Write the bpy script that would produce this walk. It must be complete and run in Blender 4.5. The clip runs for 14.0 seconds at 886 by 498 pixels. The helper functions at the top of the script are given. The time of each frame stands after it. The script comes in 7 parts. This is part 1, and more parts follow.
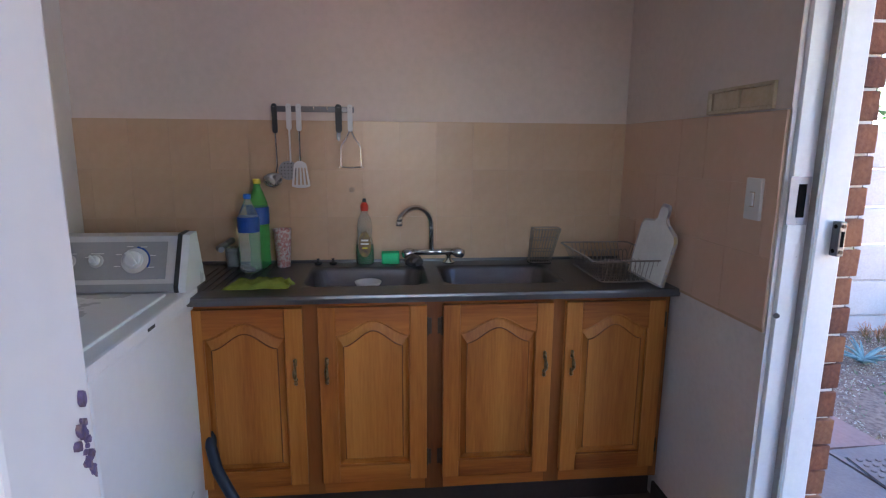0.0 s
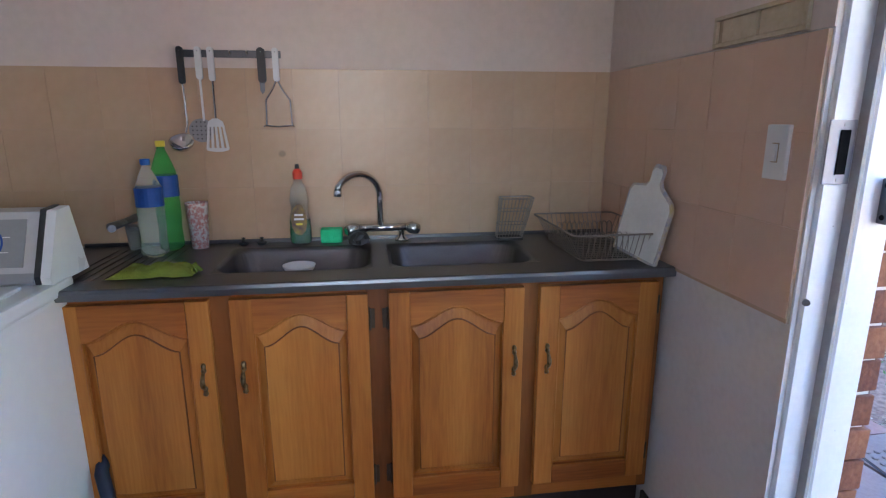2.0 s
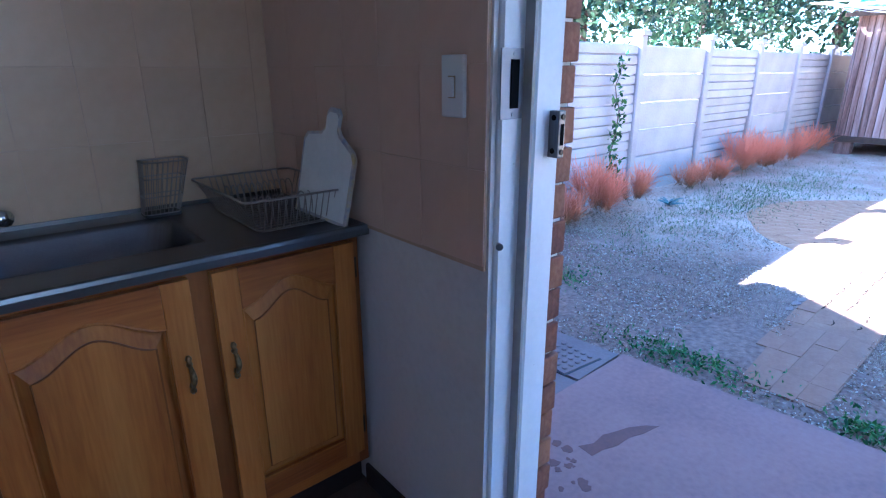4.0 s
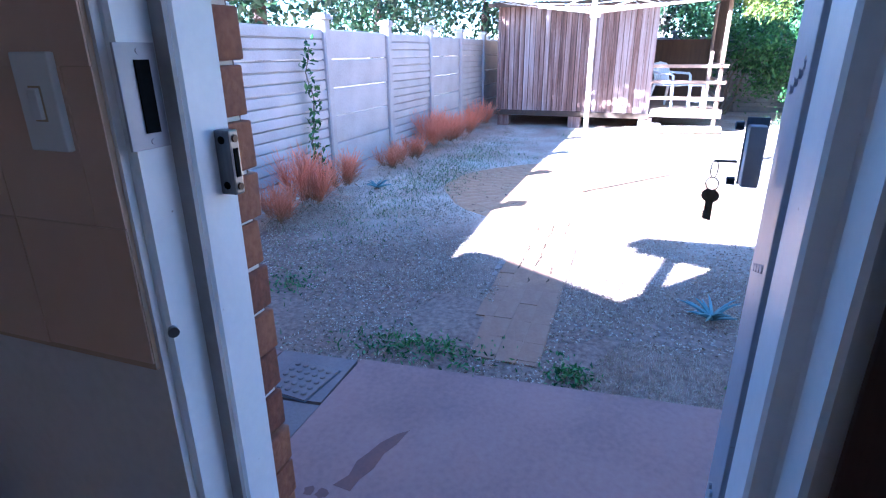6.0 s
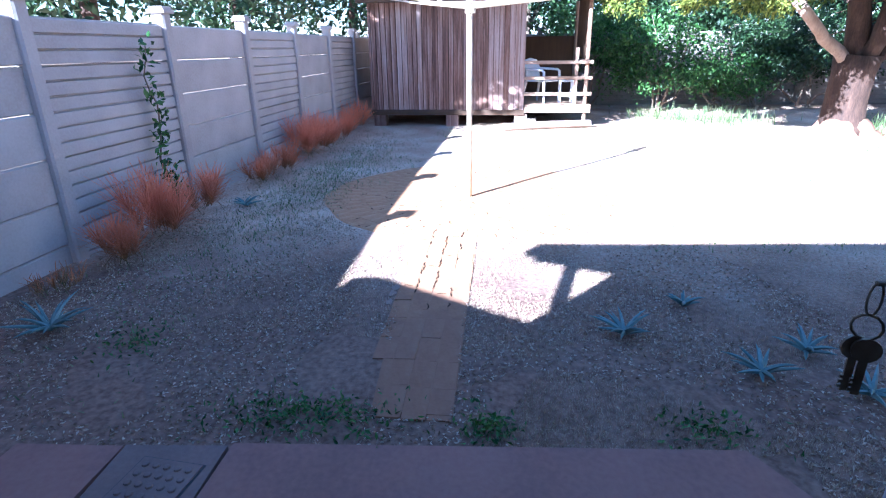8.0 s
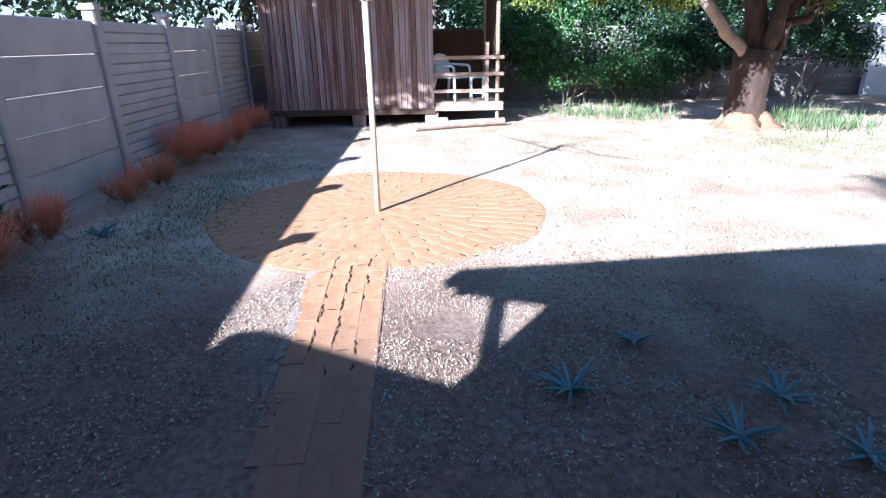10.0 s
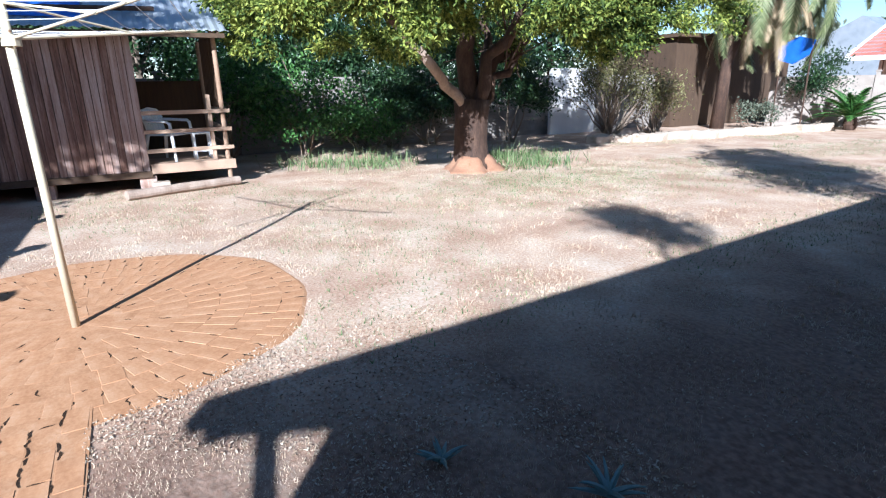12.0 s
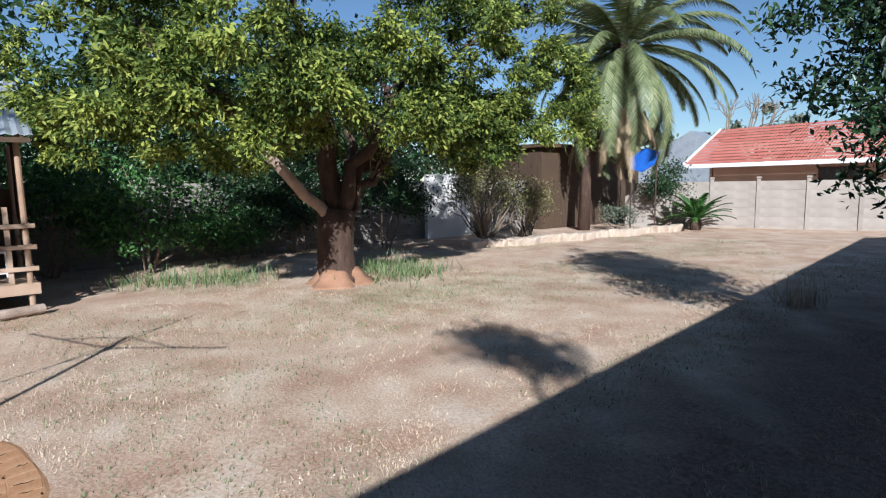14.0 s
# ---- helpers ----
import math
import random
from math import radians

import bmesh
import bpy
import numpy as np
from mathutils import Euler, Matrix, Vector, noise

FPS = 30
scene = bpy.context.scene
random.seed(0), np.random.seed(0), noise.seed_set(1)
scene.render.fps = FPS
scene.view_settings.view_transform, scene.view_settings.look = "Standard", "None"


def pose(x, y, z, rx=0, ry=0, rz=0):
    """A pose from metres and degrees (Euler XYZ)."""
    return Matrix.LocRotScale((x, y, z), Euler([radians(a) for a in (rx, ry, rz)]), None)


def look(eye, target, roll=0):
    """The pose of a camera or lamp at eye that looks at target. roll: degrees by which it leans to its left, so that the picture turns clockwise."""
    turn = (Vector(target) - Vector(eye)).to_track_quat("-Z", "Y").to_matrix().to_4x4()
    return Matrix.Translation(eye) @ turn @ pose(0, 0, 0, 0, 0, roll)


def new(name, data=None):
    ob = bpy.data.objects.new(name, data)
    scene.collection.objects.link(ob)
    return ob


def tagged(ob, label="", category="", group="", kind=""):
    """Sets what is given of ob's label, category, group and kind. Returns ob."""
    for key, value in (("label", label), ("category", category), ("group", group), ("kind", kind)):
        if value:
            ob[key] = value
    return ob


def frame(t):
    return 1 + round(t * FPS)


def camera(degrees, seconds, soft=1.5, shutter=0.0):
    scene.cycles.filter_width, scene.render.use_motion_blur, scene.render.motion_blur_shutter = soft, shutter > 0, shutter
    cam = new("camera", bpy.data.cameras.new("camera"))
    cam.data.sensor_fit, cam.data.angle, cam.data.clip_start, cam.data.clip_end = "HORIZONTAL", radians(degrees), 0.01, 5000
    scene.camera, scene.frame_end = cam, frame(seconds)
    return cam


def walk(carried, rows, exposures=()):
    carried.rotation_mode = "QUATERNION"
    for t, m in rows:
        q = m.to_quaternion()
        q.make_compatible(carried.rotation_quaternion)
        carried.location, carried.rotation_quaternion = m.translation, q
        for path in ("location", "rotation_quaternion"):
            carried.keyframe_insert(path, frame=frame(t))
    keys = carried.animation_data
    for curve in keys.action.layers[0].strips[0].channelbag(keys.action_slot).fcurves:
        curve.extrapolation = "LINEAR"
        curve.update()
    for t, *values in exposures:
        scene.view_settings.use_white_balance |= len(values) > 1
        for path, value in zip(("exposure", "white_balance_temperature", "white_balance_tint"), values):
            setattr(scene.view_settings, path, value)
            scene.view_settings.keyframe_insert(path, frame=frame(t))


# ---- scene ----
cam = camera(78.3, 14.0, soft=1.2)
PATH = [
    (0, (0.042, 0.031, 1.52), (0.244, 1.986, 1.15), 0.4),
    (0.5, (0.058, 0.139, 1.513), (0.226, 2.096, 1.136), 0.3),
    (1, (0.08, 0.218, 1.489), (0.224, 2.173, 1.097), 0.3),
    (1.5, (0.127, 0.282, 1.461), (0.28, 2.234, 1.055), 0.3),
    (2, (0.187, 0.385, 1.446), (0.455, 2.314, 0.989), -0.1),
    (2.5, (0.173, 0.503, 1.45), (0.761, 2.351, 0.959), 0.9),
    (3, (0.245, 0.558, 1.432), (1.051, 2.302, 0.874), 0.6),
    (3.5, (0.303, 0.611, 1.428), (1.338, 2.215, 0.83), 0.0),
    (4, (0.342, 0.645, 1.407), (1.568, 2.097, 0.786), -0.2),
    (6.5, (0.683, 0.84, 1.438), (2.503, 1.307, 0.753), -0.3),
    (7, (0.779, 0.893, 1.434), (2.623, 1.251, 0.749), -0.3),
    (7.5, (0.904, 0.929, 1.442), (2.761, 1.206, 0.754), -0.5),
    (10, (1.755, 0.894, 1.419), (3.624, 0.83, 0.71), -0.9),
    (10.5, (1.952, 0.874, 1.386), (3.803, 0.601, 0.679), -0.5),
    (11, (2.132, 0.871, 1.414), (3.939, 0.362, 0.723), -0.6),
    (11.5, (2.305, 0.859, 1.445), (4.059, 0.145, 0.8), -0.8),
    (12, (2.414, 0.77, 1.482), (4.094, -0.151, 0.909), -1.0),
    (12.5, (2.505, 0.605, 1.538), (4.129, -0.464, 1.071), -1.0),
    (13, (2.615, 0.428, 1.574), (4.195, -0.733, 1.18), -1.0),
    (13.5, (2.759, 0.23, 1.612), (4.303, -1.004, 1.308), -1.0),
    (14, (2.914, -0.031, 1.613), (4.426, -1.32, 1.381), -0.9),
]
EXPOSURES = [(0, 5.2, 5350, 18), (1, 5.55, 5250, 18), (2, 5.6, 5300, 16), (3, 5.0, 4600, 15), (4, 4.65, 4250, 14), (6.5, 3.9, 4300, 16), (7.5, 3.4, 4450, 16), (10, 2.1, 4700, 11), (11, 1.75, 4850, 9), (12.5, 1.28, 5150, 9), (14, 0.78, 5350, 8)]
walk(cam, [(t, look(eye, target, roll)) for t, eye, target, roll in PATH], EXPOSURES)

# ---- light ----
SUN_EL = radians(26.0)
SUN_AZ = Vector((-0.79, 0.613, 0)).normalized()
world = bpy.data.worlds.new("world")
scene.world = world
world.use_nodes = True
wn = world.node_tree
sky = wn.nodes.new("ShaderNodeTexSky")
sky.sky_type, sky.sun_disc = "NISHITA", False
sky.air_density, sky.dust_density, sky.ozone_density = 1.0, 0.0, 1.6
sky.sun_elevation, sky.sun_rotation = SUN_EL, math.atan2(SUN_AZ.x, SUN_AZ.y)
wn.links.new(sky.outputs[0], wn.nodes["Background"].inputs[0])
wn.nodes["Background"].inputs[1].default_value = 0.05
sun_data = bpy.data.lights.new("sun", "SUN")
sun_data.energy, sun_data.angle, sun_data.color = 5.0, radians(0.5), (1.0, 0.93, 0.84)
sun = new("sun", sun_data)
sun_from = SUN_AZ * math.cos(SUN_EL) + Vector((0, 0, math.sin(SUN_EL)))
sun.matrix_world = look(sun_from * 40, (0, 0, 0))


def fill_lamp(name, eye, target, w, h, watts, color):
    data = bpy.data.lights.new(name, "AREA")
    data.shape, data.size, data.size_y, data.energy, data.color = "RECTANGLE", w, h, watts, color
    ob = new(name, data)
    ob.matrix_world = look(eye, target)
    return ob


# added fill lamp at the south wall; its window is assumed, out of view
fill_lamp("room_fill_lamp", (-0.1, -2.46, 1.6), (-0.1, 2.0, 1.3), 1.3, 1.0, 0.08, (1.0, 0.93, 0.85))
# second added fill lamp, brightens the washing machine and left wall
fill_lamp("side_fill_lamp", (1.095, -1.15, 1.5), (-1.2, 1.25, 0.95), 0.9, 0.8, 0.6, (0.86, 0.92, 1.0))


# ---- materials ----
def mat(name, colors, rough=0.7, metal=0.0, scale=6.0, fine=60.0, bump=0.1, stretch=(1, 1, 1), spec=0.4,
        per_object=0.0, per_island=0.0, speck=None, translucent=0.0, fine_mix=0.35, bump_size=0.01, span=(0.3, 0.7)):
    """Colours mixed by a broad and a fine noise, with relief from the fine one."""
    m = bpy.data.materials.new(name)
    m.use_nodes = True
    nt = m.node_tree
    n, l = nt.nodes, nt.links
    bsdf = n["Principled BSDF"]
    co = n.new("ShaderNodeTexCoord")
    mp = n.new("ShaderNodeMapping")
    mp.inputs["Scale"].default_value = stretch
    l.new(co.outputs["Object"], mp.inputs[0])
    n1, n2 = n.new("ShaderNodeTexNoise"), n.new("ShaderNodeTexNoise")
    n1.inputs["Scale"].default_value, n1.inputs["Detail"].default_value = scale, 6
    n2.inputs["Scale"].default_value, n2.inputs["Detail"].default_value = fine, 4
    l.new(mp.outputs[0], n1.inputs[0]), l.new(mp.outputs[0], n2.inputs[0])
    mix = n.new("ShaderNodeMix")
    mix.inputs[0].default_value = fine_mix
    l.new(n1.outputs["Fac"], mix.inputs[2]), l.new(n2.outputs["Fac"], mix.inputs[3])
    fac = mix.outputs[0]
    if per_object or per_island:
        if per_island:
            src = n.new("ShaderNodeNewGeometry").outputs["Random Per Island"]
        else:
            src = n.new("ShaderNodeObjectInfo").outputs["Random"]
        mm = n.new("ShaderNodeMapRange")
        amount = per_object or per_island
        mm.inputs[3].default_value, mm.inputs[4].default_value = -amount, amount
        l.new(src, mm.inputs[0])
        add = n.new("ShaderNodeMath")
        l.new(fac, add.inputs[0]), l.new(mm.outputs[0], add.inputs[1])
        fac = add.outputs[0]
    ramp = n.new("ShaderNodeValToRGB")
    els = ramp.color_ramp.elements
    spots = np.linspace(span[0], span[1], len(colors))
    while len(els) < len(colors):
        els.new(0.5)
    for e, p, c in zip(els, spots, colors):
        e.position, e.color = float(p), (*c, 1)
    l.new(fac, ramp.inputs[0])
    col = ramp.outputs[0]
    if speck:
        vor = n.new("ShaderNodeTexNoise")
        vor.inputs["Scale"].default_value, vor.inputs["Detail"].default_value = speck[1], 3
        l.new(mp.outputs[0], vor.inputs[0])
        edge = n.new("ShaderNodeMapRange")
        edge.inputs[1].default_value, edge.inputs[2].default_value = speck[2], speck[2] + 0.06
        l.new(vor.outputs["Fac"], edge.inputs[0])
        sm = n.new("ShaderNodeMix")
        sm.data_type = "RGBA"
        l.new(edge.outputs[0], sm.inputs[0]), l.new(col, sm.inputs[6])
        sm.inputs[7].default_value = (*speck[0], 1)
        col = sm.outputs[2]
    l.new(col, bsdf.inputs["Base Color"])
    bsdf.inputs["Roughness"].default_value, bsdf.inputs["Metallic"].default_value = rough, metal
    bsdf.inputs["Specular IOR Level"].default_value = spec
    rr = n.new("ShaderNodeMapRange")
    rr.inputs[3].default_value, rr.inputs[4].default_value = max(0.02, rough - 0.12), min(1, rough + 0.12)
    l.new(n1.outputs["Fac"], rr.inputs[0]), l.new(rr.outputs[0], bsdf.inputs["Roughness"])
    if bump:
        b = n.new("ShaderNodeBump")
        b.inputs["Strength"].default_value, b.inputs["Distance"].default_value = bump, bump_size
        l.new(mix.outputs[0], b.inputs["Height"])
        l.new(b.outputs[0], bsdf.inputs["Normal"])
    if translucent:
        tr = n.new("ShaderNodeBsdfTranslucent")
        l.new(col, tr.inputs[0])
        sh = n.new("ShaderNodeMixShader")
        sh.inputs[0].default_value = translucent
        l.new(bsdf.outputs[0], sh.inputs[1]), l.new(tr.outputs[0], sh.inputs[2])
        l.new(sh.outputs[0], n["Material Output"].inputs[0])
    return m


def clear_mat(name, color, rough=0.08, trans=0.9):
    m = bpy.data.materials.new(name)
    m.use_nodes = True
    b = m.node_tree.nodes["Principled BSDF"]
    b.inputs["Base Color"].default_value = (*color, 1)
    b.inputs["Roughness"].default_value, b.inputs["Transmission Weight"].default_value = rough, trans
    b.inputs["IOR"].default_value = 1.1
    return m


M = dict(
    plaster=mat("cream_plaster", [(0.62, 0.53, 0.46), (0.68, 0.58, 0.51), (0.72, 0.62, 0.55)], 0.75, 0, 1.5, 40, 0.15),
    plaster_low=mat("pale_lower_wall", [(0.6, 0.56, 0.52), (0.68, 0.64, 0.6), (0.72, 0.68, 0.64)], 0.6, 0, 2, 50, 0.1),
    white_wall=mat("white_wall", [(0.66, 0.63, 0.6), (0.72, 0.69, 0.66)], 0.65, 0, 2, 40, 0.1),
    tile=mat("beige_tile", [(0.49, 0.335, 0.21), (0.53, 0.37, 0.235), (0.57, 0.405, 0.262)], 0.3, 0, 3, 30, 0.03, per_object=0.08),
    tile_pink=mat("pinkish_tile", [(0.60, 0.41, 0.29), (0.63, 0.435, 0.31), (0.65, 0.46, 0.33)], 0.35, 0, 3, 30, 0.03, per_object=0.05),
    grout=mat("grout", [(0.46, 0.32, 0.21), (0.55, 0.395, 0.27)], 0.85, 0, 8, 60, 0.2),
    ceiling=mat("ceiling_paint", [(0.75, 0.73, 0.7), (0.8, 0.78, 0.75)], 0.8, 0, 2, 40, 0.05),
    floor=mat("brown_vinyl", [(0.09, 0.06, 0.04), (0.14, 0.10, 0.07)], 0.5, 0, 4, 50, 0.05),
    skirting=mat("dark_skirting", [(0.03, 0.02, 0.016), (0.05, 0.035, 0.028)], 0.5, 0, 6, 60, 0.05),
    frame_paint=mat("white_gloss_paint", [(0.68, 0.68, 0.68), (0.78, 0.78, 0.77)], 0.35, 0, 4, 70, 0.06, speck=((0.35, 0.3, 0.26), 45, 0.74)),
    rebate=mat("rebate_shade", [(0.28, 0.26, 0.24), (0.4, 0.38, 0.36)], 0.6, 0, 6, 50, 0.1),
    steel=mat("brushed_steel", [(0.13, 0.13, 0.135), (0.19, 0.19, 0.195)], 0.34, 0.9, 8, 160, 0.04, (1, 30, 1)),
    chrome=mat("chrome", [(0.6, 0.6, 0.6), (0.68, 0.68, 0.68)], 0.15, 1.0, 10, 60, 0),
    wire=mat("dull_wire", [(0.3, 0.27, 0.24), (0.42, 0.38, 0.34)], 0.4, 0.85, 20, 90, 0.02),
    brass=mat("aged_brass", [(0.05, 0.033, 0.016), (0.4, 0.28, 0.13)], 0.34, 0.8, 60, 140, 0.05),
    dark_metal=mat("dark_hinge", [(0.05, 0.035, 0.025), (0.09, 0.065, 0.045)], 0.5, 0.6, 30, 90, 0.05),
    enamel=mat("white_enamel", [(0.72, 0.74, 0.76), (0.78, 0.8, 0.82)], 0.3, 0, 1.5, 30, 0.02, speck=((0.4, 0.38, 0.36), 28, 0.76)),
    console=mat("grey_panel", [(0.28, 0.28, 0.28), (0.33, 0.33, 0.33)], 0.45, 0, 5, 60, 0.02),
    console_trim=mat("pale_trim", [(0.5, 0.49, 0.48), (0.56, 0.55, 0.54)], 0.4, 0, 5, 60, 0.02),
    dark_plastic=mat("dark_plastic", [(0.025, 0.025, 0.025), (0.05, 0.05, 0.05)], 0.45, 0, 10, 60, 0.02),
    white_plastic=mat("white_plastic", [(0.7, 0.7, 0.68), (0.76, 0.76, 0.74)], 0.4, 0, 6, 60, 0.02),
    blue_label=mat("blue_label", [(0.008, 0.05, 0.26), (0.015, 0.08, 0.36)], 0.4, 0, 12, 60, 0),
    blue_cap=mat("blue_cap", [(0.02, 0.1, 0.4), (0.03, 0.14, 0.5)], 0.4, 0, 12, 60, 0),
    yellow_cap=mat("yellow_cap", [(0.75, 0.6, 0.03), (0.8, 0.65, 0.06)], 0.4, 0, 12, 60, 0),
    red_cap=mat("red_cap", [(0.55, 0.04, 0.02), (0.65, 0.07, 0.03)], 0.4, 0, 12, 60, 0),
    clear_pet=clear_mat("clear_bottle", (0.93, 1.0, 1.0), 0.06, 0.84),
    green_pet=clear_mat("green_bottle", (0.28, 0.86, 0.30), 0.08, 0.82),
    glass=clear_mat("clear_glass", (0.92, 0.94, 0.9), 0.05, 0.82),
    soap=clear_mat("green_soap", (0.02, 0.22, 0.06), 0.2, 0.4),
    sponge=mat("green_sponge", [(0.05, 0.55, 0.22), (0.1, 0.7, 0.3)], 0.9, 0, 30, 200, 0.6),
    cloth=mat("olive_cloth", [(0.15, 0.20, 0.02), (0.27, 0.33, 0.05)], 0.9, 0, 20, 250, 0.6),
    cup=mat("patterned_cup", [(0.78, 0.72, 0.70), (0.80, 0.74, 0.72), (0.62, 0.22, 0.20), (0.78, 0.74, 0.72)], 0.4, 0, 60, 120, 0.02),
    board=mat("white_board", [(0.62, 0.6, 0.55), (0.74, 0.72, 0.67)], 0.5, 0, 9, 80, 0.05, speck=((0.45, 0.38, 0.2), 14, 0.72)),
    board_edge=mat("worn_edge", [(0.16, 0.22, 0.42), (0.5, 0.45, 0.4), (0.6, 0.46, 0.08)], 0.6, 0, 9, 60, 0.05),
    label_dark=mat("dark_label", [(0.06, 0.03, 0.06), (0.3, 0.22, 0.04)], 0.4, 0, 40, 90, 0),
    rust_brick=mat("face_brick", [(0.095, 0.034, 0.022), (0.165, 0.062, 0.034), (0.25, 0.11, 0.055)], 0.85, 0, 9, 70, 0.6, per_object=0.14),
    mortar=mat("mortar", [(0.10, 0.075, 0.06), (0.18, 0.14, 0.11)], 0.9, 0, 12, 80, 0.5),
    gate_paint=mat("grey_gate_paint", [(0.33, 0.33, 0.36), (0.42, 0.42, 0.45)], 0.4, 0.1, 6, 60, 0.05, speck=((0.2, 0.12, 0.08), 35, 0.72)),
    brown_door=mat("dark_brown_door", [(0.035, 0.016, 0.009), (0.06, 0.03, 0.017)], 0.45, 0, 5, 50, 0.08, (6, 6, 0.8)),
    concrete_fence=mat("precast_concrete", [(0.34, 0.30, 0.265), (0.42, 0.375, 0.335), (0.48, 0.435, 0.395)], 0.85, 0, 2.5, 60, 0.35, per_object=0.06),
    concrete_dark=mat("dark_concrete", [(0.16, 0.14, 0.12), (0.24, 0.21, 0.18), (0.3, 0.27, 0.24)], 0.9, 0, 2.5, 50, 0.4, per_object=0.06),
    slab=mat("red_oxide_concrete", [(0.18, 0.095, 0.075), (0.25, 0.135, 0.105), (0.29, 0.165, 0.13)], 0.8, 0, 1.6, 40, 0.25),
    drain=mat("grey_concrete", [(0.14, 0.095, 0.08), (0.215, 0.155, 0.13)], 0.85, 0, 4, 60, 0.4),
    paver=mat("clay_paver", [(0.33, 0.155, 0.065), (0.45, 0.238, 0.115), (0.52, 0.315, 0.175)], 0.9, 0, 5, 50, 0.35, per_object=0.035),
    cracked=mat("path_edging", [(0.3, 0.24, 0.19), (0.4, 0.33, 0.27)], 0.9, 0, 8, 60, 0.5),
    litter=mat("dry_leaves", [(0.22, 0.14, 0.09), (0.36, 0.28, 0.19), (0.50, 0.42, 0.32)], 0.8, 0, 8, 60, 0.1, per_island=0.3),
    straw=mat("dry_grass", [(0.34, 0.25, 0.16), (0.45, 0.35, 0.24), (0.56, 0.46, 0.34)], 0.8, 0, 3, 30, 0, per_island=0.14),
    green_blade=mat("green_grass", [(0.06, 0.10, 0.03), (0.13, 0.19, 0.065), (0.27, 0.31, 0.15)], 0.6, 0, 3, 30, 0, per_island=0.25, translucent=0.25),
    shed_board=mat("weathered_boards", [(0.09, 0.045, 0.03), (0.20, 0.11, 0.075), (0.33, 0.215, 0.165), (0.45, 0.34, 0.285)], 0.85, 0, 2.2, 30, 0.6, (9, 9, 0.5), per_object=0.12),
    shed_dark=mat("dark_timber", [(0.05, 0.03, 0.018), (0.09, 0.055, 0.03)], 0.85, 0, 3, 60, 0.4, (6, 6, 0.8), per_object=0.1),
    rail=mat("pale_timber", [(0.27, 0.165, 0.10), (0.41, 0.29, 0.20)], 0.75, 0, 3, 60, 0.4, (1, 1, 1), per_object=0.12),
    tin=mat("galvanised_roof", [(0.32, 0.35, 0.38), (0.42, 0.45, 0.48), (0.5, 0.52, 0.54)], 0.45, 0.55, 1.8, 40, 0.05),
    pole=mat("cream_pole", [(0.5, 0.42, 0.28), (0.62, 0.54, 0.38)], 0.5, 0, 5, 60, 0.1, speck=((0.25, 0.13, 0.06), 20, 0.7)),
    bark=mat("reddish_bark", [(0.026, 0.016, 0.011), (0.06, 0.034, 0.022), (0.11, 0.065, 0.042)], 0.9, 0, 7, 45, 0.9, (1, 1, 0.35), bump_size=0.03),
    bark_pale=mat("pale_bark", [(0.2, 0.14, 0.1), (0.32, 0.24, 0.18), (0.42, 0.33, 0.26)], 0.9, 0, 7, 45, 0.7, (1, 1, 0.35), bump_size=0.02),
    leaf=mat("tree_leaf", [(0.025, 0.048, 0.012), (0.115, 0.16, 0.028), (0.36, 0.39, 0.075)], 0.6, 0, 1.1, 9, 0, spec=0.25, per_island=0.2, translucent=0.3),
    leaf_dark=mat("dark_leaf", [(0.012, 0.03, 0.012), (0.025, 0.055, 0.02), (0.05, 0.09, 0.03)], 0.4, 0, 1.2, 9, 0, per_island=0.2, translucent=0.2),
    leaf_grey=mat("grey_green_leaf", [(0.06, 0.08, 0.05), (0.13, 0.15, 0.10), (0.22, 0.23, 0.16)], 0.6, 0, 1.2, 9, 0, per_island=0.22, translucent=0.25),
    ivy=mat("ivy_leaf", [(0.02, 0.06, 0.015), (0.06, 0.15, 0.03), (0.12, 0.24, 0.06)], 0.45, 0, 1.2, 9, 0, per_island=0.25, translucent=0.25),
    leaf_olive=mat("olive_leaf", [(0.07, 0.07, 0.022), (0.17, 0.16, 0.055), (0.30, 0.28, 0.12)], 0.6, 0, 1.2, 9, 0, per_island=0.22, translucent=0.3),
    twig=mat("dry_twig", [(0.14, 0.1, 0.07), (0.24, 0.19, 0.14)], 0.9, 0, 6, 40, 0.2),
    frond=mat("palm_frond", [(0.09, 0.12, 0.05), (0.18, 0.21, 0.09), (0.30, 0.31, 0.16)], 0.5, 0, 1.2, 12, 0, per_island=0.2, translucent=0.25),
    frond_dry=mat("dry_frond", [(0.24, 0.17, 0.09), (0.4, 0.31, 0.19)], 0.8, 0, 1.2, 12, 0, per_island=0.2),
    aloe=mat("blue_aloe", [(0.08, 0.13, 0.115), (0.14, 0.21, 0.195), (0.20, 0.28, 0.26)], 0.5, 0, 6, 40, 0.05, per_object=0.1),
    rock=mat("pale_rock", [(0.34, 0.26, 0.19), (0.46, 0.37, 0.28), (0.55, 0.46, 0.37)], 0.9, 0, 3, 25, 0.7, bump_size=0.03),
    roof_tile=mat("red_roof_tile", [(0.33, 0.09, 0.065), (0.45, 0.14, 0.1), (0.5, 0.19, 0.14)], 0.7, 0, 2, 20, 0.2, per_object=0.08),
    far_wall=mat("far_house_wall", [(0.3, 0.22, 0.17), (0.4, 0.3, 0.23)], 0.85, 0, 1, 20, 0.1),
    fascia=mat("white_fascia", [(0.7, 0.69, 0.67), (0.78, 0.77, 0.75)], 0.5, 0, 3, 40, 0.03),
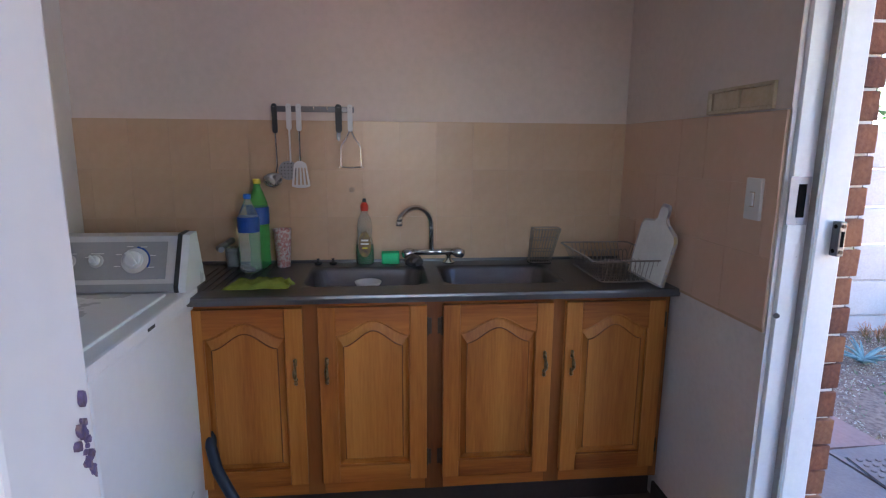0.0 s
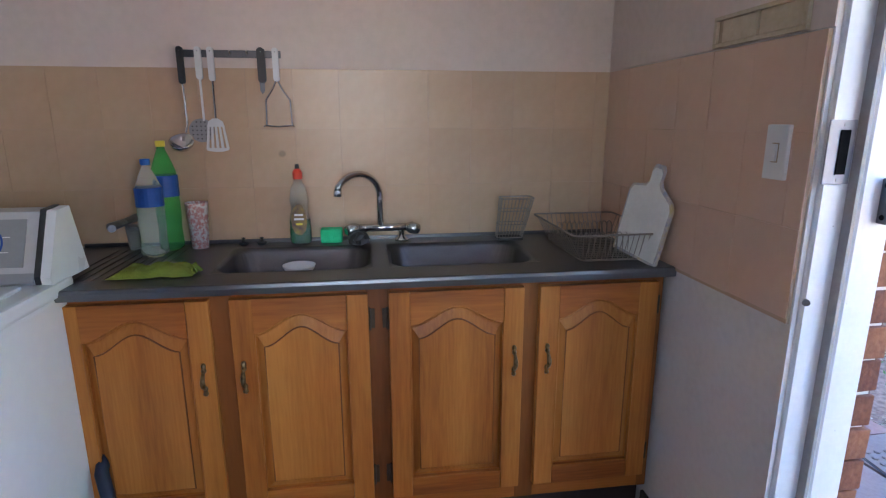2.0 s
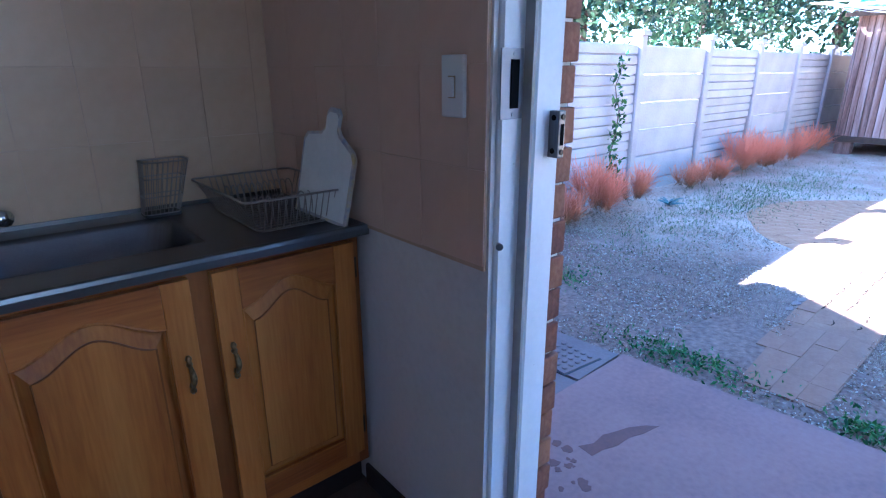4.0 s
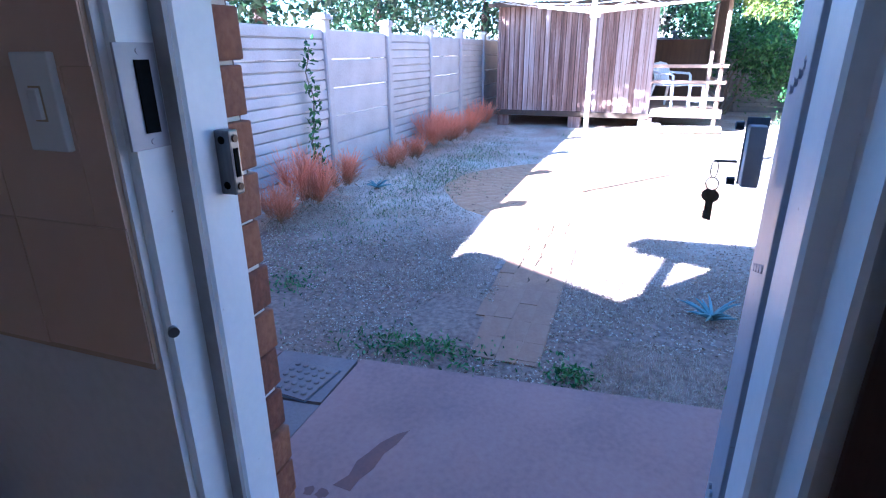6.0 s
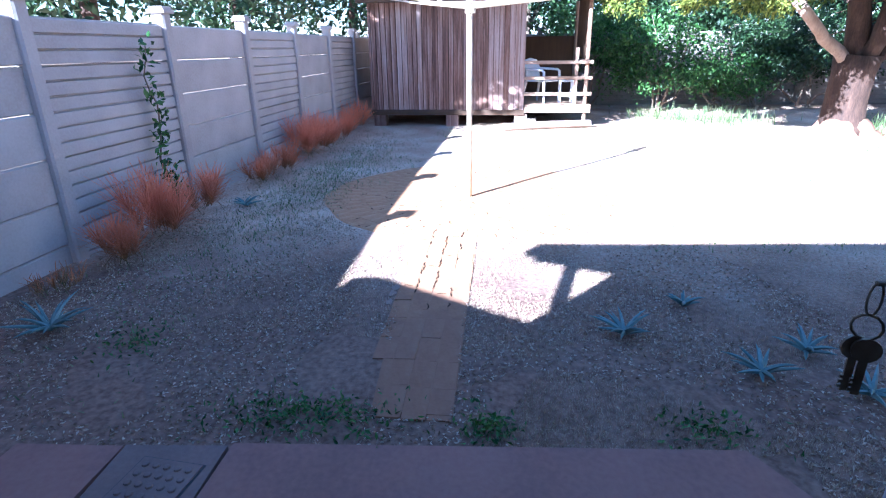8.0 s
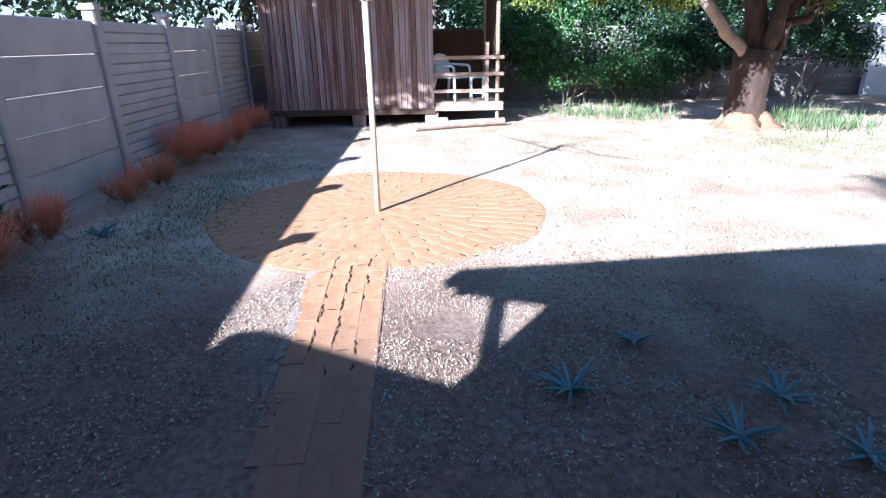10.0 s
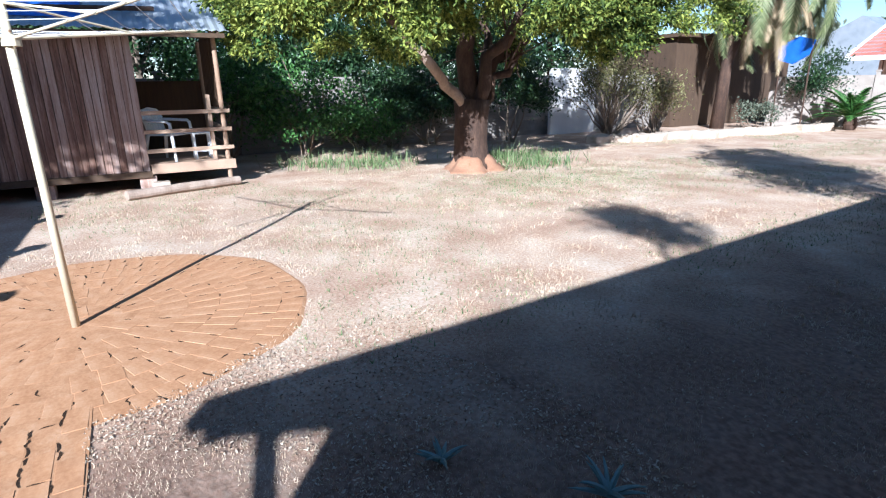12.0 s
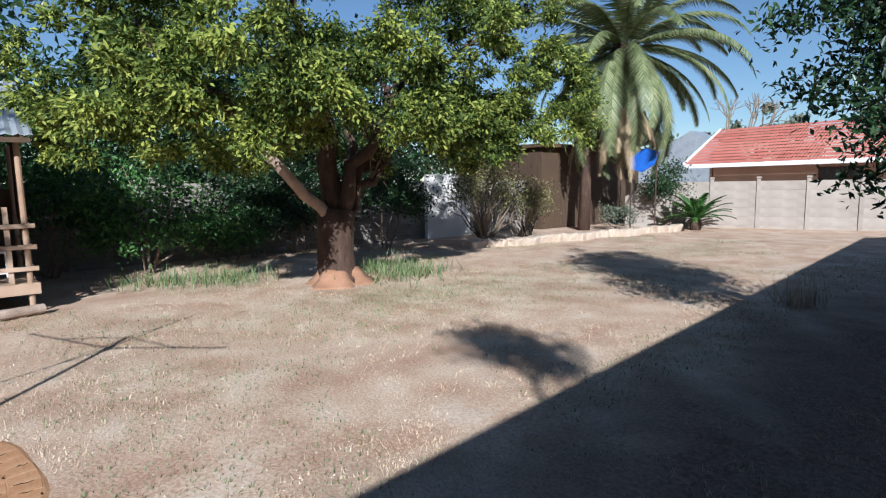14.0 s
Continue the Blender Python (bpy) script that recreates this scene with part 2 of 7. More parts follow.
    tarp=mat("blue_tarp", [(0.02, 0.09, 0.42), (0.04, 0.16, 0.6)], 0.5, 0, 4, 40, 0.2),
    key=mat("key_metal", [(0.12, 0.09, 0.06), (0.25, 0.2, 0.14)], 0.4, 0.8, 30, 90, 0.05),
    vent_dark=mat("brown_louvre", [(0.34, 0.27, 0.17), (0.46, 0.38, 0.27)], 0.7, 0, 9, 60, 0.1),
    vent=mat("yellowed_vent", [(0.46, 0.37, 0.22), (0.64, 0.56, 0.42)], 0.6, 0, 9, 60, 0.1),
    hole=mat("dark_hole", [(0.006, 0.006, 0.006), (0.012, 0.012, 0.012)], 1.0, 0, 9, 60, 0, spec=0.0),
    chips=mat("exposed_layers", [(0.09, 0.05, 0.035), (0.12, 0.09, 0.18), (0.3, 0.2, 0.13)], 0.8, 0, 60, 150, 0.1),
    concrete_mid=mat("grey_brown_concrete", [(0.22, 0.18, 0.15), (0.29, 0.245, 0.205), (0.34, 0.295, 0.25)], 0.9, 0, 2.5, 50, 0.4, per_object=0.06),
    stain=mat("damp_stain", [(0.10, 0.034, 0.02), (0.16, 0.06, 0.035)], 0.6, 0, 12, 60, 0.1),
    hose=mat("navy_hose", [(0.012, 0.016, 0.03), (0.022, 0.03, 0.05)], 0.5, 0, 9, 60, 0.1),
)


def house_shade_tint(m):
    """Darkens the paving at the house end: the house's shade put into its colour."""
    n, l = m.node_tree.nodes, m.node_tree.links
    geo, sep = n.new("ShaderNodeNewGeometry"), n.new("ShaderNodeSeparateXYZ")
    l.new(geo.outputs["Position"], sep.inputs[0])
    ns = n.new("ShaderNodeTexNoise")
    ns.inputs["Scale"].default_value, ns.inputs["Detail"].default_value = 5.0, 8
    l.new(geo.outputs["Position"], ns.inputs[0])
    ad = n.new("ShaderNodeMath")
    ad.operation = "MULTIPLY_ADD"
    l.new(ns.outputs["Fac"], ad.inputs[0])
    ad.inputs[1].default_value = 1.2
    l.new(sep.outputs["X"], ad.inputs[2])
    # amount of painted shade, fading out along x away from the house
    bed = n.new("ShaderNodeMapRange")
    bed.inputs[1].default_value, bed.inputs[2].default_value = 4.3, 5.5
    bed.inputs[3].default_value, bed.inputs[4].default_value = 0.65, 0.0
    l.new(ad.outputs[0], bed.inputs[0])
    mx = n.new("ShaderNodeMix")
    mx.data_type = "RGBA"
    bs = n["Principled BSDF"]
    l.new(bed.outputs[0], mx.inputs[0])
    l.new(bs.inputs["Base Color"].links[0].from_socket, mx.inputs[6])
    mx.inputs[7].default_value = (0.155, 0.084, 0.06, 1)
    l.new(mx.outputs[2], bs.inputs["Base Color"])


house_shade_tint(M["paver"])
house_shade_tint(M["cracked"])


def wood_mat(name, cols, axis_scale):
    """Varnished oak: long grain plus growth-ring bands."""
    m = mat(name, cols, 0.46, 0, 1.3, 22, 0.15, axis_scale, spec=0.35, per_object=0.1, fine_mix=0.28)
    return m


M["oak"] = wood_mat("varnished_oak", [(0.22, 0.058, 0.008), (0.41, 0.142, 0.020), (0.55, 0.222, 0.038)], (6, 6, 0.4))
M["oak_rail"] = wood_mat("varnished_oak_rail", [(0.21, 0.055, 0.008), (0.38, 0.122, 0.017), (0.51, 0.19, 0.032)], (0.4, 6, 6))
M["oak_dark"] = wood_mat("oak_face_frame", [(0.13, 0.038, 0.007), (0.20, 0.065, 0.011), (0.28, 0.098, 0.017)], (4, 4, 0.5))


# ---- mesh tools ----
WHERE = {}


def thing(name, base, label, category, group="", kind=""):
    ob = new(name)
    ob.location = base
    ob.empty_display_size = 0.1
    WHERE[ob.name] = Vector(base)
    return tagged(ob, label, category, group, kind)


def mesh_of(name, bm, material, smooth=False):
    me = bpy.data.meshes.new(name)
    bmesh.ops.recalc_face_normals(bm, faces=bm.faces)
    bm.to_mesh(me)
    bm.free()
    me.materials.append(material)
    if smooth:
        me.shade_smooth()
    return me


def part(name, bm, material, parent, label="", smooth=False):
    me = mesh_of(name, bm, material, smooth)
    ob = new(name, me)
    base = WHERE[parent.name]
    me.transform(Matrix.Translation(-base))
    ob.parent = parent
    WHERE[ob.name] = base
    return tagged(ob, label)


def solo(name, bm, material, label, category, group="", kind="", smooth=False, base=None):
    me = mesh_of(name, bm, material, smooth)
    ob = new(name, me)
    if base is not None:
        me.transform(Matrix.Translation(-Vector(base)))
        ob.location = base
    WHERE[ob.name] = Vector(base) if base is not None else Vector((0, 0, 0))
    return tagged(ob, label, category, group, kind)


def box(bm, x0, x1, y0, y1, z0, z1, bevel=0.0, m=None):
    r = bmesh.ops.create_cube(bm, size=1.0)
    vs = r["verts"]
    for v in vs:
        v.co = Vector(((x0 + x1) / 2 + v.co.x * (x1 - x0), (y0 + y1) / 2 + v.co.y * (y1 - y0), (z0 + z1) / 2 + v.co.z * (z1 - z0)))
    if bevel:
        es = list({e for v in vs for e in v.link_edges})
        out = bmesh.ops.bevel(bm, geom=es, offset=bevel, segments=2, profile=0.6, affect="EDGES", clamp_overlap=True)
        vs = list({v for f in out["faces"] for v in f.verts} | {v for v in vs if v.is_valid})
    if m is not None:
        bmesh.ops.transform(bm, matrix=m, verts=vs)
    return bm


def bx(*a, **k):
    return box(bmesh.new(), *a, **k)


def tube(bm, pts, radius, seg=8, closed=False):
    """A round bar along pts; radius is a number or one for each point."""
    pts = [Vector(p) for p in pts]
    rs = radius if isinstance(radius, (list, tuple)) else [radius] * len(pts)
    rings = []
    up = None
    for i, p in enumerate(pts):
        a, b = pts[max(0, i - 1)], pts[min(len(pts) - 1, i + 1)]
        if closed:
            a, b = pts[i - 1], pts[(i + 1) % len(pts)]
        d = (b - a).normalized()
        if up is None:
            up = Vector((0, 0, 1)) if abs(d.z) < 0.9 else Vector((1, 0, 0))
        side = d.cross(up).normalized()
        up = side.cross(d).normalized()
        rings.append([bm.verts.new(p + (side * math.cos(2 * math.pi * k / seg) + up * math.sin(2 * math.pi * k / seg)) * rs[i]) for k in range(seg)])
    n = len(rings)
    for i in range(n if closed else n - 1):
        r0, r1 = rings[i], rings[(i + 1) % n]
        for k in range(seg):
            bm.faces.new((r0[k], r0[(k + 1) % seg], r1[(k + 1) % seg], r1[k]))
    if not closed:
        bm.faces.new(rings[0][::-1]), bm.faces.new(rings[-1])
    return bm


def tb(pts, radius, seg=8, closed=False):
    return tube(bmesh.new(), pts, radius, seg, closed)


def lathe(bm, profile, centre, seg=24, wob=None):
    """Turns (radius, height) pairs about the upright line through centre."""
    cx, cy, cz = centre
    rings = []
    for r, h in profile:
        ring = []
        for k in range(seg):
            a = 2 * math.pi * k / seg
            rr = r * (wob(a, h) if wob else 1)
            ring.append(bm.verts.new((cx + rr * math.cos(a), cy + rr * math.sin(a), cz + h)))
        rings.append(ring)
    for r0, r1 in zip(rings, rings[1:]):
        for k in range(seg):
            bm.faces.new((r0[k], r0[(k + 1) % seg], r1[(k + 1) % seg], r1[k]))
    if profile[0][0] > 1e-4:
        bm.faces.new(rings[0][::-1])
    if profile[-1][0] > 1e-4:
        bm.faces.new(rings[-1])
    return bm


def lt(profile, centre, seg=24, wob=None):
    return lathe(bmesh.new(), profile, centre, seg, wob)


def prism(bm, outline, axis, lo, hi):
    """An outline of (u, v) pairs pushed along an axis from lo to hi. axis y: u = x, v = z; axis x: u = y, v = z; axis z: u = x, v = y."""
    def at(u, v, w):
        return {"y": (u, w, v), "x": (w, u, v), "z": (u, v, w)}[axis]
    a = [bm.verts.new(at(u, v, lo)) for u, v in outline]
    b = [bm.verts.new(at(u, v, hi)) for u, v in outline]
    n = len(outline)
    bm.faces.new(a), bm.faces.new(b[::-1])
    for i in range(n):
        bm.faces.new((a[i], a[(i + 1) % n], b[(i + 1) % n], b[i]))
    return bm


def pr(outline, axis, lo, hi):
    return prism(bmesh.new(), outline, axis, lo, hi)


def quads_object(name, verts, faces, material, parent=None, label="", category="", kind="", base=(0, 0, 0), smooth=False):
    """A large mesh out of arrays: verts (n, 3), faces (m, k)."""
    me = bpy.data.meshes.new(name)
    b = Vector(WHERE[parent.name] if parent else base)
    v = np.asarray(verts, dtype=np.float32) - np.array(b, dtype=np.float32)
    f = np.asarray(faces, dtype=np.int32)
    k = f.shape[1]
    me.vertices.add(len(v)), me.loops.add(f.size), me.polygons.add(len(f))
    me.vertices.foreach_set("co", v.ravel())
    me.loops.foreach_set("vertex_index", f.ravel())
    me.polygons.foreach_set("loop_start", np.arange(0, f.size, k, dtype=np.int32))
    me.update(calc_edges=True)
    me.materials.append(material)
    if smooth:
        me.shade_smooth()
    ob = new(name, me)
    WHERE[ob.name] = b
    if parent:
        ob.parent = parent
    else:
        ob.location = b
    return tagged(ob, label, category, "", kind)


def leaf_cloud(pts, size, rng, aspect=0.42, droop=0.3, out=None):
    """Folded pointed leaves at pts: two triangles each. out: the way that each leaf points, if known."""
    n = len(pts)
    d = rng.normal(size=(n, 3))
    if out is not None:
        d = d * 0.7 + out
    d[:, 2] -= droop
    d /= np.linalg.norm(d, axis=1, keepdims=True)
    r = rng.normal(size=(n, 3)) + np.array([0, 0, 0.6])
    s = np.cross(d, r)
    s /= np.linalg.norm(s, axis=1, keepdims=True) + 1e-6
    nn = np.cross(s, d)
    ln = size * rng.uniform(0.6, 1.25, (n, 1))
    base, tip = pts - d * ln * 0.5, pts + d * ln * 0.5 - nn * ln * 0.08
    mid = pts - d * ln * 0.06
    a = mid + s * ln * aspect * 0.5 + nn * ln * 0.08
    b = mid - s * ln * aspect * 0.5 + nn * ln * 0.08
    v = np.stack([base, a, tip, b], 1).reshape(-1, 3)
    i = np.arange(n)[:, None] * 4
    f = np.concatenate([i + np.array([[0, 1, 2]]), i + np.array([[0, 2, 3]])], 0)
    return v, f


def clumps(centres, per, spread, rng):
    c = np.asarray(centres)
    k = np.repeat(np.arange(len(c)), per)
    sp = spread if np.ndim(spread) == 0 else np.asarray(spread)[k][:, None]
    return c[k] + rng.normal(size=(len(k), 3)) * sp * np.array([1, 1, 0.7]), c[k]


def blades(xy, z, length, rng, lean=0.5, width=0.004):
    """Single grass blades as thin upright triangles."""
    n = len(xy)
    a = rng.uniform(0, 2 * math.pi, n)
    ln = length * rng.uniform(0.4, 1.3, n)
    le = rng.uniform(0, lean, n)
    w = width * rng.uniform(0.6, 1.4, n)
    base = np.c_[xy, z]
    tip = base + np.c_[np.cos(a) * ln * np.sin(le), np.sin(a) * ln * np.sin(le), ln * np.cos(le)]
    b2 = rng.uniform(0, 2 * math.pi, n)
    off = np.c_[np.cos(b2) * w, np.sin(b2) * w, np.zeros(n)]
    v = np.stack([base - off, base + off, tip], 1).reshape(-1, 3)
    f = np.arange(n * 3).reshape(-1, 3)
    return v, f


# ---- the house: kitchen at the corner ----
FLOOR, NORTH_T = 0.12, 0.285
XR, YB, XL, YF, CEIL = 1.105, 2.412, -1.21, -2.5, 2.20
XO = 1.335
D0, D1, DTOP = 0.59, 1.402, 2.12   # doorway in the east wall

solo("floor", bx(XL - 0.1, XO - 0.04, YF - 0.1, YB + 0.1, FLOOR - 0.1, FLOOR), M["floor"], "dark brown vinyl kitchen floor", "floor", kind="structure")
solo("ceiling", bx(XL - 0.1, XO - 0.02, YF - 0.1, YB + 0.1, CEIL, CEIL + 0.03), M["ceiling"], "plain white painted ceiling board", "ceiling", kind="structure")
wall_north = solo("wall_north", bx(XL - 0.15, XO, YB, YB + NORTH_T, -0.1, CEIL + 0.03), M["plaster"], "cream plastered kitchen wall behind the sink", "wall", kind="structure")
solo("wall_west", bx(XL - 0.15, XL, YF - 0.15, YB, -0.1, CEIL + 0.03), M["white_wall"], "pale plastered wall beside the washing machine", "wall", kind="structure")
wb = bmesh.new()
box(wb, XR, XO, D1, YB, -0.1, CEIL + 0.03)
box(wb, XR, XO, YF - 0.15, -1.65, -0.1, CEIL + 0.03)
box(wb, XR, XO, -0.65, D0, -0.1, CEIL + 0.03)
# assumed window opening behind the added side lamp, out of view
box(wb, XR, XO, -1.65, -0.65, -0.1, 1.05)
box(wb, XR, XO, -1.65, -0.65, 1.95, CEIL + 0.03)
box(wb, XR, XO, D0, D1, DTOP, CEIL + 0.03)
box(wb, XR + 0.03, XO - 0.03, D0, D1, -0.1, FLOOR - 0.004)
wall_east = solo("wall_east", wb, M["plaster_low"], "painted kitchen wall with the back doorway", "wall", kind="structure")
# strip of cream plaster above the tiles of the east wall
part("upper_plaster", bx(XR - 0.004, XR, D1, YB, 1.626, CEIL), M["plaster"], wall_east, "cream plaster above the tiles")
# south wall with an assumed window opening, out of view
ws = bmesh.new()
box(ws, XL, -0.8, YF - 0.15, YF, -0.1, CEIL)
box(ws, 0.6, XR, YF - 0.15, YF, -0.1, CEIL)
box(ws, -0.8, 0.6, YF - 0.15, YF, -0.1, 1.05)
box(ws, -0.8, 0.6, YF - 0.15, YF, 2.15, CEIL)
solo("wall_south", ws, M["white_wall"], "pale plastered wall with an assumed window opening", "wall", kind="structure")
# partition stub beside the way in
stub = solo("wall_partition", bx(XL, -0.232, 0.41, 0.53, FLOOR, CEIL, bevel=0.006), M["white_wall"], "white wall end with peeled marks", "wall", kind="structure")
rng = np.random.default_rng(3)
chip = bmesh.new()
for k in range(16):
    y, z = 0.510 + rng.normal() * 0.006, 1.262 + rng.normal() * 0.016
    s = rng.uniform(0.0015, 0.0045)
    pts = [(y + s * math.cos(a) * rng.uniform(0.6, 1.3), z + 1.5 * s * math.sin(a) * rng.uniform(0.6, 1.3)) for a in np.linspace(0, 5.4, 7)]
    pts = [(min(u, 0.522), v) for u, v in pts]
    prism(chip, pts, "x", -0.2318, -0.2300 + 0.0002 * k)
part("paint_chip", chip, M["chips"], stub, "brown and violet chips in the paint")


def tile_wall(parent, axis, face, u0, u1, step_u, z0, z1, step_z, material, u_from):
    """Glazed tiles set on a wall, one object each on shared meshes, over a bed of grout."""
    cache = {}
    zs = np.arange(z1, z0 - 0.001, -step_z)
    us = [u_from]
    while us[-1] > u0:
        us.append(us[-1] - step_u)
    for zt in zs:
        zb = max(z0, zt - step_z)
        if zt - zb < 0.015:
            continue
        for ua in us:
            a, b = max(u0, ua - step_u), min(u1, ua)
            if b - a < 0.012:
                continue
            size = (round(b - a - 0.0012, 4), round(zt - zb - 0.0012, 4))
            if size not in cache:
                w, h = size[0] / 2, size[1] / 2
                t = bx(-w, w, -0.004, 0.004, -h, h, bevel=0.0006) if axis == "y" else bx(-0.004, 0.004, -w, w, -h, h, bevel=0.0006)
                cache[size] = mesh_of("tile", t, material)
            ob = new("tile", cache[size])
            c = Vector(((a + b) / 2, face, (zt + zb) / 2) if axis == "y" else (face, (a + b) / 2, (zt + zb) / 2))
            ob.parent = parent
            ob.location = c + Vector((rng.normal() * 0.0004, rng.normal() * 0.0004, rng.normal() * 0.0006))
            ob.rotation_euler = (rng.normal() * 0.0008, rng.normal() * 0.001, rng.normal() * 0.0008)


def tile_bed(parent, axis, face, u0, u1, z0, z1):
    b = bx(u0, u1, face - 0.0030, face + 0.004, z0, z1) if axis == "y" else bx(face - 0.0030, face + 0.004, u0, u1, z0, z1)
    part("grout_bed", b, M["grout"], parent, "beige grout between the tiles")


TILE_TOP = 1.623
# skirting, vent, light switch
part_sk = solo("baseboard", bx(XR - 0.012, XR, D1 + 0.02, 1.93, FLOOR, FLOOR + 0.075, bevel=0.003), M["skirting"], "dark skirting along the kitchen wall", "skirting", kind="structure")
vent = thing("air_vent", (XR, 1.64, 1.62), "yellowed louvre air vent above the tiles", "vent")
VY0, VY1, VZ0, VZ1 = 1.463, 1.777, 1.628, 1.704
part("vent_back", bx(XR - 0.006, XR - 0.0045, VY0 + 0.006, VY1 - 0.006, VZ0 + 0.006, VZ1 - 0.006), M["vent_dark"], vent, "brown recessed back")
for a, b, c, d in ((VY0, VY1, VZ0, VZ0 + 0.011), (VY0, VY1, VZ1 - 0.010, VZ1), (VY0, VY0 + 0.012, VZ0 + 0.011, VZ1 - 0.010), (VY1 - 0.012, VY1, VZ0 + 0.011, VZ1 - 0.010), (1.612, 1.622, VZ0 + 0.011, VZ1 - 0.010)):
    part("vent_frame", bx(XR - 0.015, XR - 0.004, a, b, c, d, bevel=0.002), M["vent"], vent)
for a, b in ((VY0 + 0.013, 1.611), (1.623, VY1 - 0.030)):
    part("vent_panel", bx(XR - 0.010, XR - 0.006, a, b, VZ0 + 0.012, VZ1 - 0.011, bevel=0.002), M["vent"], vent, "yellowed flat panel")
sw = thing("light_switch", (XR, 1.497, 1.31), "white double light switch on the tiles", "switch")
part("cover_plate", bx(XR - 0.019, XR - 0.008, 1.464, 1.530, 1.318, 1.438, bevel=0.003), M["white_plastic"], sw)
# brown plate paints the shading outline round the rocker
part("rocker_gap", bx(XR - 0.0198, XR - 0.0185, 1.4865, 1.5075, 1.3555, 1.3985), M["vent_dark"], sw)
part("rocker", bx(XR - 0.025, XR - 0.018, 1.489, 1.505, 1.358, 1.396, bevel=0.002), M["white_plastic"], sw)
for z in (1.340, 1.416):
    part("screw", lt([(0.003, 0), (0.003, 0.002)], (0, 0, 0), 8), M["dark_metal"], sw).matrix_local = pose(-0.0185, 0, z - 1.31, 0, -90, 0)

# ---- steel door frame, gate and doors ----
door_frame = thing("door_frame", (1.17, 1.03, FLOOR), "white painted pressed-steel door frame", "door frame")


def jamb(sign, y_edge, dx):
    """The folded jamb, its face at y_edge; sign +1: the opening lies towards -y."""
    s = sign
    prof = [(XR - 0.012 + dx, y_edge + s * 0.040), (XR - 0.012 + dx, y_edge + s * 0.006), (XR - 0.008 + dx, y_edge), (1.152 + dx, y_edge), (1.157 + dx, y_edge - s * 0.004),
            (1.161 + dx, y_edge - s * 0.022), (1.167 + dx, y_edge - s * 0.026), (1.238 + dx, y_edge - s * 0.026), (1.247 + dx, y_edge - s * 0.018), (1.247 + dx, y_edge + s * 0.045)]
    return pr(prof, "z", FLOOR - 0.05, DTOP)


part("jamb", jamb(1, 1.390, 0.024), M["frame_paint"], door_frame)
part("jamb", jamb(-1, 0.610, 0.0), M["frame_paint"], door_frame)
part("head", bx(XR - 0.012, 1.247, 0.60, 1.43, DTOP - 0.045, DTOP + 0.01), M["frame_paint"], door_frame)
part("threshold", bx(XR - 0.01, 1.35, 0.63, 1.41, FLOOR - 0.06, FLOOR + 0.01, bevel=0.004), M["drain"], door_frame, "worn concrete threshold")
# darker strip that paints the shadow line of the rebate
part("rebate_shadow_strip", bx(1.1765, 1.1845, 1.3665, 1.3905, FLOOR, DTOP - 0.05), M["rebate"], door_frame, "grey strip for the shade in the rebate")
strike = part("strike_plate", bx(1.113, 1.174, 1.3875, 1.3915, 1.318, 1.448, bevel=0.001), M["gate_paint"], door_frame, "zinc strike plate")
part("bolt_hole", bx(1.138, 1.160, 1.3850, 1.3878, 1.338, 1.428), M["hole"], strike)
for z in (1.327, 1.438):
    part("plate_screw", tb([(1.147, 1.3880, z), (1.147, 1.3862, z)], 0.004, 8), M["gate_paint"], strike)
part("latch_pin", tb([(1.120, 1.3885, 1.065), (1.112, 1.378, 1.065)], [0.006, 0.008], 10), M["steel"], door_frame, "small steel catch")
gk = part("gate_keep", bx(1.230, 1.250, 1.338, 1.3650, 1.238, 1.332, bevel=0.003), M["steel"], door_frame, "steel keep for the gate lock")
for z in (1.252, 1.318):
    part("keep_dimple", tb([(1.2302, 1.352, z), (1.2292, 1.352, z)], 0.006, 8), M["hole"], gk)
part("keep_slot", bx(1.2355, 1.2445, 1.3366, 1.3382, 1.264, 1.306), M["hole"], gk)
for z in (1.250, 1.320):
    part("keep_bolt", tb([(1.240, 1.3385, z), (1.240, 1.3350, z)], 0.0055, 8), M["dark_metal"], gk)

# folding gate, pushed back along the outer side
gate = thing("folding_gate", (1.40, 0.612, FLOOR), "grey steel folding security gate pushed open, keys in its lock", "security gate")
for k in range(4):
    x = 1.288 + k * 0.030
    yf = 0.634 - 0.12 * (x - 1.288)
    u = [(x - 0.011, yf - 0.032), (x - 0.011, yf - 0.006), (x - 0.007, yf), (x + 0.007, yf), (x + 0.011, yf - 0.006), (x + 0.011, yf - 0.032), (x + 0.007, yf - 0.032), (x + 0.007, yf - 0.014), (x - 0.007, yf - 0.014), (x - 0.007, yf - 0.032)]
    bar = part("gate_bar", pr(u, "z", FLOOR + 0.03, DTOP - 0.08), M["gate_paint"], gate)
    for z in (0.42, 0.82, 1.19, 1.42, 1.8):
        part("rivet", tb([(x, yf - 0.001, z - 0.01 * k), (x, yf + 0.004, z - 0.01 * k)], 0.0055, 8), M["gate_paint"], bar)
lead = part("lead_post", bx(1.398, 1.434, 0.575, 0.618, FLOOR + 0.01, DTOP - 0.06, bevel=0.003), M["gate_paint"], gate)
part("hinge_post", bx(1.250, 1.268, 0.585, 0.640, FLOOR + 0.01, DTOP - 0.06, bevel=0.002), M["gate_paint"], gate)
lock = part("lock_case", bx(1.520, 1.550, 0.594, 0.622, 1.224, 1.332, bevel=0.003), M["console_trim"], gate, "grey lock case")
part("lock_face", bx(1.5505, 1.5535, 0.588, 0.624, 1.224, 1.344, bevel=0.001), M["steel"], lock)
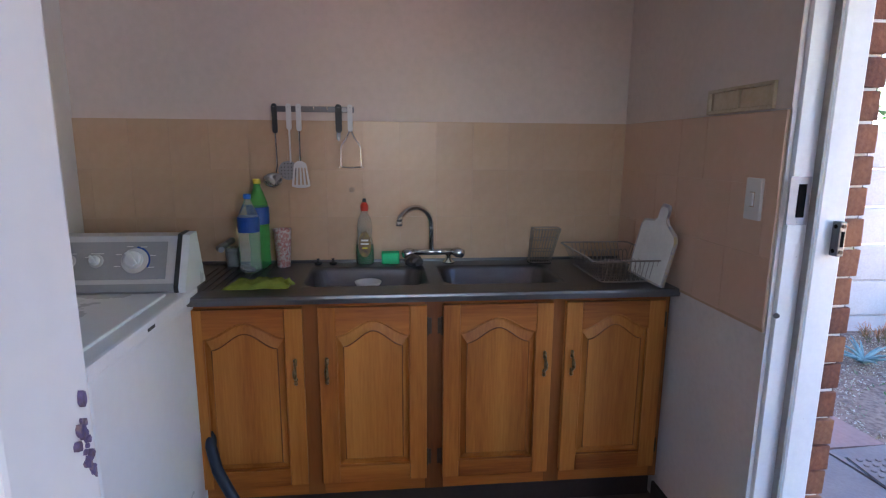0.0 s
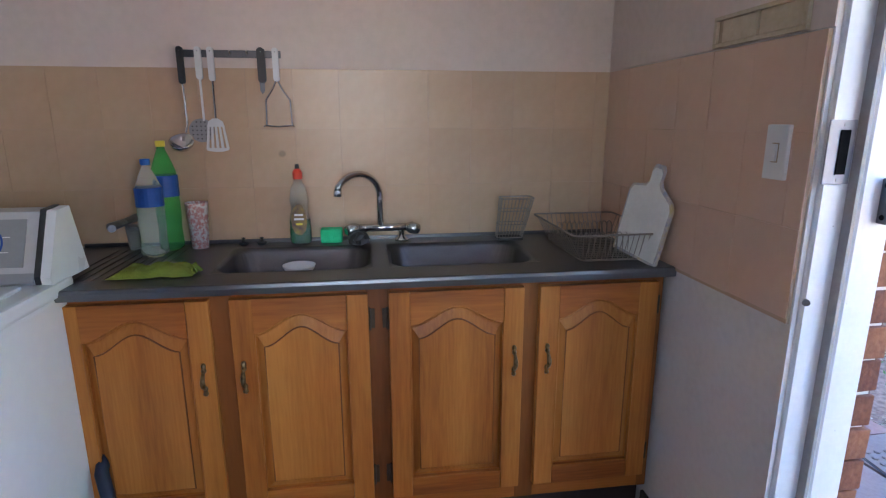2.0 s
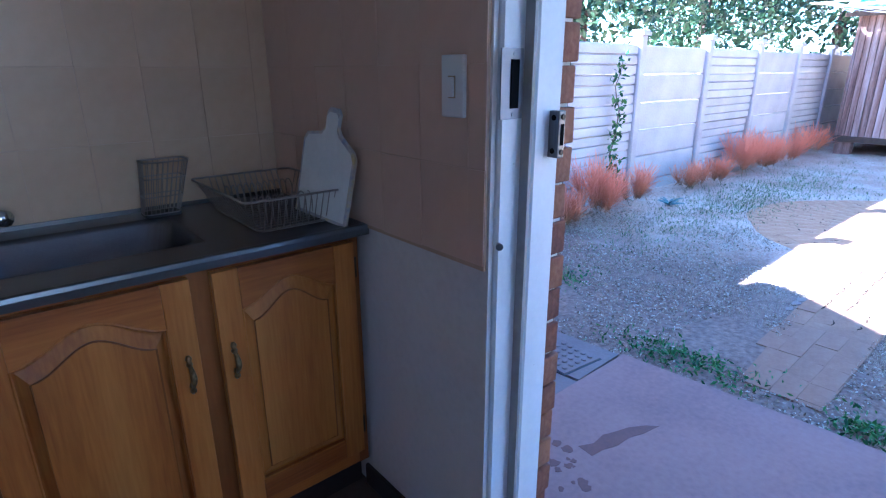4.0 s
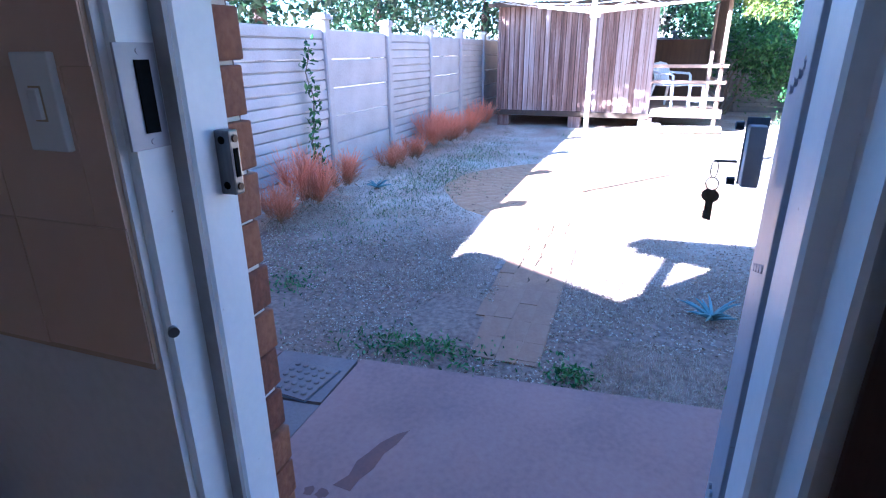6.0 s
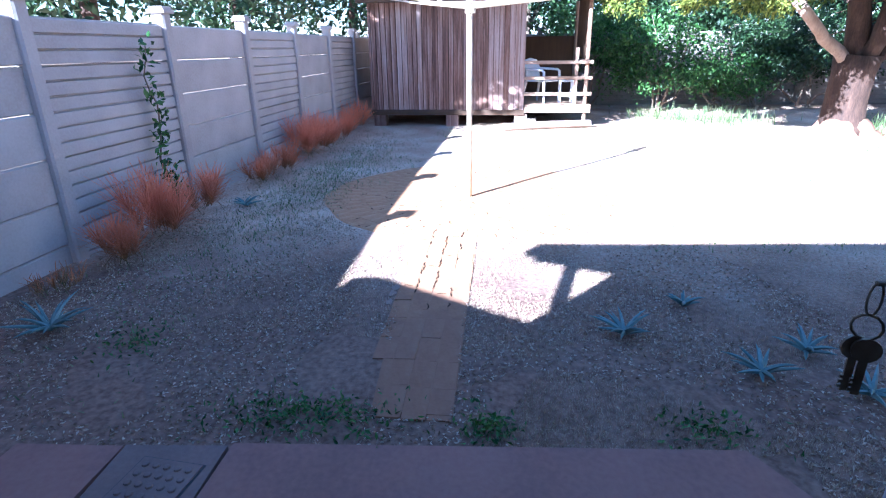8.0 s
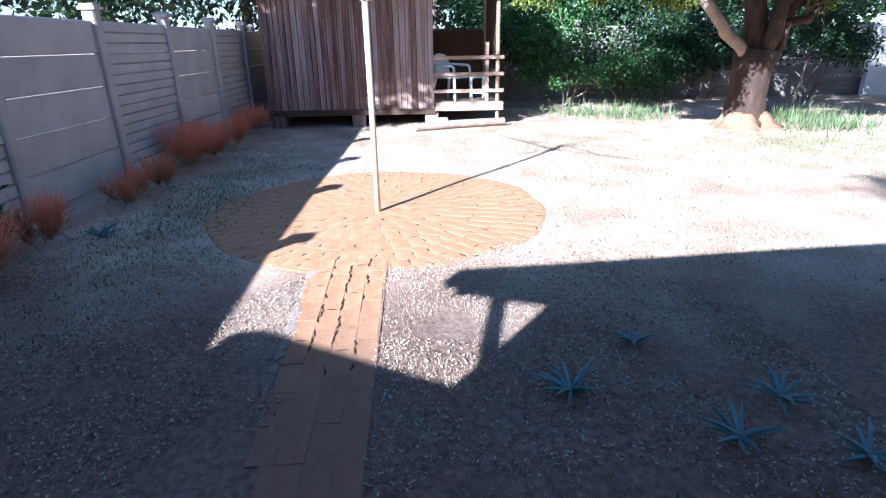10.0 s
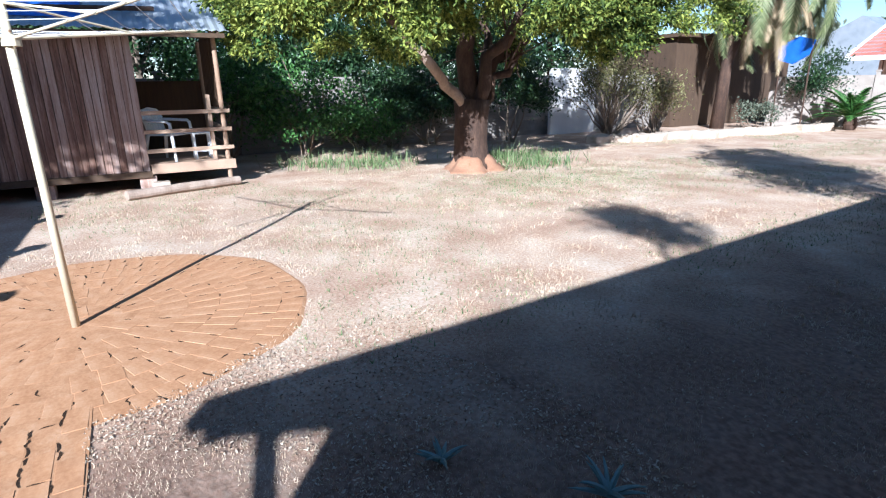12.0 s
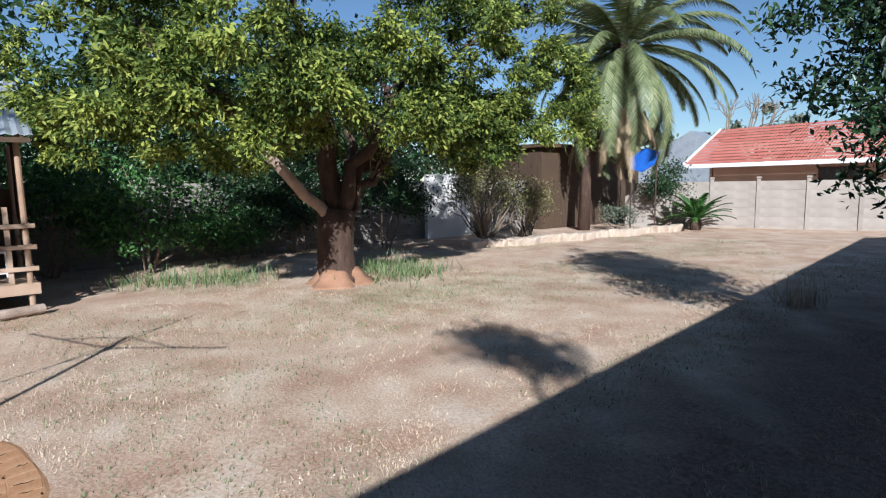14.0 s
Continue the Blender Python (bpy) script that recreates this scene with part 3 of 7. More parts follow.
for z in (1.232, 1.330):
    part("lock_stud", tb([(1.538, 0.63, z), (1.538, 0.643, z)], [0.008, 0.007], 10), M["dark_plastic"], lock)
part("key", tb([(1.530, 0.632, 1.268), (1.530, 0.668, 1.268)], 0.0025, 8), M["key"], lock)
ring = [(1.530, 0.666 + 0.006 * math.cos(a), 1.253 + 0.016 * math.sin(a)) for a in np.linspace(0, 2 * math.pi, 15)[:-1]]
part("key_ring", tb(ring, 0.0012, 6, True), M["key"], lock)
ring2 = [(1.530 + 0.006 * math.cos(a), 0.666 + 0.010 * math.cos(a), 1.226 + 0.012 * math.sin(a)) for a in np.linspace(0, 2 * math.pi, 13)[:-1]]
part("key_ring", tb(ring2, 0.0014, 6, True), M["key"], lock)
for dy, lean in ((-0.003, -0.12), (0.003, 0.06)):
    kb = bmesh.new()
    lathe(kb, [(0.012, -0.0015), (0.012, 0.0015)], (0, 0, 0), 14)
    box(kb, 0.008, 0.046, -0.0035, 0.0035, -0.001, 0.001)
    for t in range(3):
        box(kb, 0.030 + t * 0.005, 0.033 + t * 0.005, 0.003, 0.0062, -0.001, 0.001)
    bmesh.ops.transform(kb, matrix=pose(1.530 + dy, 0.666 + dy, 1.204, 8, 90, math.degrees(lean)), verts=kb.verts)
    part("hanging_key", kb, M["key"], lock)
mid = Vector((0.135, -0.004, 1.16))
lock.matrix_local = Matrix.Translation(mid + Vector((-0.135, 0.040, 0.026))) @ Matrix.Scale(0.74, 4) @ Matrix.Translation(-mid)

# wooden back door, swung into the room
kd = thing("door_1", (1.085, 0.588, FLOOR), "dark brown wooden back door standing open", "door")
dm = pose(1.085, 0.588, 0, 0, 0, 236)
part("door_leaf", bx(0.0, 0.74, -0.02, 0.02, FLOOR + 0.012, DTOP - 0.055, bevel=0.004, m=dm), M["brown_door"], kd)
part("door_edge_strip", bx(0.741, 0.746, -0.018, 0.018, FLOOR + 0.02, DTOP - 0.06, m=dm), M["oak_dark"], kd)
part("door_handle", tb([dm @ Vector(p) for p in ((0.68, 0.02, 1.12), (0.68, 0.06, 1.12), (0.58, 0.065, 1.12))], 0.008, 8), M["chrome"], kd)

# outer skin: face bricks round the doorway, and the roof
bricks = []
BR = {}


def brick_at(parent, x0, x1, y0, y1, z0, z1):
    size = (round(x1 - x0, 3), round(y1 - y0, 3), round(z1 - z0, 3))
    if size not in BR:
        b = bx(-size[0] / 2, size[0] / 2, -size[1] / 2, size[1] / 2, -size[2] / 2, size[2] / 2, bevel=0.004)
        for v in b.verts:
            v.co += Vector(noise.noise_vector(v.co * 23)) * 0.0025
        BR[size] = mesh_of("brick", b, M["rust_brick"])
    ob = new("brick", BR[size])
    ob.parent = parent
    ob.location = ((x0 + x1) / 2 + rng.normal() * 0.003, (y0 + y1) / 2 + rng.normal() * 0.004, (z0 + z1) / 2)
    ob.rotation_euler = (rng.normal() * 0.01, rng.normal() * 0.01, rng.normal() * 0.015)


# roof with its eave, gable overhang and gutter
roof = thing("house_roof", (0, 0, 2.2), "tiled house roof with a deep eave over the back door", "roof", kind="structure")
EZ, PITCH, LEAN, VERGE = 2.20, 0.46, 0.085, 3.50


def eave_x(y):
    """The outer line of the gutter, which runs a little askew to the wall."""
    return 1.415 + (VERGE - y) * LEAN


rb = bmesh.new()
quad = []
for dz in (0.02, 0.10):
    quad.append([rb.verts.new((x, y, EZ + dz + (eave_x(y) - 0.285 - x) * PITCH)) for x, y in ((1.13, VERGE), (-5.0, VERGE), (-5.0, -16), (eave_x(-16) - 0.285, -16))])
rb.faces.new(quad[0]), rb.faces.new(quad[1][::-1])
for i in range(4):
    rb.faces.new((quad[0][i], quad[0][(i + 1) % 4], quad[1][(i + 1) % 4], quad[1][i]))
part("roof_slope", rb, M["roof_tile"], roof)
part("boxed_eave", pr([(1.128, VERGE), (1.345, VERGE), (eave_x(-16) - 0.07, -16), (eave_x(-16) - 0.287, -16)], "z", EZ, EZ + 0.06), M["fascia"], roof, "white boxed eave")
gut = [(-0.06, -0.045), (-0.06, 0.050), (-0.056, 0.050), (-0.054, -0.038), (0.045, -0.038), (0.058, 0.058), (0.066, 0.062), (0.066, 0.050), (0.050, -0.045)]
gb = bmesh.new()
ends = [[gb.verts.new((eave_x(y) - 0.06 + u, y, EZ + 0.015 + w)) for u, w in gut] for y in (VERGE + 0.02, -16)]
for i in range(len(gut)):
    gb.faces.new((ends[0][i], ends[0][(i + 1) % len(gut)], ends[1][(i + 1) % len(gut)], ends[1][i]))
gb.faces.new(ends[0]), gb.faces.new(ends[1][::-1])
part("gutter", gb, M["fascia"], roof)
part("downpipe", tb([(1.375, 3.18, EZ + 0.0), (1.375, 3.13, 2.15), (1.375, 2.72, 1.69), (1.375, 2.62, 1.58), (1.375, 2.61, 0.03)], 0.040, 10), M["fascia"], roof)
oh = bmesh.new()
box(oh, XR + 0.005, XO, -16, YF - 0.151, -0.1, 2.2)
box(oh, -5, -1.365, YB - 0.15, YB + NORTH_T, -0.1, 2.2)
box(oh, -5, -4.85, -16, YB - 0.15, -0.1, 2.2)
solo("wall_outer", oh, M["rust_brick"], "face-brick outer walls of the house", "wall", kind="structure")
# unseen screen, added; its sloped top shapes the shadow edge on the ground
gw = thing("shadow_gate", (1.30, 3.3, 0), "unseen boarded screen between house and fence, shaped to cast the shadow edge", "gate", kind="structure")
for k in range(11):
    y = YB + NORTH_T + 0.008 + k * 0.131
    h0, h1 = 1.52 + (y - 2.68) * 0.25, 1.52 + (y + 0.125 - 2.68) * 0.25
    part("board", pr([(y, 0.03), (y + 0.125, 0.03), (y + 0.125, h1), (y, h0)], "x", 1.29, 1.315), M["shed_board"], gw)


# ---- the sink unit ----
CT = 1.018
CFRONT = 1.862
sink_cab = thing("sink_cabinet", (0.25, 1.905, FLOOR), "varnished oak base cabinet with four arched-panel doors", "cabinet")
CX0, CX1 = -0.665, XR - 0.012
carc = bmesh.new()
box(carc, CX0, CX1, 1.925, YB - 0.012, 0.235, 0.850)
part("carcass", carc, M["oak_dark"], sink_cab)
DOORS = [(-0.655, -0.258), (-0.205, 0.178), (0.236, 0.640), (0.688, 1.066)]
for x0, x1 in ((CX0, -0.665 + 0.02), (-0.262, -0.200), (0.172, 0.242), (0.634, 0.694), (1.060, CX1)):
    part("face_stile", bx(x0, x1, 1.904, 1.9265, 0.235, 0.987, bevel=0.002), M["oak_dark"], sink_cab)
part("top_rail", bx(CX0, CX1, 1.905, 1.926, 0.962, 0.988), M["oak_rail"], sink_cab)
part("bottom_rail", bx(CX0, CX1, 1.905, 1.926, 0.236, 0.300, bevel=0.002), M["oak_rail"], sink_cab)
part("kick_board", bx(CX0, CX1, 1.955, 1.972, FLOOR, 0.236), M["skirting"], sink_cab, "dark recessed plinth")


def arch(x, xa, xb, z_low, z_high):
    """The cathedral curve of the panel head."""
    u = (x - xa) / (xb - xa) * 2 - 1
    s = max(0.0, 1 - abs(u))
    k = s * s * (3 - 2 * s)
    return z_low + (z_high - z_low) * k


def cabinet_door(x0, x1, handle_side, hinge_side):
    z0, z1 = 0.292, 0.968
    d = part("door", bx(x0, x1, 1.8965, 1.9035, z0, z1, bevel=0.002), M["oak"], sink_cab)
    st = 0.062
    for a, b in ((x0, x0 + st), (x1 - st, x1)):
        part("stile", bx(a + 0.001, b, 1.8800, 1.8970, z0 + 0.001, z1 - 0.001, bevel=0.0025), M["oak"], d)
    part("rail", bx(x0 + st, x1 - st, 1.8800, 1.8970, z0 + 0.001, z0 + 0.066, bevel=0.0025), M["oak_rail"], d)
    xa, xb = x0 + st, x1 - st
    xs = np.linspace(xa, xb, 21)
    out = [(x, arch(x, xa, xb, z1 - 0.108, z1 - 0.052)) for x in xs] + [(xb, z1 - 0.001), (xa, z1 - 0.001)]
    part("arched_rail", pr(out, "y", 1.8800, 1.8970), M["oak_rail"], d)
    ia, ib = xa + 0.026, xb - 0.026
    xs2 = np.linspace(ia, ib, 21)
    top = [(x, arch(x, ia, ib, z1 - 0.146, z1 - 0.090)) for x in xs2]
    outer = [(xa + 0.006 + (xb - xa - 0.012) * k / 20, arch(xa + (xb - xa) * k / 20, xa, xb, z1 - 0.116, z1 - 0.060)) for k in range(21)]
    fb = bmesh.new()
    inner_ring = [fb.verts.new((x, 1.8815, z)) for x, z in top] + [fb.verts.new((ib, 1.8815, z0 + 0.096)), fb.verts.new((ia, 1.8815, z0 + 0.096))]
    outer_ring = [fb.verts.new((x, 1.8955, z)) for x, z in outer] + [fb.verts.new((xb - 0.006, 1.8955, z0 + 0.072)), fb.verts.new((xa + 0.006, 1.8955, z0 + 0.072))]
    step_ring = [fb.verts.new((v.co.x, 1.8860, v.co.z)) for v in inner_ring]
    for k in range(len(inner_ring)):
        fb.faces.new((inner_ring[k], inner_ring[(k + 1) % len(inner_ring)], step_ring[(k + 1) % len(step_ring)], step_ring[k]))
    fb.faces.new(inner_ring)
    inner_ring = step_ring
    n = len(inner_ring)
    for i in range(n):
        fb.faces.new((inner_ring[i], inner_ring[(i + 1) % n], outer_ring[(i + 1) % n], outer_ring[i]))
    part("raised_panel", fb, M["oak"], d)
    part("panel_bead", tb([(x, 1.8826, z) for x, z in top] + [(ib, 1.8826, z0 + 0.096), (ia, 1.8826, z0 + 0.096)], 0.0024, 6, True), M["oak_dark"], d)
    bead = [(x, 1.8812, z + 0.001) for x, z in out[:-2]]
    bead = [(xa, 1.8812, z0 + 0.066)] + bead + [(xb, 1.8812, z0 + 0.066)]
    part("bead", tb(bead, 0.0032, 6, True), M["oak"], d)
    # handle: two rosettes and a bow
    hx = x1 - 0.028 if handle_side > 0 else x0 + 0.028
    hb = bmesh.new()
    pts, rad = [], []
    for k in range(13):
        u = k / 12
        pts.append((hx, 1.880 - 0.004 - 0.022 * math.sin(math.pi * u), 0.735 + 0.062 * (u - 0.5)))
        rad.append(0.0042 + 0.0034 * math.sin(math.pi * u) ** 2)
    tube(hb, pts, rad, 8)
    for z in (0.700, 0.770):
        tube(hb, [(hx, 1.8805, z - 0.014), (hx, 1.876, z - 0.007), (hx, 1.8755, z), (hx, 1.876, z + 0.007), (hx, 1.8805, z + 0.014)], [0.004, 0.008, 0.005, 0.008, 0.004], 8)
    part("handle", hb, M["brass"], d, "aged brass bow handle", smooth=True)
    ex = x1 + 0.012 if hinge_side > 0 else x0 - 0.012
    for z in (0.885, 0.37):
        hg = bmesh.new()
        box(hg, ex - 0.006, ex + 0.006, 1.9005, 1.9042, z - 0.030, z + 0.030, bevel=0.001)
        tube(hg, [(ex - 0.009 * hinge_side, 1.899, z - 0.034), (ex - 0.009 * hinge_side, 1.899, z + 0.034)], 0.0042, 8)
        part("hinge", hg, M["dark_metal"], d, "dark butterfly hinge")


for (x0, x1), hs in zip(DOORS, (1, -1, 1, -1)):
    cabinet_door(x0, x1, hs, -hs)

# steel sink top: sheet with two bowls
top = thing("double_sink", (0.25, 2.13, CT), "stainless steel double-bowl sink top with drainer", "sink")
SX0, SX1, SY1 = -0.80, XR - 0.003, YB - 0.010
BOWLS = [(-0.275, 0.195), (0.245, 0.715)]
BY0, BY1 = 1.975, 2.300


def rounded(x0, x1, y0, y1, r, n=6):
    out = []
    for cx, cy, a0 in ((x1 - r, y1 - r, 0), (x0 + r, y1 - r, 90), (x0 + r, y0 + r, 180), (x1 - r, y0 + r, 270)):
        for k in range(n + 1):
            a = radians(a0 + 90 * k / n)
            out.append((cx + r * math.cos(a), cy + r * math.sin(a)))
    return out


sb = bmesh.new()
xs = [SX0, BOWLS[0][0], BOWLS[0][1], BOWLS[1][0], BOWLS[1][1], SX1]
for i in range(5):
    spans = [(CFRONT, BY0), (BY1, SY1)] if i in (1, 3) else [(CFRONT, SY1)]
    for ya, yb in spans:
        sb.faces.new([sb.verts.new(p) for p in ((xs[i], ya, CT), (xs[i + 1], ya, CT), (xs[i + 1], yb, CT), (xs[i], yb, CT))])
# rolled front edge
prof = [(CFRONT, CT), (CFRONT - 0.006, CT - 0.003), (CFRONT - 0.008, CT - 0.012), (CFRONT - 0.006, CT - 0.030), (CFRONT + 0.004, CT - 0.032)]
rows = [[sb.verts.new((x, y, z)) for y, z in prof] for x in (SX0, SX1)]
for k in range(4):
    sb.faces.new((rows[0][k], rows[1][k], rows[1][k + 1], rows[0][k + 1]))
part("sink_sheet", sb, M["steel"], top)
part("back_lip", bx(SX0, SX1, SY1 - 0.006, SY1, CT - 0.002, CT + 0.012, bevel=0.002), M["steel"], top)
for x0, x1 in BOWLS:
    bb = bmesh.new()
    rings = []
    for off, dz, r in ((-0.0, 0.0005, 0.0), (0.004, -0.002, 0.075), (0.012, -0.014, 0.075), (0.022, -0.13, 0.075), (0.05, -0.148, 0.07)):
        if r == 0.0:
            o = rounded(x0, x1, BY0, BY1, 0.0005)
        else:
            o = rounded(x0 + off, x1 - off, BY0 + off, BY1 - off, r)
        rings.append([bb.verts.new((x, y, CT + dz)) for x, y in o])
    for r0, r1 in zip(rings, rings[1:]):
        for k in range(len(r0)):
            bb.faces.new((r0[k], r0[(k + 1) % len(r0)], r1[(k + 1) % len(r0)], r1[k]))
    bb.faces.new(rings[-1])
    bowl = part("sink_bowl", bb, M["steel"], top, smooth=True)
    part("drain_hole", lt([(0.0, 0.001), (0.03, 0.001), (0.034, 0.004), (0.038, 0.0)], ((x0 + x1) / 2, 2.15, CT - 0.147), 18), M["chrome"], bowl)
for k in range(9):
    part("drainer_rib", tb([(-0.66 + k * 0.028, 1.95, CT - 0.0015), (-0.66 + k * 0.028, 2.32, CT - 0.0015)], 0.004, 6), M["steel"], top)

# mixer tap
tap = thing("mixer_tap", (0.222, 2.345, CT), "chrome sink mixer with swan-neck spout", "tap")
part("body", tb([(0.147, 2.345, CT + 0.052), (0.327, 2.345, CT + 0.052)], 0.014, 14), M["chrome"], tap, smooth=True)
for x, s in ((0.147, -1), (0.327, 1)):
    part("flange", lt([(0.026, 0), (0.026, 0.006), (0.014, 0.014), (0.012, 0.045)], (x - s * 0.02, 2.36, CT), 18), M["chrome"], tap, smooth=True)
    hd = bmesh.new()
    tube(hd, [(x, 2.345, CT + 0.052), (x + s * 0.012, 2.332, CT + 0.052), (x + s * 0.034, 2.31, CT + 0.05)], [0.016, 0.022, 0.019], 10)
    part("handle", hd, M["chrome"], tap, smooth=True)
sp = [(0.230, 2.345, CT + 0.05), (0.230, 2.345, CT + 0.16)]
for k in range(13):
    a = math.pi * 0.80 * k / 12
    sp.append((0.230 - 0.085 * (1 - math.cos(a)) * 0.9, 2.345 - 0.075 * (1 - math.cos(a)), CT + 0.165 + 0.088 * math.sin(a)))
e = sp[-1]
sp += [(e[0] - 0.002, e[1] - 0.001, e[2] - 0.012)]
part("spout", tb(sp, 0.0115, 12), M["chrome"], tap, smooth=True)
part("nozzle", tb([sp[-1], (e[0] - 0.003, e[1] - 0.001, e[2] - 0.030)], 0.0135, 12), M["chrome"], tap, smooth=True)
scr = solo("scourer", lt([(0.012, 0), (0.034, 0.008), (0.038, 0.024), (0.028, 0.042), (0.008, 0.05)], (0.15, 2.30, CT), 14, lambda a, h: 1 + 0.2 * math.sin(5 * a + h * 160)), M["dark_plastic"], "dark tangled pot scourer beside the tap", "scourer", base=(0.15, 2.30, CT))


# ---- things on the sink ----
def pet_bottle(name, c, h, r, body_m, cap_m, label_m, z_l, label):
    b = thing(name, c, label, "bottle")
    prof = [(r * 0.55, 0.0), (r * 0.95, 0.012), (r, 0.03), (r * 0.94, h * 0.22), (r, h * 0.34), (r * 0.97, h * 0.5), (r, h * 0.6), (r * 0.9, h * 0.74), (r * 0.55, h * 0.86), (r * 0.3, h * 0.93), (r * 0.29, h * 0.97)]
    part("bottle_body", lt(prof, c, 24, lambda a, t: 1 + (0.05 * math.cos(5 * a) if t < 0.03 else 0.012 * math.cos(10 * a) * (t < h * 0.33))), body_m, b, smooth=True)
    part("cap", lt([(r * 0.34, 0), (r * 0.36, 0.004), (r * 0.36, 0.017), (r * 0.32, 0.019)], (c[0], c[1], c[2] + h * 0.955), 16), cap_m, b)
    part("label", lt([(r * 1.012, z_l[0]), (r * 1.015, z_l[0] + 0.003), (r * 1.015, z_l[1] - 0.003), (r * 0.99, z_l[1])], c, 24), label_m, b)
    return b


pet_bottle("water_bottle", (-0.503, 2.225, CT), 0.310, 0.041, M["clear_pet"], M["blue_cap"], M["blue_label"], (0.166, 0.226), "clear ribbed plastic bottle with a blue label")
pet_bottle("soda_bottle", (-0.485, 2.320, CT), 0.365, 0.042, M["green_pet"], M["yellow_cap"], M["blue_label"], (0.185, 0.255), "green two-litre plastic bottle with a yellow cap")
jar = thing("small_glass", (-0.600, 2.335, CT), "small glass with dark dregs beside the bottles", "glass")
part("glass_wall", lt([(0.022, 0), (0.026, 0.004), (0.032, 0.085), (0.030, 0.085), (0.022, 0.008), (0.0, 0.007)], (-0.600, 2.335, CT), 18), M["glass"], jar, smooth=True)
part("contents", lt([(0.02, 0.008), (0.0285, 0.07), (0.0, 0.071)], (-0.600, 2.335, CT), 18), M["dark_plastic"], jar, "dark liquid")
cup = thing("paper_cup", (-0.395, 2.335, CT), "tall white cup with a red pattern", "cup")
part("cup_wall", lt([(0.027, 0), (0.036, 0.155), (0.038, 0.158), (0.036, 0.160), (0.034, 0.157), (0.026, 0.006), (0.0, 0.005)], (-0.395, 2.335, CT), 20), M["cup"], cup, smooth=True)
rag = bmesh.new()
bmesh.ops.create_grid(rag, x_segments=22, y_segments=12, size=0.5)
for v in rag.verts:
    x, y = v.co.x * 0.22, v.co.y * 0.115
    h = 0.020 + 0.016 * noise.noise(Vector((x * 22, y * 26, 3))) + 0.010 * noise.noise(Vector((x * 55, y * 60, 9)))
    edge = min(1, (0.5 - abs(v.co.x)) * 6, (0.5 - abs(v.co.y)) * 5)
    v.co = Vector((-0.425 + x * (1 + 0.2 * noise.noise(Vector((y * 30, 0, 1)))), 2.00 + y + 0.02 * noise.noise(Vector((x * 18, 4, 4))), CT + 0.003 + max(0.0, h * edge)))
solo("dish_cloth", rag, M["cloth"], "crumpled olive green dish cloth on the drainer", "cloth", smooth=True, base=(-0.425, 2.0, CT))
fr = bmesh.new()
for k in range(6):
    a = k * 0.9
    tube(fr, [(-0.335 + 0.012 * math.cos(a), 1.985 + k * 0.006, CT + 0.008), (-0.318, 1.985 + k * 0.006, CT + 0.026), (-0.305 + 0.01 * math.sin(a), 1.98 + k * 0.007, CT + 0.008)], 0.0035, 6)
solo("string_bundle", fr, M["cloth"], "looped yellow-green cord on the cloth", "cord", base=(-0.32, 1.99, CT))
for x in (-0.255, -0.192):
    pl = lt([(0.012, 0), (0.016, 0.004), (0.017, 0.010), (0.006, 0.012), (0.004, 0.020), (0.007, 0.026), (0.0, 0.028)], (x, 2.355, CT), 14)
    solo("sink_plug", pl, M["dark_plastic"], "black rubber plug beside the bowl", "plug", group="plugs on the sink", base=(x, 2.355, CT))
soapb = thing("soap_bottle", (-0.055, 2.355, CT), "clear dish-soap bottle with a red cap, part full", "bottle")
fl = lambda a, t: (1 - 0.32 * math.sin(a) ** 2)
part("bottle_body", lt([(0.030, 0), (0.037, 0.006), (0.038, 0.05), (0.036, 0.09), (0.028, 0.125), (0.033, 0.16), (0.026, 0.20), (0.014, 0.222), (0.013, 0.235)], (-0.055, 2.355, CT), 22, fl), M["glass"], soapb, smooth=True)
part("liquid", lt([(0.028, 0.003), (0.0345, 0.008), (0.0355, 0.05), (0.034, 0.085), (0.0, 0.086)], (-0.055, 2.355, CT), 22, fl), M["soap"], soapb, "dark green soap", smooth=True)
part("cap", lt([(0.016, 0), (0.017, 0.022), (0.012, 0.032), (0.006, 0.036)], (-0.055, 2.355, CT + 0.232), 14), M["red_cap"], soapb)
part("spout", lt([(0.008, 0), (0.007, 0.014), (0.004, 0.016)], (-0.055, 2.355, CT + 0.268), 12), M["dark_plastic"], soapb)
lab = bmesh.new()
prism(lab, [(-0.055 + 0.027 * math.cos(a), CT + 0.085 + 0.05 * math.sin(a) * (1.0 if math.sin(a) < 0 else 1.25)) for a in np.linspace(0, 2 * math.pi, 20)[:-1]], "y", 2.3255, 2.3275)
part("label", lab, M["label_dark"], soapb, "dark label with a yellow device")
for z, w in ((0.105, 0.03), (0.09, 0.034), (0.072, 0.022)):
    part("lettering", bx(-0.055 - w / 2, -0.055 + w / 2, 2.3245, 2.3256, CT + z, CT + z + 0.007), M["yellow_cap"] if z < 0.08 else M["white_plastic"], soapb)
sp_b = bx(-0.005 + 0.02, 0.092, 2.335, 2.385, CT + 0.001, CT + 0.052, bevel=0.006)
solo("sponge", sp_b, M["sponge"], "bright green kitchen sponge on the sink edge", "sponge", base=(0.05, 2.36, CT))
dish = lt([(0.030, 0), (0.045, 0.012), (0.052, 0.026), (0.049, 0.026), (0.042, 0.014), (0.0, 0.006)], (-0.035, 2.10, CT - 0.040), 22)
solo("small_dish", dish, M["white_plastic"], "small white plastic tub standing in the bowl", "dish", smooth=True, base=(-0.035, 2.10, CT - 0.04))
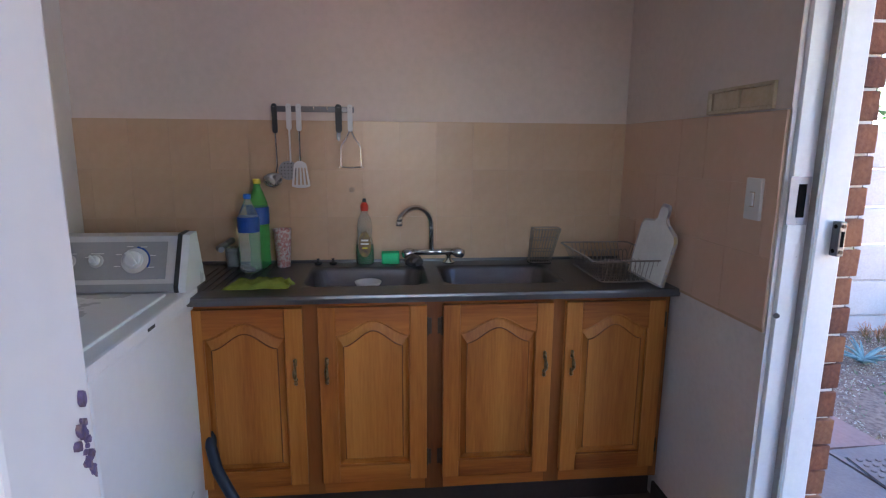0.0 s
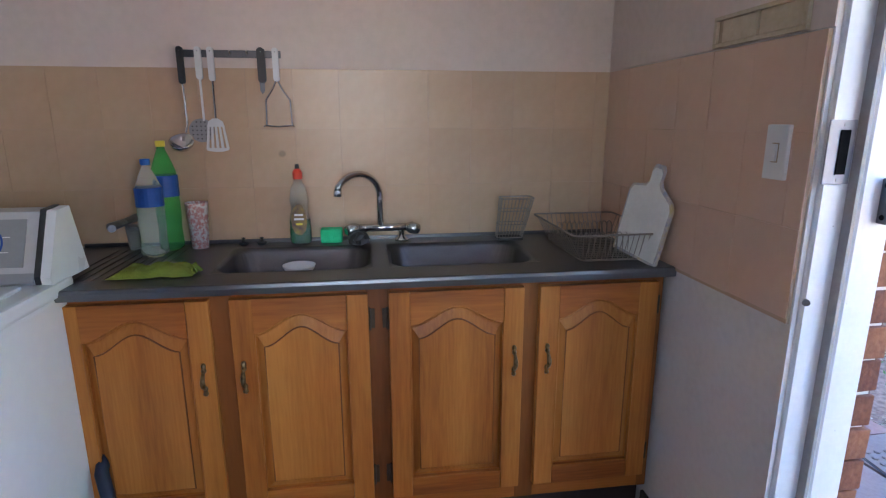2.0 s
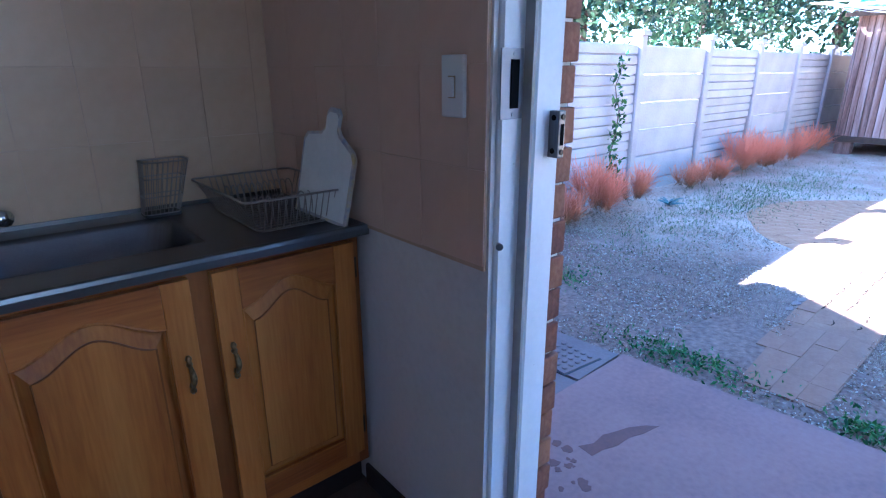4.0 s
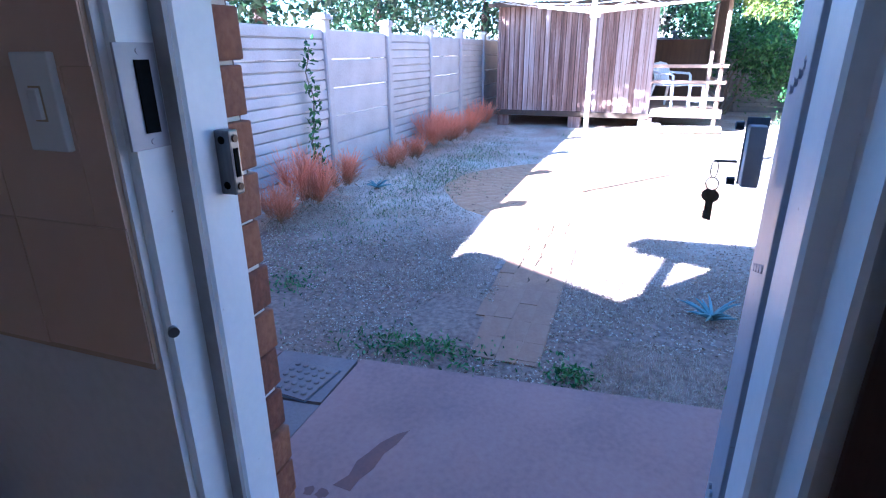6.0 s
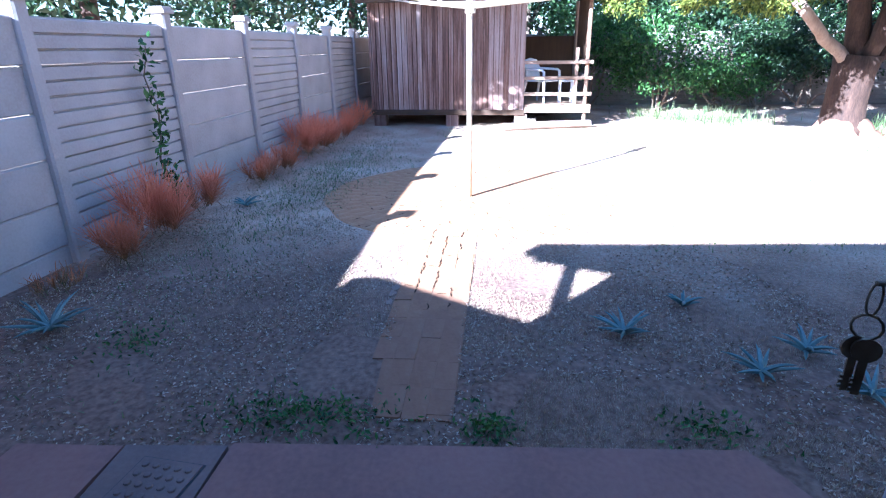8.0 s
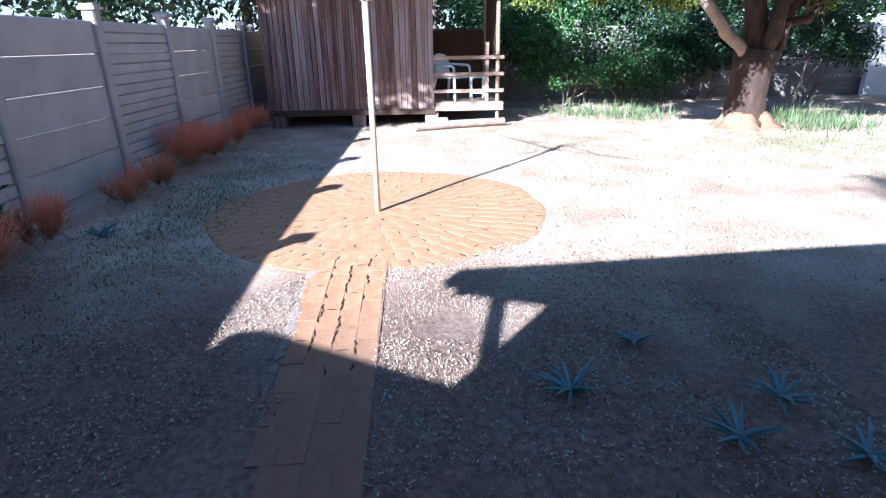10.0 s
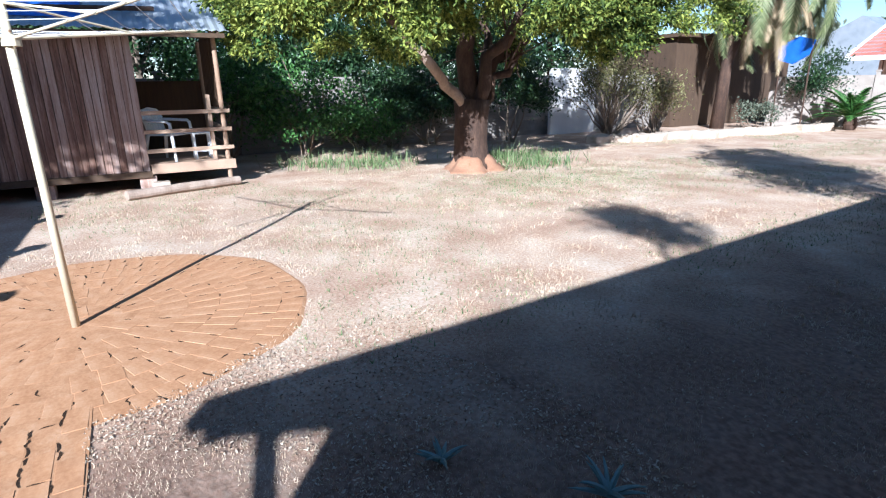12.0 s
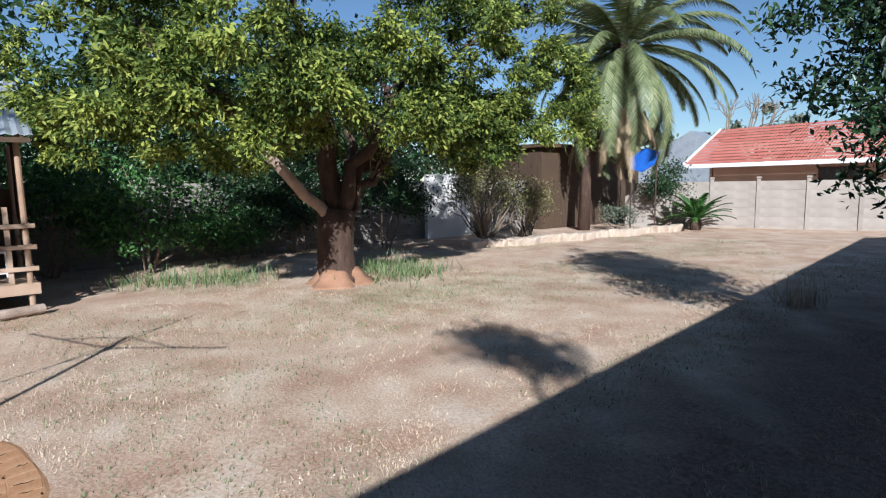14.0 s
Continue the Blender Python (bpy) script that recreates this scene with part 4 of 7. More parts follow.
stand = lt([(0.03, 0), (0.034, 0.1), (0.03, 0.103), (0.0, 0.104)], (-0.035, 2.10, CT - 0.1465), 18)
solo("upturned_cup", stand, M["white_plastic"], "white cup upside down under the tub", "cup", smooth=True, base=(-0.035, 2.10, CT - 0.1465))

# wire cutlery holder
cad = thing("cutlery_holder", (0.725, 2.30, CT), "black wire cutlery holder on the sink top", "cutlery holder")
def ring_sq(cx, cy, z, h, r=0.012):
    return [(cx + x, cy + y, z) for x, y in rounded(-h, h, -h * 0.62, h * 0.62, r, 3)]
def along(loop, u):
    """The point at share u of a closed loop's length."""
    ps = [Vector(p) for p in loop]
    ls = [(ps[(i + 1) % len(ps)] - ps[i]).length for i in range(len(ps))]
    d = u * sum(ls)
    for i, s in enumerate(ls):
        if d <= s:
            return ps[i].lerp(ps[(i + 1) % len(ps)], d / max(s, 1e-9))
        d -= s
    return ps[0]
for z, h in ((0.012, 0.047), (0.06, 0.051), (0.11, 0.055), (0.155, 0.059)):
    part("hoop", tb(ring_sq(0.700 + z * 0.18, 2.315, CT + z, h), 0.0018 if z < 0.15 else 0.0026, 5, True), M["wire"], cad)
for k in range(26):
    o0, o1 = ring_sq(0.702, 2.315, CT + 0.012, 0.047), ring_sq(0.728, 2.315, CT + 0.155, 0.059)
    part("upright_wire", tb([along(o0, k / 26), along(o1, k / 26)], 0.0013, 4), M["wire"], cad)
part("base", bx(0.655, 0.749, 2.286, 2.344, CT + 0.001, CT + 0.012, bevel=0.004), M["dark_plastic"], cad)

# wire dish rack
rack = thing("dish_rack", (0.95, 2.08, CT), "wire dish rack with a cutting board in it", "dish rack")
R0, R1 = rounded(0.79, 1.090, 1.895, 2.305, 0.02, 3), rounded(0.835, 1.065, 1.935, 2.27, 0.02, 3)
RIM = CT + 0.095
part("top_rim", tb([(x, y, RIM) for x, y in R0], 0.003, 6, True), M["wire"], rack)
part("base_rim", tb([(x, y, CT + 0.008) for x, y in R1], 0.0025, 6, True), M["wire"], rack)
for k in range(13):
    y = 1.950 + k * 0.025
    part("cross_wire", tb([(0.791, y, RIM - 0.001), (0.836, y, CT + 0.008), (1.064, y, CT + 0.008), (1.089, y, RIM - 0.001)], 0.0015, 4), M["wire"], rack)
for k in range(13):
    x = 0.846 + k * 0.0172
    part("end_wire", tb([(x - 0.004, 1.896, RIM - 0.001), (x, 1.936, CT + 0.008)], 0.0015, 4), M["wire"], rack)
    part("end_wire", tb([(x - 0.004, 2.304, RIM - 0.001), (x, 2.269, CT + 0.008)], 0.0015, 4), M["wire"], rack)
for k in range(11):
    x = 0.855 + k * 0.0185
    for y in (2.00, 2.20):
        lp = [(x, y - 0.022, CT + 0.009)] + [(x, y - 0.022 * math.cos(a), CT + 0.060 + 0.022 * math.sin(a)) for a in np.linspace(0, math.pi, 7)] + [(x, y + 0.022, CT + 0.009)]
        part("plate_loop", tb(lp, 0.0016, 4), M["wire"], rack)
board = thing("cutting_board", (1.05, 1.98, CT), "white plastic cutting board with a worn blue and yellow rim", "cutting board")
bo = [(-0.088, 0.0), (0.088, 0.0), (0.088, 0.212), (0.078, 0.236), (0.03, 0.275), (0.02, 0.295), (0.021, 0.335), (0.012, 0.352), (-0.012, 0.352), (-0.021, 0.335), (-0.02, 0.295), (-0.03, 0.275), (-0.078, 0.262), (-0.088, 0.24)]
b_up = Vector((0.163, -0.117, 0.98)).normalized()
b_across = Vector((0.30, -0.95, -0.05))
b_across = (b_across - b_up * b_across.dot(b_up)).normalized()
b_out = b_up.cross(b_across)
bm_m = Matrix.Translation((1.014, 1.957, CT + 0.010)) @ Matrix((b_across, b_out, b_up)).transposed().to_4x4()
for nm, grow, y0, y1, mm in (("rim", 1.0, -0.006, 0.006, "board_edge"), ("face", 0.93, -0.0072, 0.0072, "board")):
    o = pr([(x * grow * 1.04, (0.15 + (z - 0.15) * grow) * 0.84) for x, z in bo], "y", y0, y1)
    bmesh.ops.transform(o, matrix=bm_m, verts=o.verts)
    part(nm, o, M[mm], board)

# utensil rail
rail = thing("utensil_rail", (-0.27, YB - 0.02, 1.67), "steel utensil rail screwed above the tiles", "utensil rail")
part("strip", bx(-0.432, -0.092, YB - 0.006, YB - 0.001, 1.668, 1.692, bevel=0.002), M["steel"], rail)
HK = [-0.415, -0.358, -0.318, -0.255, -0.200, -0.155, -0.108]
for x in HK:
    part("hook", tb([(x, YB - 0.005, 1.682), (x, YB - 0.02, 1.680), (x, YB - 0.028, 1.688)], 0.003, 8), M["chrome"], rail)
rail.location.z -= 0.011
YU = YB - 0.022


def utensil(name, x, label, handle_m, handle_w, handle_l, build):
    u = thing(name, (x, YU, 1.68), label, "utensil", group="utensils on the rail")
    ho = rounded(x - handle_w, x + handle_w, 1.70 - handle_l, 1.70, handle_w * 0.9, 4)
    part("handle", pr(ho, "y", YU - 0.006, YU + 0.006), handle_m, u)
    build(u)
    u.location.z -= 0.011
    return u


def ladle(u):
    x = -0.415
    part("stem", tb([(x, YU, 1.585), (x + 0.002, YU, 1.45), (x - 0.004, YU - 0.006, 1.42)], 0.0035, 8), M["chrome"], u)
    bw = lt([(0.0, -0.030), (0.022, -0.026), (0.036, -0.012), (0.041, 0.004), (0.039, 0.004), (0.034, -0.010), (0.0, -0.026)], (0, 0, 0), 20)
    bmesh.ops.transform(bw, matrix=pose(x - 0.012, YU - 0.035, 1.392, 35, 0, 0), verts=bw.verts)
    part("bowl", bw, M["chrome"], u, smooth=True)


def skimmer(u):
    x = -0.358
    part("stem", tb([(x, YU, 1.60), (x, YU, 1.46)], 0.004, 8), M["white_plastic"], u)
    o = [(x - 0.010 + 0.042 * math.cos(a), 1.428 + 0.040 * math.sin(a)) for a in np.linspace(0, 2 * math.pi, 21)[:-1]]
    disc = part("disc", pr(o, "y", YU - 0.002, YU + 0.001), M["console"], u)
    for i in range(5):
        for j in range(5):
            if (i - 2) ** 2 + (j - 2) ** 2 < 6:
                part("hole", bx(x - 0.041 + i * 0.014, x - 0.037 + i * 0.014, YU - 0.0026, YU - 0.0018, 1.398 + j * 0.014, 1.402 + j * 0.014), M["dark_plastic"], disc)


def turner(u):
    x = -0.318
    part("stem", tb([(x, YU, 1.60), (x, YU - 0.004, 1.46)], 0.004, 8), M["chrome"], u)
    for k in range(5):
        xa = x - 0.036 + k * 0.0166
        part("tine", pr([(xa, 1.368), (xa + 0.009, 1.368), (x + (xa + 0.009 - x) * 0.72, 1.442), (x + (xa - x) * 0.72, 1.442)], "y", YU - 0.018, YU - 0.015), M["white_plastic"], u)
    part("blade_top", pr([(x - 0.028, 1.440), (x + 0.030, 1.440), (x + 0.024, 1.458), (x + 0.008, 1.468), (x - 0.008, 1.468), (x - 0.022, 1.458)], "y", YU - 0.018, YU - 0.015), M["white_plastic"], u)
    part("blade_edge", pr([(x - 0.037, 1.369), (x - 0.034, 1.361), (x - 0.012, 1.356), (x + 0.016, 1.356), (x + 0.036, 1.361), (x + 0.040, 1.369)], "y", YU - 0.018, YU - 0.015), M["white_plastic"], u)


def knife(u):
    x = -0.155
    part("blade", pr([(x - 0.010, 1.595), (x + 0.007, 1.595), (x + 0.006, 1.56), (x - 0.002, 1.548), (x - 0.010, 1.56)], "y", YU - 0.001, YU + 0.001), M["steel"], u)


def masher(u):
    x = -0.108
    for s in (-1, 1):
        part("arm", tb([(x, YU, 1.60), (x + s * 0.016, YU, 1.565), (x + s * 0.040, YU, 1.53), (x + s * 0.043, YU, 1.445)], 0.003, 8), M["chrome"], u)
    part("zigzag", tb([(x - 0.048, YU - 0.02, 1.442), (x - 0.043, YU, 1.444), (x, YU - 0.02, 1.440), (x + 0.043, YU, 1.444), (x + 0.050, YU - 0.02, 1.442)], 0.0028, 8), M["chrome"], u)


utensil("soup_ladle", -0.415, "steel soup ladle with a black-edged handle", M["dark_plastic"], 0.010, 0.12, ladle)
utensil("skimmer", -0.358, "perforated grey skimmer with a white handle", M["white_plastic"], 0.010, 0.105, skimmer)
utensil("fish_slice", -0.318, "slotted white turner with a steel stem", M["white_plastic"], 0.010, 0.11, turner)
utensil("kitchen_knife", -0.155, "knife with a black riveted handle", M["dark_plastic"], 0.013, 0.115, knife)
utensil("potato_masher", -0.108, "wire potato masher with a white handle", M["white_plastic"], 0.010, 0.11, masher)
hookb = lt([(0.012, 0), (0.012, 0.002), (0.008, 0.003)], (0, 0, 0), 14)
bmesh.ops.transform(hookb, matrix=pose(-0.108, YB - 0.008, 1.335, 90, 0, 0), verts=hookb.verts)
solo("suction_hook", hookb, M["glass"], "small clear stick-on hook on the tiles", "hook", base=(-0.108, YB - 0.008, 1.335))

# ---- washing machine ----
WX0, WX1, WY0, WY1, WZ = -1.195, -0.615, 1.225, 1.93, 1.04
wm = thing("washing_machine", (-0.9, 1.6, FLOOR), "white top-loading washing machine with grey console", "washing machine")
part("cabinet_body", bx(WX0 + 0.008, WX1 - 0.010, WY0 + 0.012, WY1, FLOOR + 0.02, WZ - 0.042, bevel=0.012), M["enamel"], wm)
part("top_panel", bx(WX0, WX1, WY0, WY1 + 0.01, WZ - 0.040, WZ, bevel=0.010), M["enamel"], wm)
lid = part("lid", bx(WX0 + 0.045, WX1 - 0.055, WY0 + 0.035, WY1 - 0.12, WZ - 0.001, WZ + 0.010, bevel=0.006), M["enamel"], wm)
part("maker_plate", bx(WX1 - 0.002, WX1 + 0.0015, 1.53, 1.575, WZ - 0.026, WZ - 0.017), M["dark_plastic"], wm, "small dark nameplate")
part("foot", lt([(0.02, 0), (0.02, 0.025)], (WX1 - 0.06, WY0 + 0.06, FLOOR), 12), M["dark_plastic"], wm)
part("foot", lt([(0.02, 0), (0.02, 0.025)], (WX1 - 0.06, WY1 - 0.06, FLOOR), 12), M["dark_plastic"], wm)
cons_prof = [(WY1 - 0.075, WZ), (WY1 - 0.078, WZ + 0.022), (WY1 - 0.005, WZ + 0.178), (WY1 + 0.05, WZ + 0.182), (WY1 + 0.09, WZ + 0.02), (WY1 + 0.09, WZ - 0.1), (WY1 + 0.012, WZ - 0.1), (WY1 + 0.012, WZ)]
cons = part("console", pr(cons_prof, "x", WX0 + 0.004, WX1 - 0.045), M["console_trim"], wm, "pale grey control console")
endp = [(WY1 - 0.082, WZ - 0.002), (WY1 - 0.085, WZ + 0.022), (WY1 - 0.008, WZ + 0.184), (WY1 + 0.055, WZ + 0.188), (WY1 + 0.11, WZ - 0.002)]
part("console_end", pr(endp, "x", WX1 - 0.045, WX1 - 0.030), M["dark_plastic"], wm, "dark end trim")
part("console_cheek", pr([(y, z - 0.003) for y, z in endp], "x", WX1 - 0.030, WX1 - 0.006), M["enamel"], wm)
# sloped panel face frame of reference
pa, pb = Vector((0, WY1 - 0.078, WZ + 0.022)), Vector((0, WY1 - 0.005, WZ + 0.178))
slope = math.degrees(math.atan2(pb.z - pa.z, pb.y - pa.y))
fm = Matrix.Translation((0, pa.y, pa.z)) @ pose(0, 0, 0, slope, 0, 0)
L = (pb - pa).length
part("control_panel", bx(WX0 + 0.01, WX1 - 0.075, L * 0.14, L * 0.88, 0.0005, 0.0035, m=fm), M["console"], cons)
part("bottom_strip", bx(WX0 + 0.004, WX1 - 0.046, -0.018, 0.008, 0.001, 0.004, m=fm), M["console"], cons)
for x, r, mt in ((WX1 - 0.175, 0.036, "white_plastic"), (WX1 - 0.295, 0.019, "white_plastic"), (WX1 - 0.38, 0.019, "white_plastic")):
    km = fm @ Matrix.Translation((x, L * 0.5, 0.004))
    dial = lt([(r * 1.18, 0), (r * 1.16, 0.004), (r * 0.95, 0.006)], (0, 0, 0), 26)
    bmesh.ops.transform(dial, matrix=km, verts=dial.verts)
    d = part("dial_ring", dial, M["console_trim"], cons, smooth=False)
    kn = lt([(r * 0.82, 0.004), (r * 0.78, 0.020), (r * 0.6, 0.024)], (0, 0, 0), 24)
    box(kn, -r * 0.2, r * 0.2, -r * 0.75, r * 0.75, 0.022, 0.034, bevel=0.002)
    bmesh.ops.transform(kn, matrix=km @ pose(0, 0, 0, 0, 0, 35), verts=kn.verts)
    part("knob", kn, M[mt], d, "white knob")
    for k in range(3 if r < 0.03 else 6):
        a = radians(200 - k * 45) if r > 0.03 else radians(150 - k * 40)
        w = 0.010
        part("marking", bx(x + r * 1.6 * math.cos(a) - w, x + r * 1.6 * math.cos(a) + w, L * 0.5 + r * 1.45 * math.sin(a) - 0.0012, L * 0.5 + r * 1.45 * math.sin(a) + 0.0012, 0.0036, 0.0042, m=fm), M["fascia"], cons)
arc = bmesh.new()
km = fm @ Matrix.Translation((WX1 - 0.175, L * 0.5, 0.004))
for a0, a1 in ((-0.5, 1.5),):
    n = 14
    inn = [(0.044 * math.cos(a), 0.044 * math.sin(a)) for a in np.linspace(a0, a1, n)]
    out = [(0.049 * math.cos(a), 0.049 * math.sin(a)) for a in np.linspace(a1, a0, n)]
    prism(arc, inn + out, "z", 0.0, 0.0006)
bmesh.ops.transform(arc, matrix=km, verts=arc.verts)
part("blue_arc", arc, M["blue_label"], cons, "blue dial marking")
hose = tb([(-0.600, 1.93, 0.52), (-0.590, 1.87, 0.47), (-0.560, 1.83, 0.40), (-0.50, 1.80, 0.30), (-0.43, 1.76, 0.17), (-0.36, 1.70, 0.138)], 0.019, 10)
solo("drain_hose", hose, M["hose"], "dark corrugated drain hose beside the machine", "hose", smooth=True, base=(-0.5, 1.8, FLOOR))
inlet = tb([(-0.585, 2.13, 1.13), (-0.60, 2.16, 1.13), (-0.62, 2.30, 1.12), (-0.62, 2.405, 1.12)], [0.012, 0.014, 0.012, 0.014], 10)
solo("water_inlet", inlet, M["steel"], "short metal inlet fitting behind the machine", "pipe fitting", base=(-0.57, 2.2, 1.13))

tile_bed(wall_north, "y", YB - 0.004, XL, XR, CT + 0.004, TILE_TOP)
tile_wall(wall_north, "y", YB - 0.0055, XL, XR, 0.1572, CT + 0.006, TILE_TOP, 0.2025, M["tile"], 1.043)
tile_wall(wall_north, "y", YB - 0.0055, 1.0445, XR, 0.1572, CT + 0.006, TILE_TOP, 0.2025, M["tile"], 1.1045)
tile_bed(wall_east, "x", XR - 0.004, D1 + 0.006, YB, CT - 0.012, TILE_TOP)
tile_wall(wall_east, "x", XR - 0.0055, D1 + 0.006, YB - 0.01, 0.1572, CT - 0.010, TILE_TOP, 0.2025, M["tile_pink"], YB - 0.0105)
part("mortar_bed", bx(1.2720, XO + 0.004, 1.4025, 1.66, 0.0, 2.2), M["mortar"], wall_east, "grey mortar between the bricks")
for side, (ya, yb) in (("n", (1.394, 1.394 + 0.20)), ("s", (0.40, 0.585))):
    z = -0.02
    k = 0
    while z < 2.25:
        w = 0.106 if k % 2 else 0.20
        if side == "n":
            brick_at(wall_east, 1.273, XO + 0.012, ya, ya + w, z, z + 0.077)
            brick_at(wall_east, 1.273, XO + 0.012, ya + w + 0.012, ya + w + 0.012 + 0.21, z, z + 0.077)
        else:
            brick_at(wall_east, 1.28, XO + 0.012, yb - w - 0.06, yb - 0.06, z, z + 0.077)
        z += 0.085
        k += 1


# ---- the yard: ground ----
def ground_z(x, y):
    h = 0.012 * math.sin(x * 0.9 + 1.3) * math.sin(y * 0.7) + 0.02 * noise.noise(Vector((x * 0.5, y * 0.5, 0))) - 0.012
    # trodden level with the paving
    d = min(abs(y - 1.36) - 0.30 + max(0.0, 2.9 - x, x - 5.4), math.hypot(x - 6.6, y - 1.3) - 1.55)
    k = min(1.0, max(0.0, d / 0.6))
    return h * k + 0.001 * (1 - k)


def axis_steps(lo, a, b, hi, fine, n):
    far_lo = lo + (a - lo) * (1 - np.linspace(1, 0, n, endpoint=False) ** 3)
    far_hi = b + (hi - b) * np.linspace(0, 1, n) ** 3
    return np.concatenate([far_lo, np.arange(a, b, fine), far_hi])


gx, gy = axis_steps(-300, 1.3, 17.0, 400, 0.14, 18), axis_steps(-400, -22.0, 5.0, 300, 0.16, 18)
gv = np.array([(x, y, ground_z(x, y) if 1.2 < x < 40 and -40 < y < 6 else -0.02) for x in gx for y in gy])
nx, ny = len(gx), len(gy)
ii, jj = np.meshgrid(np.arange(nx - 1), np.arange(ny - 1), indexing="ij")
base_i = (ii * ny + jj).ravel()
gf = np.stack([base_i, base_i + ny, base_i + ny + 1, base_i + 1], 1)


def ground_material():
    """Sandy lawn with bleached patches, orange earth, and reddish soil by the house, darkened further for its shade."""
    m = mat("yard_soil", [(0.33, 0.19, 0.118), (0.435, 0.285, 0.19), (0.52, 0.38, 0.27), (0.60, 0.485, 0.37)], 0.95, 0, 1.5, 45, 0.7, fine_mix=0.5, bump_size=0.015, span=(0.36, 0.64),
            speck=((0.58, 0.50, 0.39), 130, 0.64))
    n, l = m.node_tree.nodes, m.node_tree.links
    co, sep = n.new("ShaderNodeTexCoord"), n.new("ShaderNodeSeparateXYZ")
    l.new(co.outputs["Object"], sep.inputs[0])
    ns = n.new("ShaderNodeTexNoise")
    ns.inputs["Scale"].default_value, ns.inputs["Detail"].default_value = 1.6, 8
    l.new(co.outputs["Object"], ns.inputs[0])
    ad = n.new("ShaderNodeMath")
    ad.operation = "MULTIPLY_ADD"
    l.new(ns.outputs["Fac"], ad.inputs[0])
    ad.inputs[1].default_value = 2.2
    l.new(sep.outputs["X"], ad.inputs[2])
    # dark soil band; also carries the house's shade as colour
    bed = n.new("ShaderNodeMapRange")
    bed.inputs[1].default_value, bed.inputs[2].default_value = 5.25, 6.6
    bed.inputs[3].default_value, bed.inputs[4].default_value = 0.85, 0.0
    l.new(ad.outputs[0], bed.inputs[0])
    soil = n.new("ShaderNodeValToRGB")
    soil.color_ramp.elements[0].color, soil.color_ramp.elements[1].color = (0.07, 0.035, 0.022, 1), (0.20, 0.12, 0.085, 1)
    soil.color_ramp.elements[0].position, soil.color_ramp.elements[1].position = 0.35, 0.65
    nf = n.new("ShaderNodeTexNoise")
    nf.inputs["Scale"].default_value, nf.inputs["Detail"].default_value = 30, 5
    l.new(co.outputs["Object"], nf.inputs[0])
    l.new(nf.outputs["Fac"], soil.inputs[0])
    mx = n.new("ShaderNodeMix")
    mx.data_type = "RGBA"
    bs = n["Principled BSDF"]
    l.new(bed.outputs[0], mx.inputs[0])
    l.new(bs.inputs["Base Color"].links[0].from_socket, mx.inputs[6])
    l.new(soil.outputs[0], mx.inputs[7])
    l.new(mx.outputs[2], bs.inputs["Base Color"])
    return m


ground = quads_object("ground", gv, gf, ground_material(), label="dry reddish soil with sparse bleached grass", category="ground", kind="structure", smooth=True)

rng = np.random.default_rng(11)


def gz_many(xy):
    return np.array([ground_z(x, y) for x, y in xy]) - 0.003


def off_paving(xy):
    x, y = xy[:, 0], xy[:, 1]
    slab_ = (x < 2.66 + (1.95 - y) * 0.085) & (y < 1.95) & (y > -0.2)
    drain_ = (x < 2.62) & (y >= 1.9)
    path_ = (x < 5.4) & (x > 2.9) & (y > 1.14 + (x - 2.95) * 0.02) & (y < 1.46 + (x - 2.95) * 0.09)
    ring_ = np.hypot(x - 6.6, y - 1.3) < 1.48 + 0.05 * np.sin(3 * np.arctan2(y - 1.3, x - 6.6))
    return xy[~(slab_ | drain_ | path_ | ring_)]


def scatter(n, x0, x1, y0, y1):
    return off_paving(np.c_[rng.uniform(x0, x1, n), rng.uniform(y0, y1, n)])


def patchy(xy, size, cut, seed):
    keep = [noise.noise(Vector((x * size, y * size, seed))) > cut for x, y in xy]
    return xy[np.array(keep)]


# bleached grass and litter
def sown(n, r0, r1):
    """Points that thin out with the distance from the back door, within the yard."""
    r, a = rng.uniform(r0, r1, n), rng.uniform(-1.65, 1.2, n)
    xy = np.c_[2.3 + r * np.cos(a), 0.6 + r * np.sin(a)]
    return off_paving(xy[(xy[:, 0] > 2.6) & (xy[:, 0] < 15.8) & (xy[:, 1] < 3.95)])


for n, r0, r1, w, label in ((170000, 0.2, 4.2, 0.0020, "bleached dry grass stubble near the house"), (480000, 3.6, 19.0, 0.0024, "bleached dry grass stubble on the ground")):
    xy = patchy(sown(n, r0, r1), 1.1, -0.12, 5)
    v, f = blades(xy, gz_many(xy), 0.021, rng, 1.5, w)
    quads_object("dry_grass", v, f, M["straw"], label=label, category="grass", kind="stuff")
# low tufts that give the lawn its mottle
core = patchy(sown(11000, 3.4, 17.0), 0.7, -0.1, 41)
xy = np.repeat(core, 11, axis=0) + rng.normal(size=(len(core) * 11, 2)) * 0.035
v, f = blades(xy, gz_many(xy), 0.034, rng, 1.45, 0.0044)
quads_object("lawn_tufts", v, f, M["straw"], label="short bleached tufts of lawn grass", category="grass", kind="stuff")
xy = np.concatenate([patchy(scatter(38000, 2.6, 5.6, -0.9, 4.0), 1.5, -0.15, 9), patchy(scatter(5000, 5.0, 8, -2, 4.0), 1.5, -0.05, 9), patchy(scatter(2500, 2.6, 5, -3, -0.7), 1.5, -0.05, 9), patchy(scatter(2000, 5, 13, -9, 3.8), 0.8, 0.0, 15)])
pts = np.c_[xy, gz_many(xy) + 0.010]
v, f = leaf_cloud(pts, 0.019, rng, 0.45, 0.0, np.c_[rng.normal(size=(len(xy), 2)) * 2, np.zeros(len(xy))])
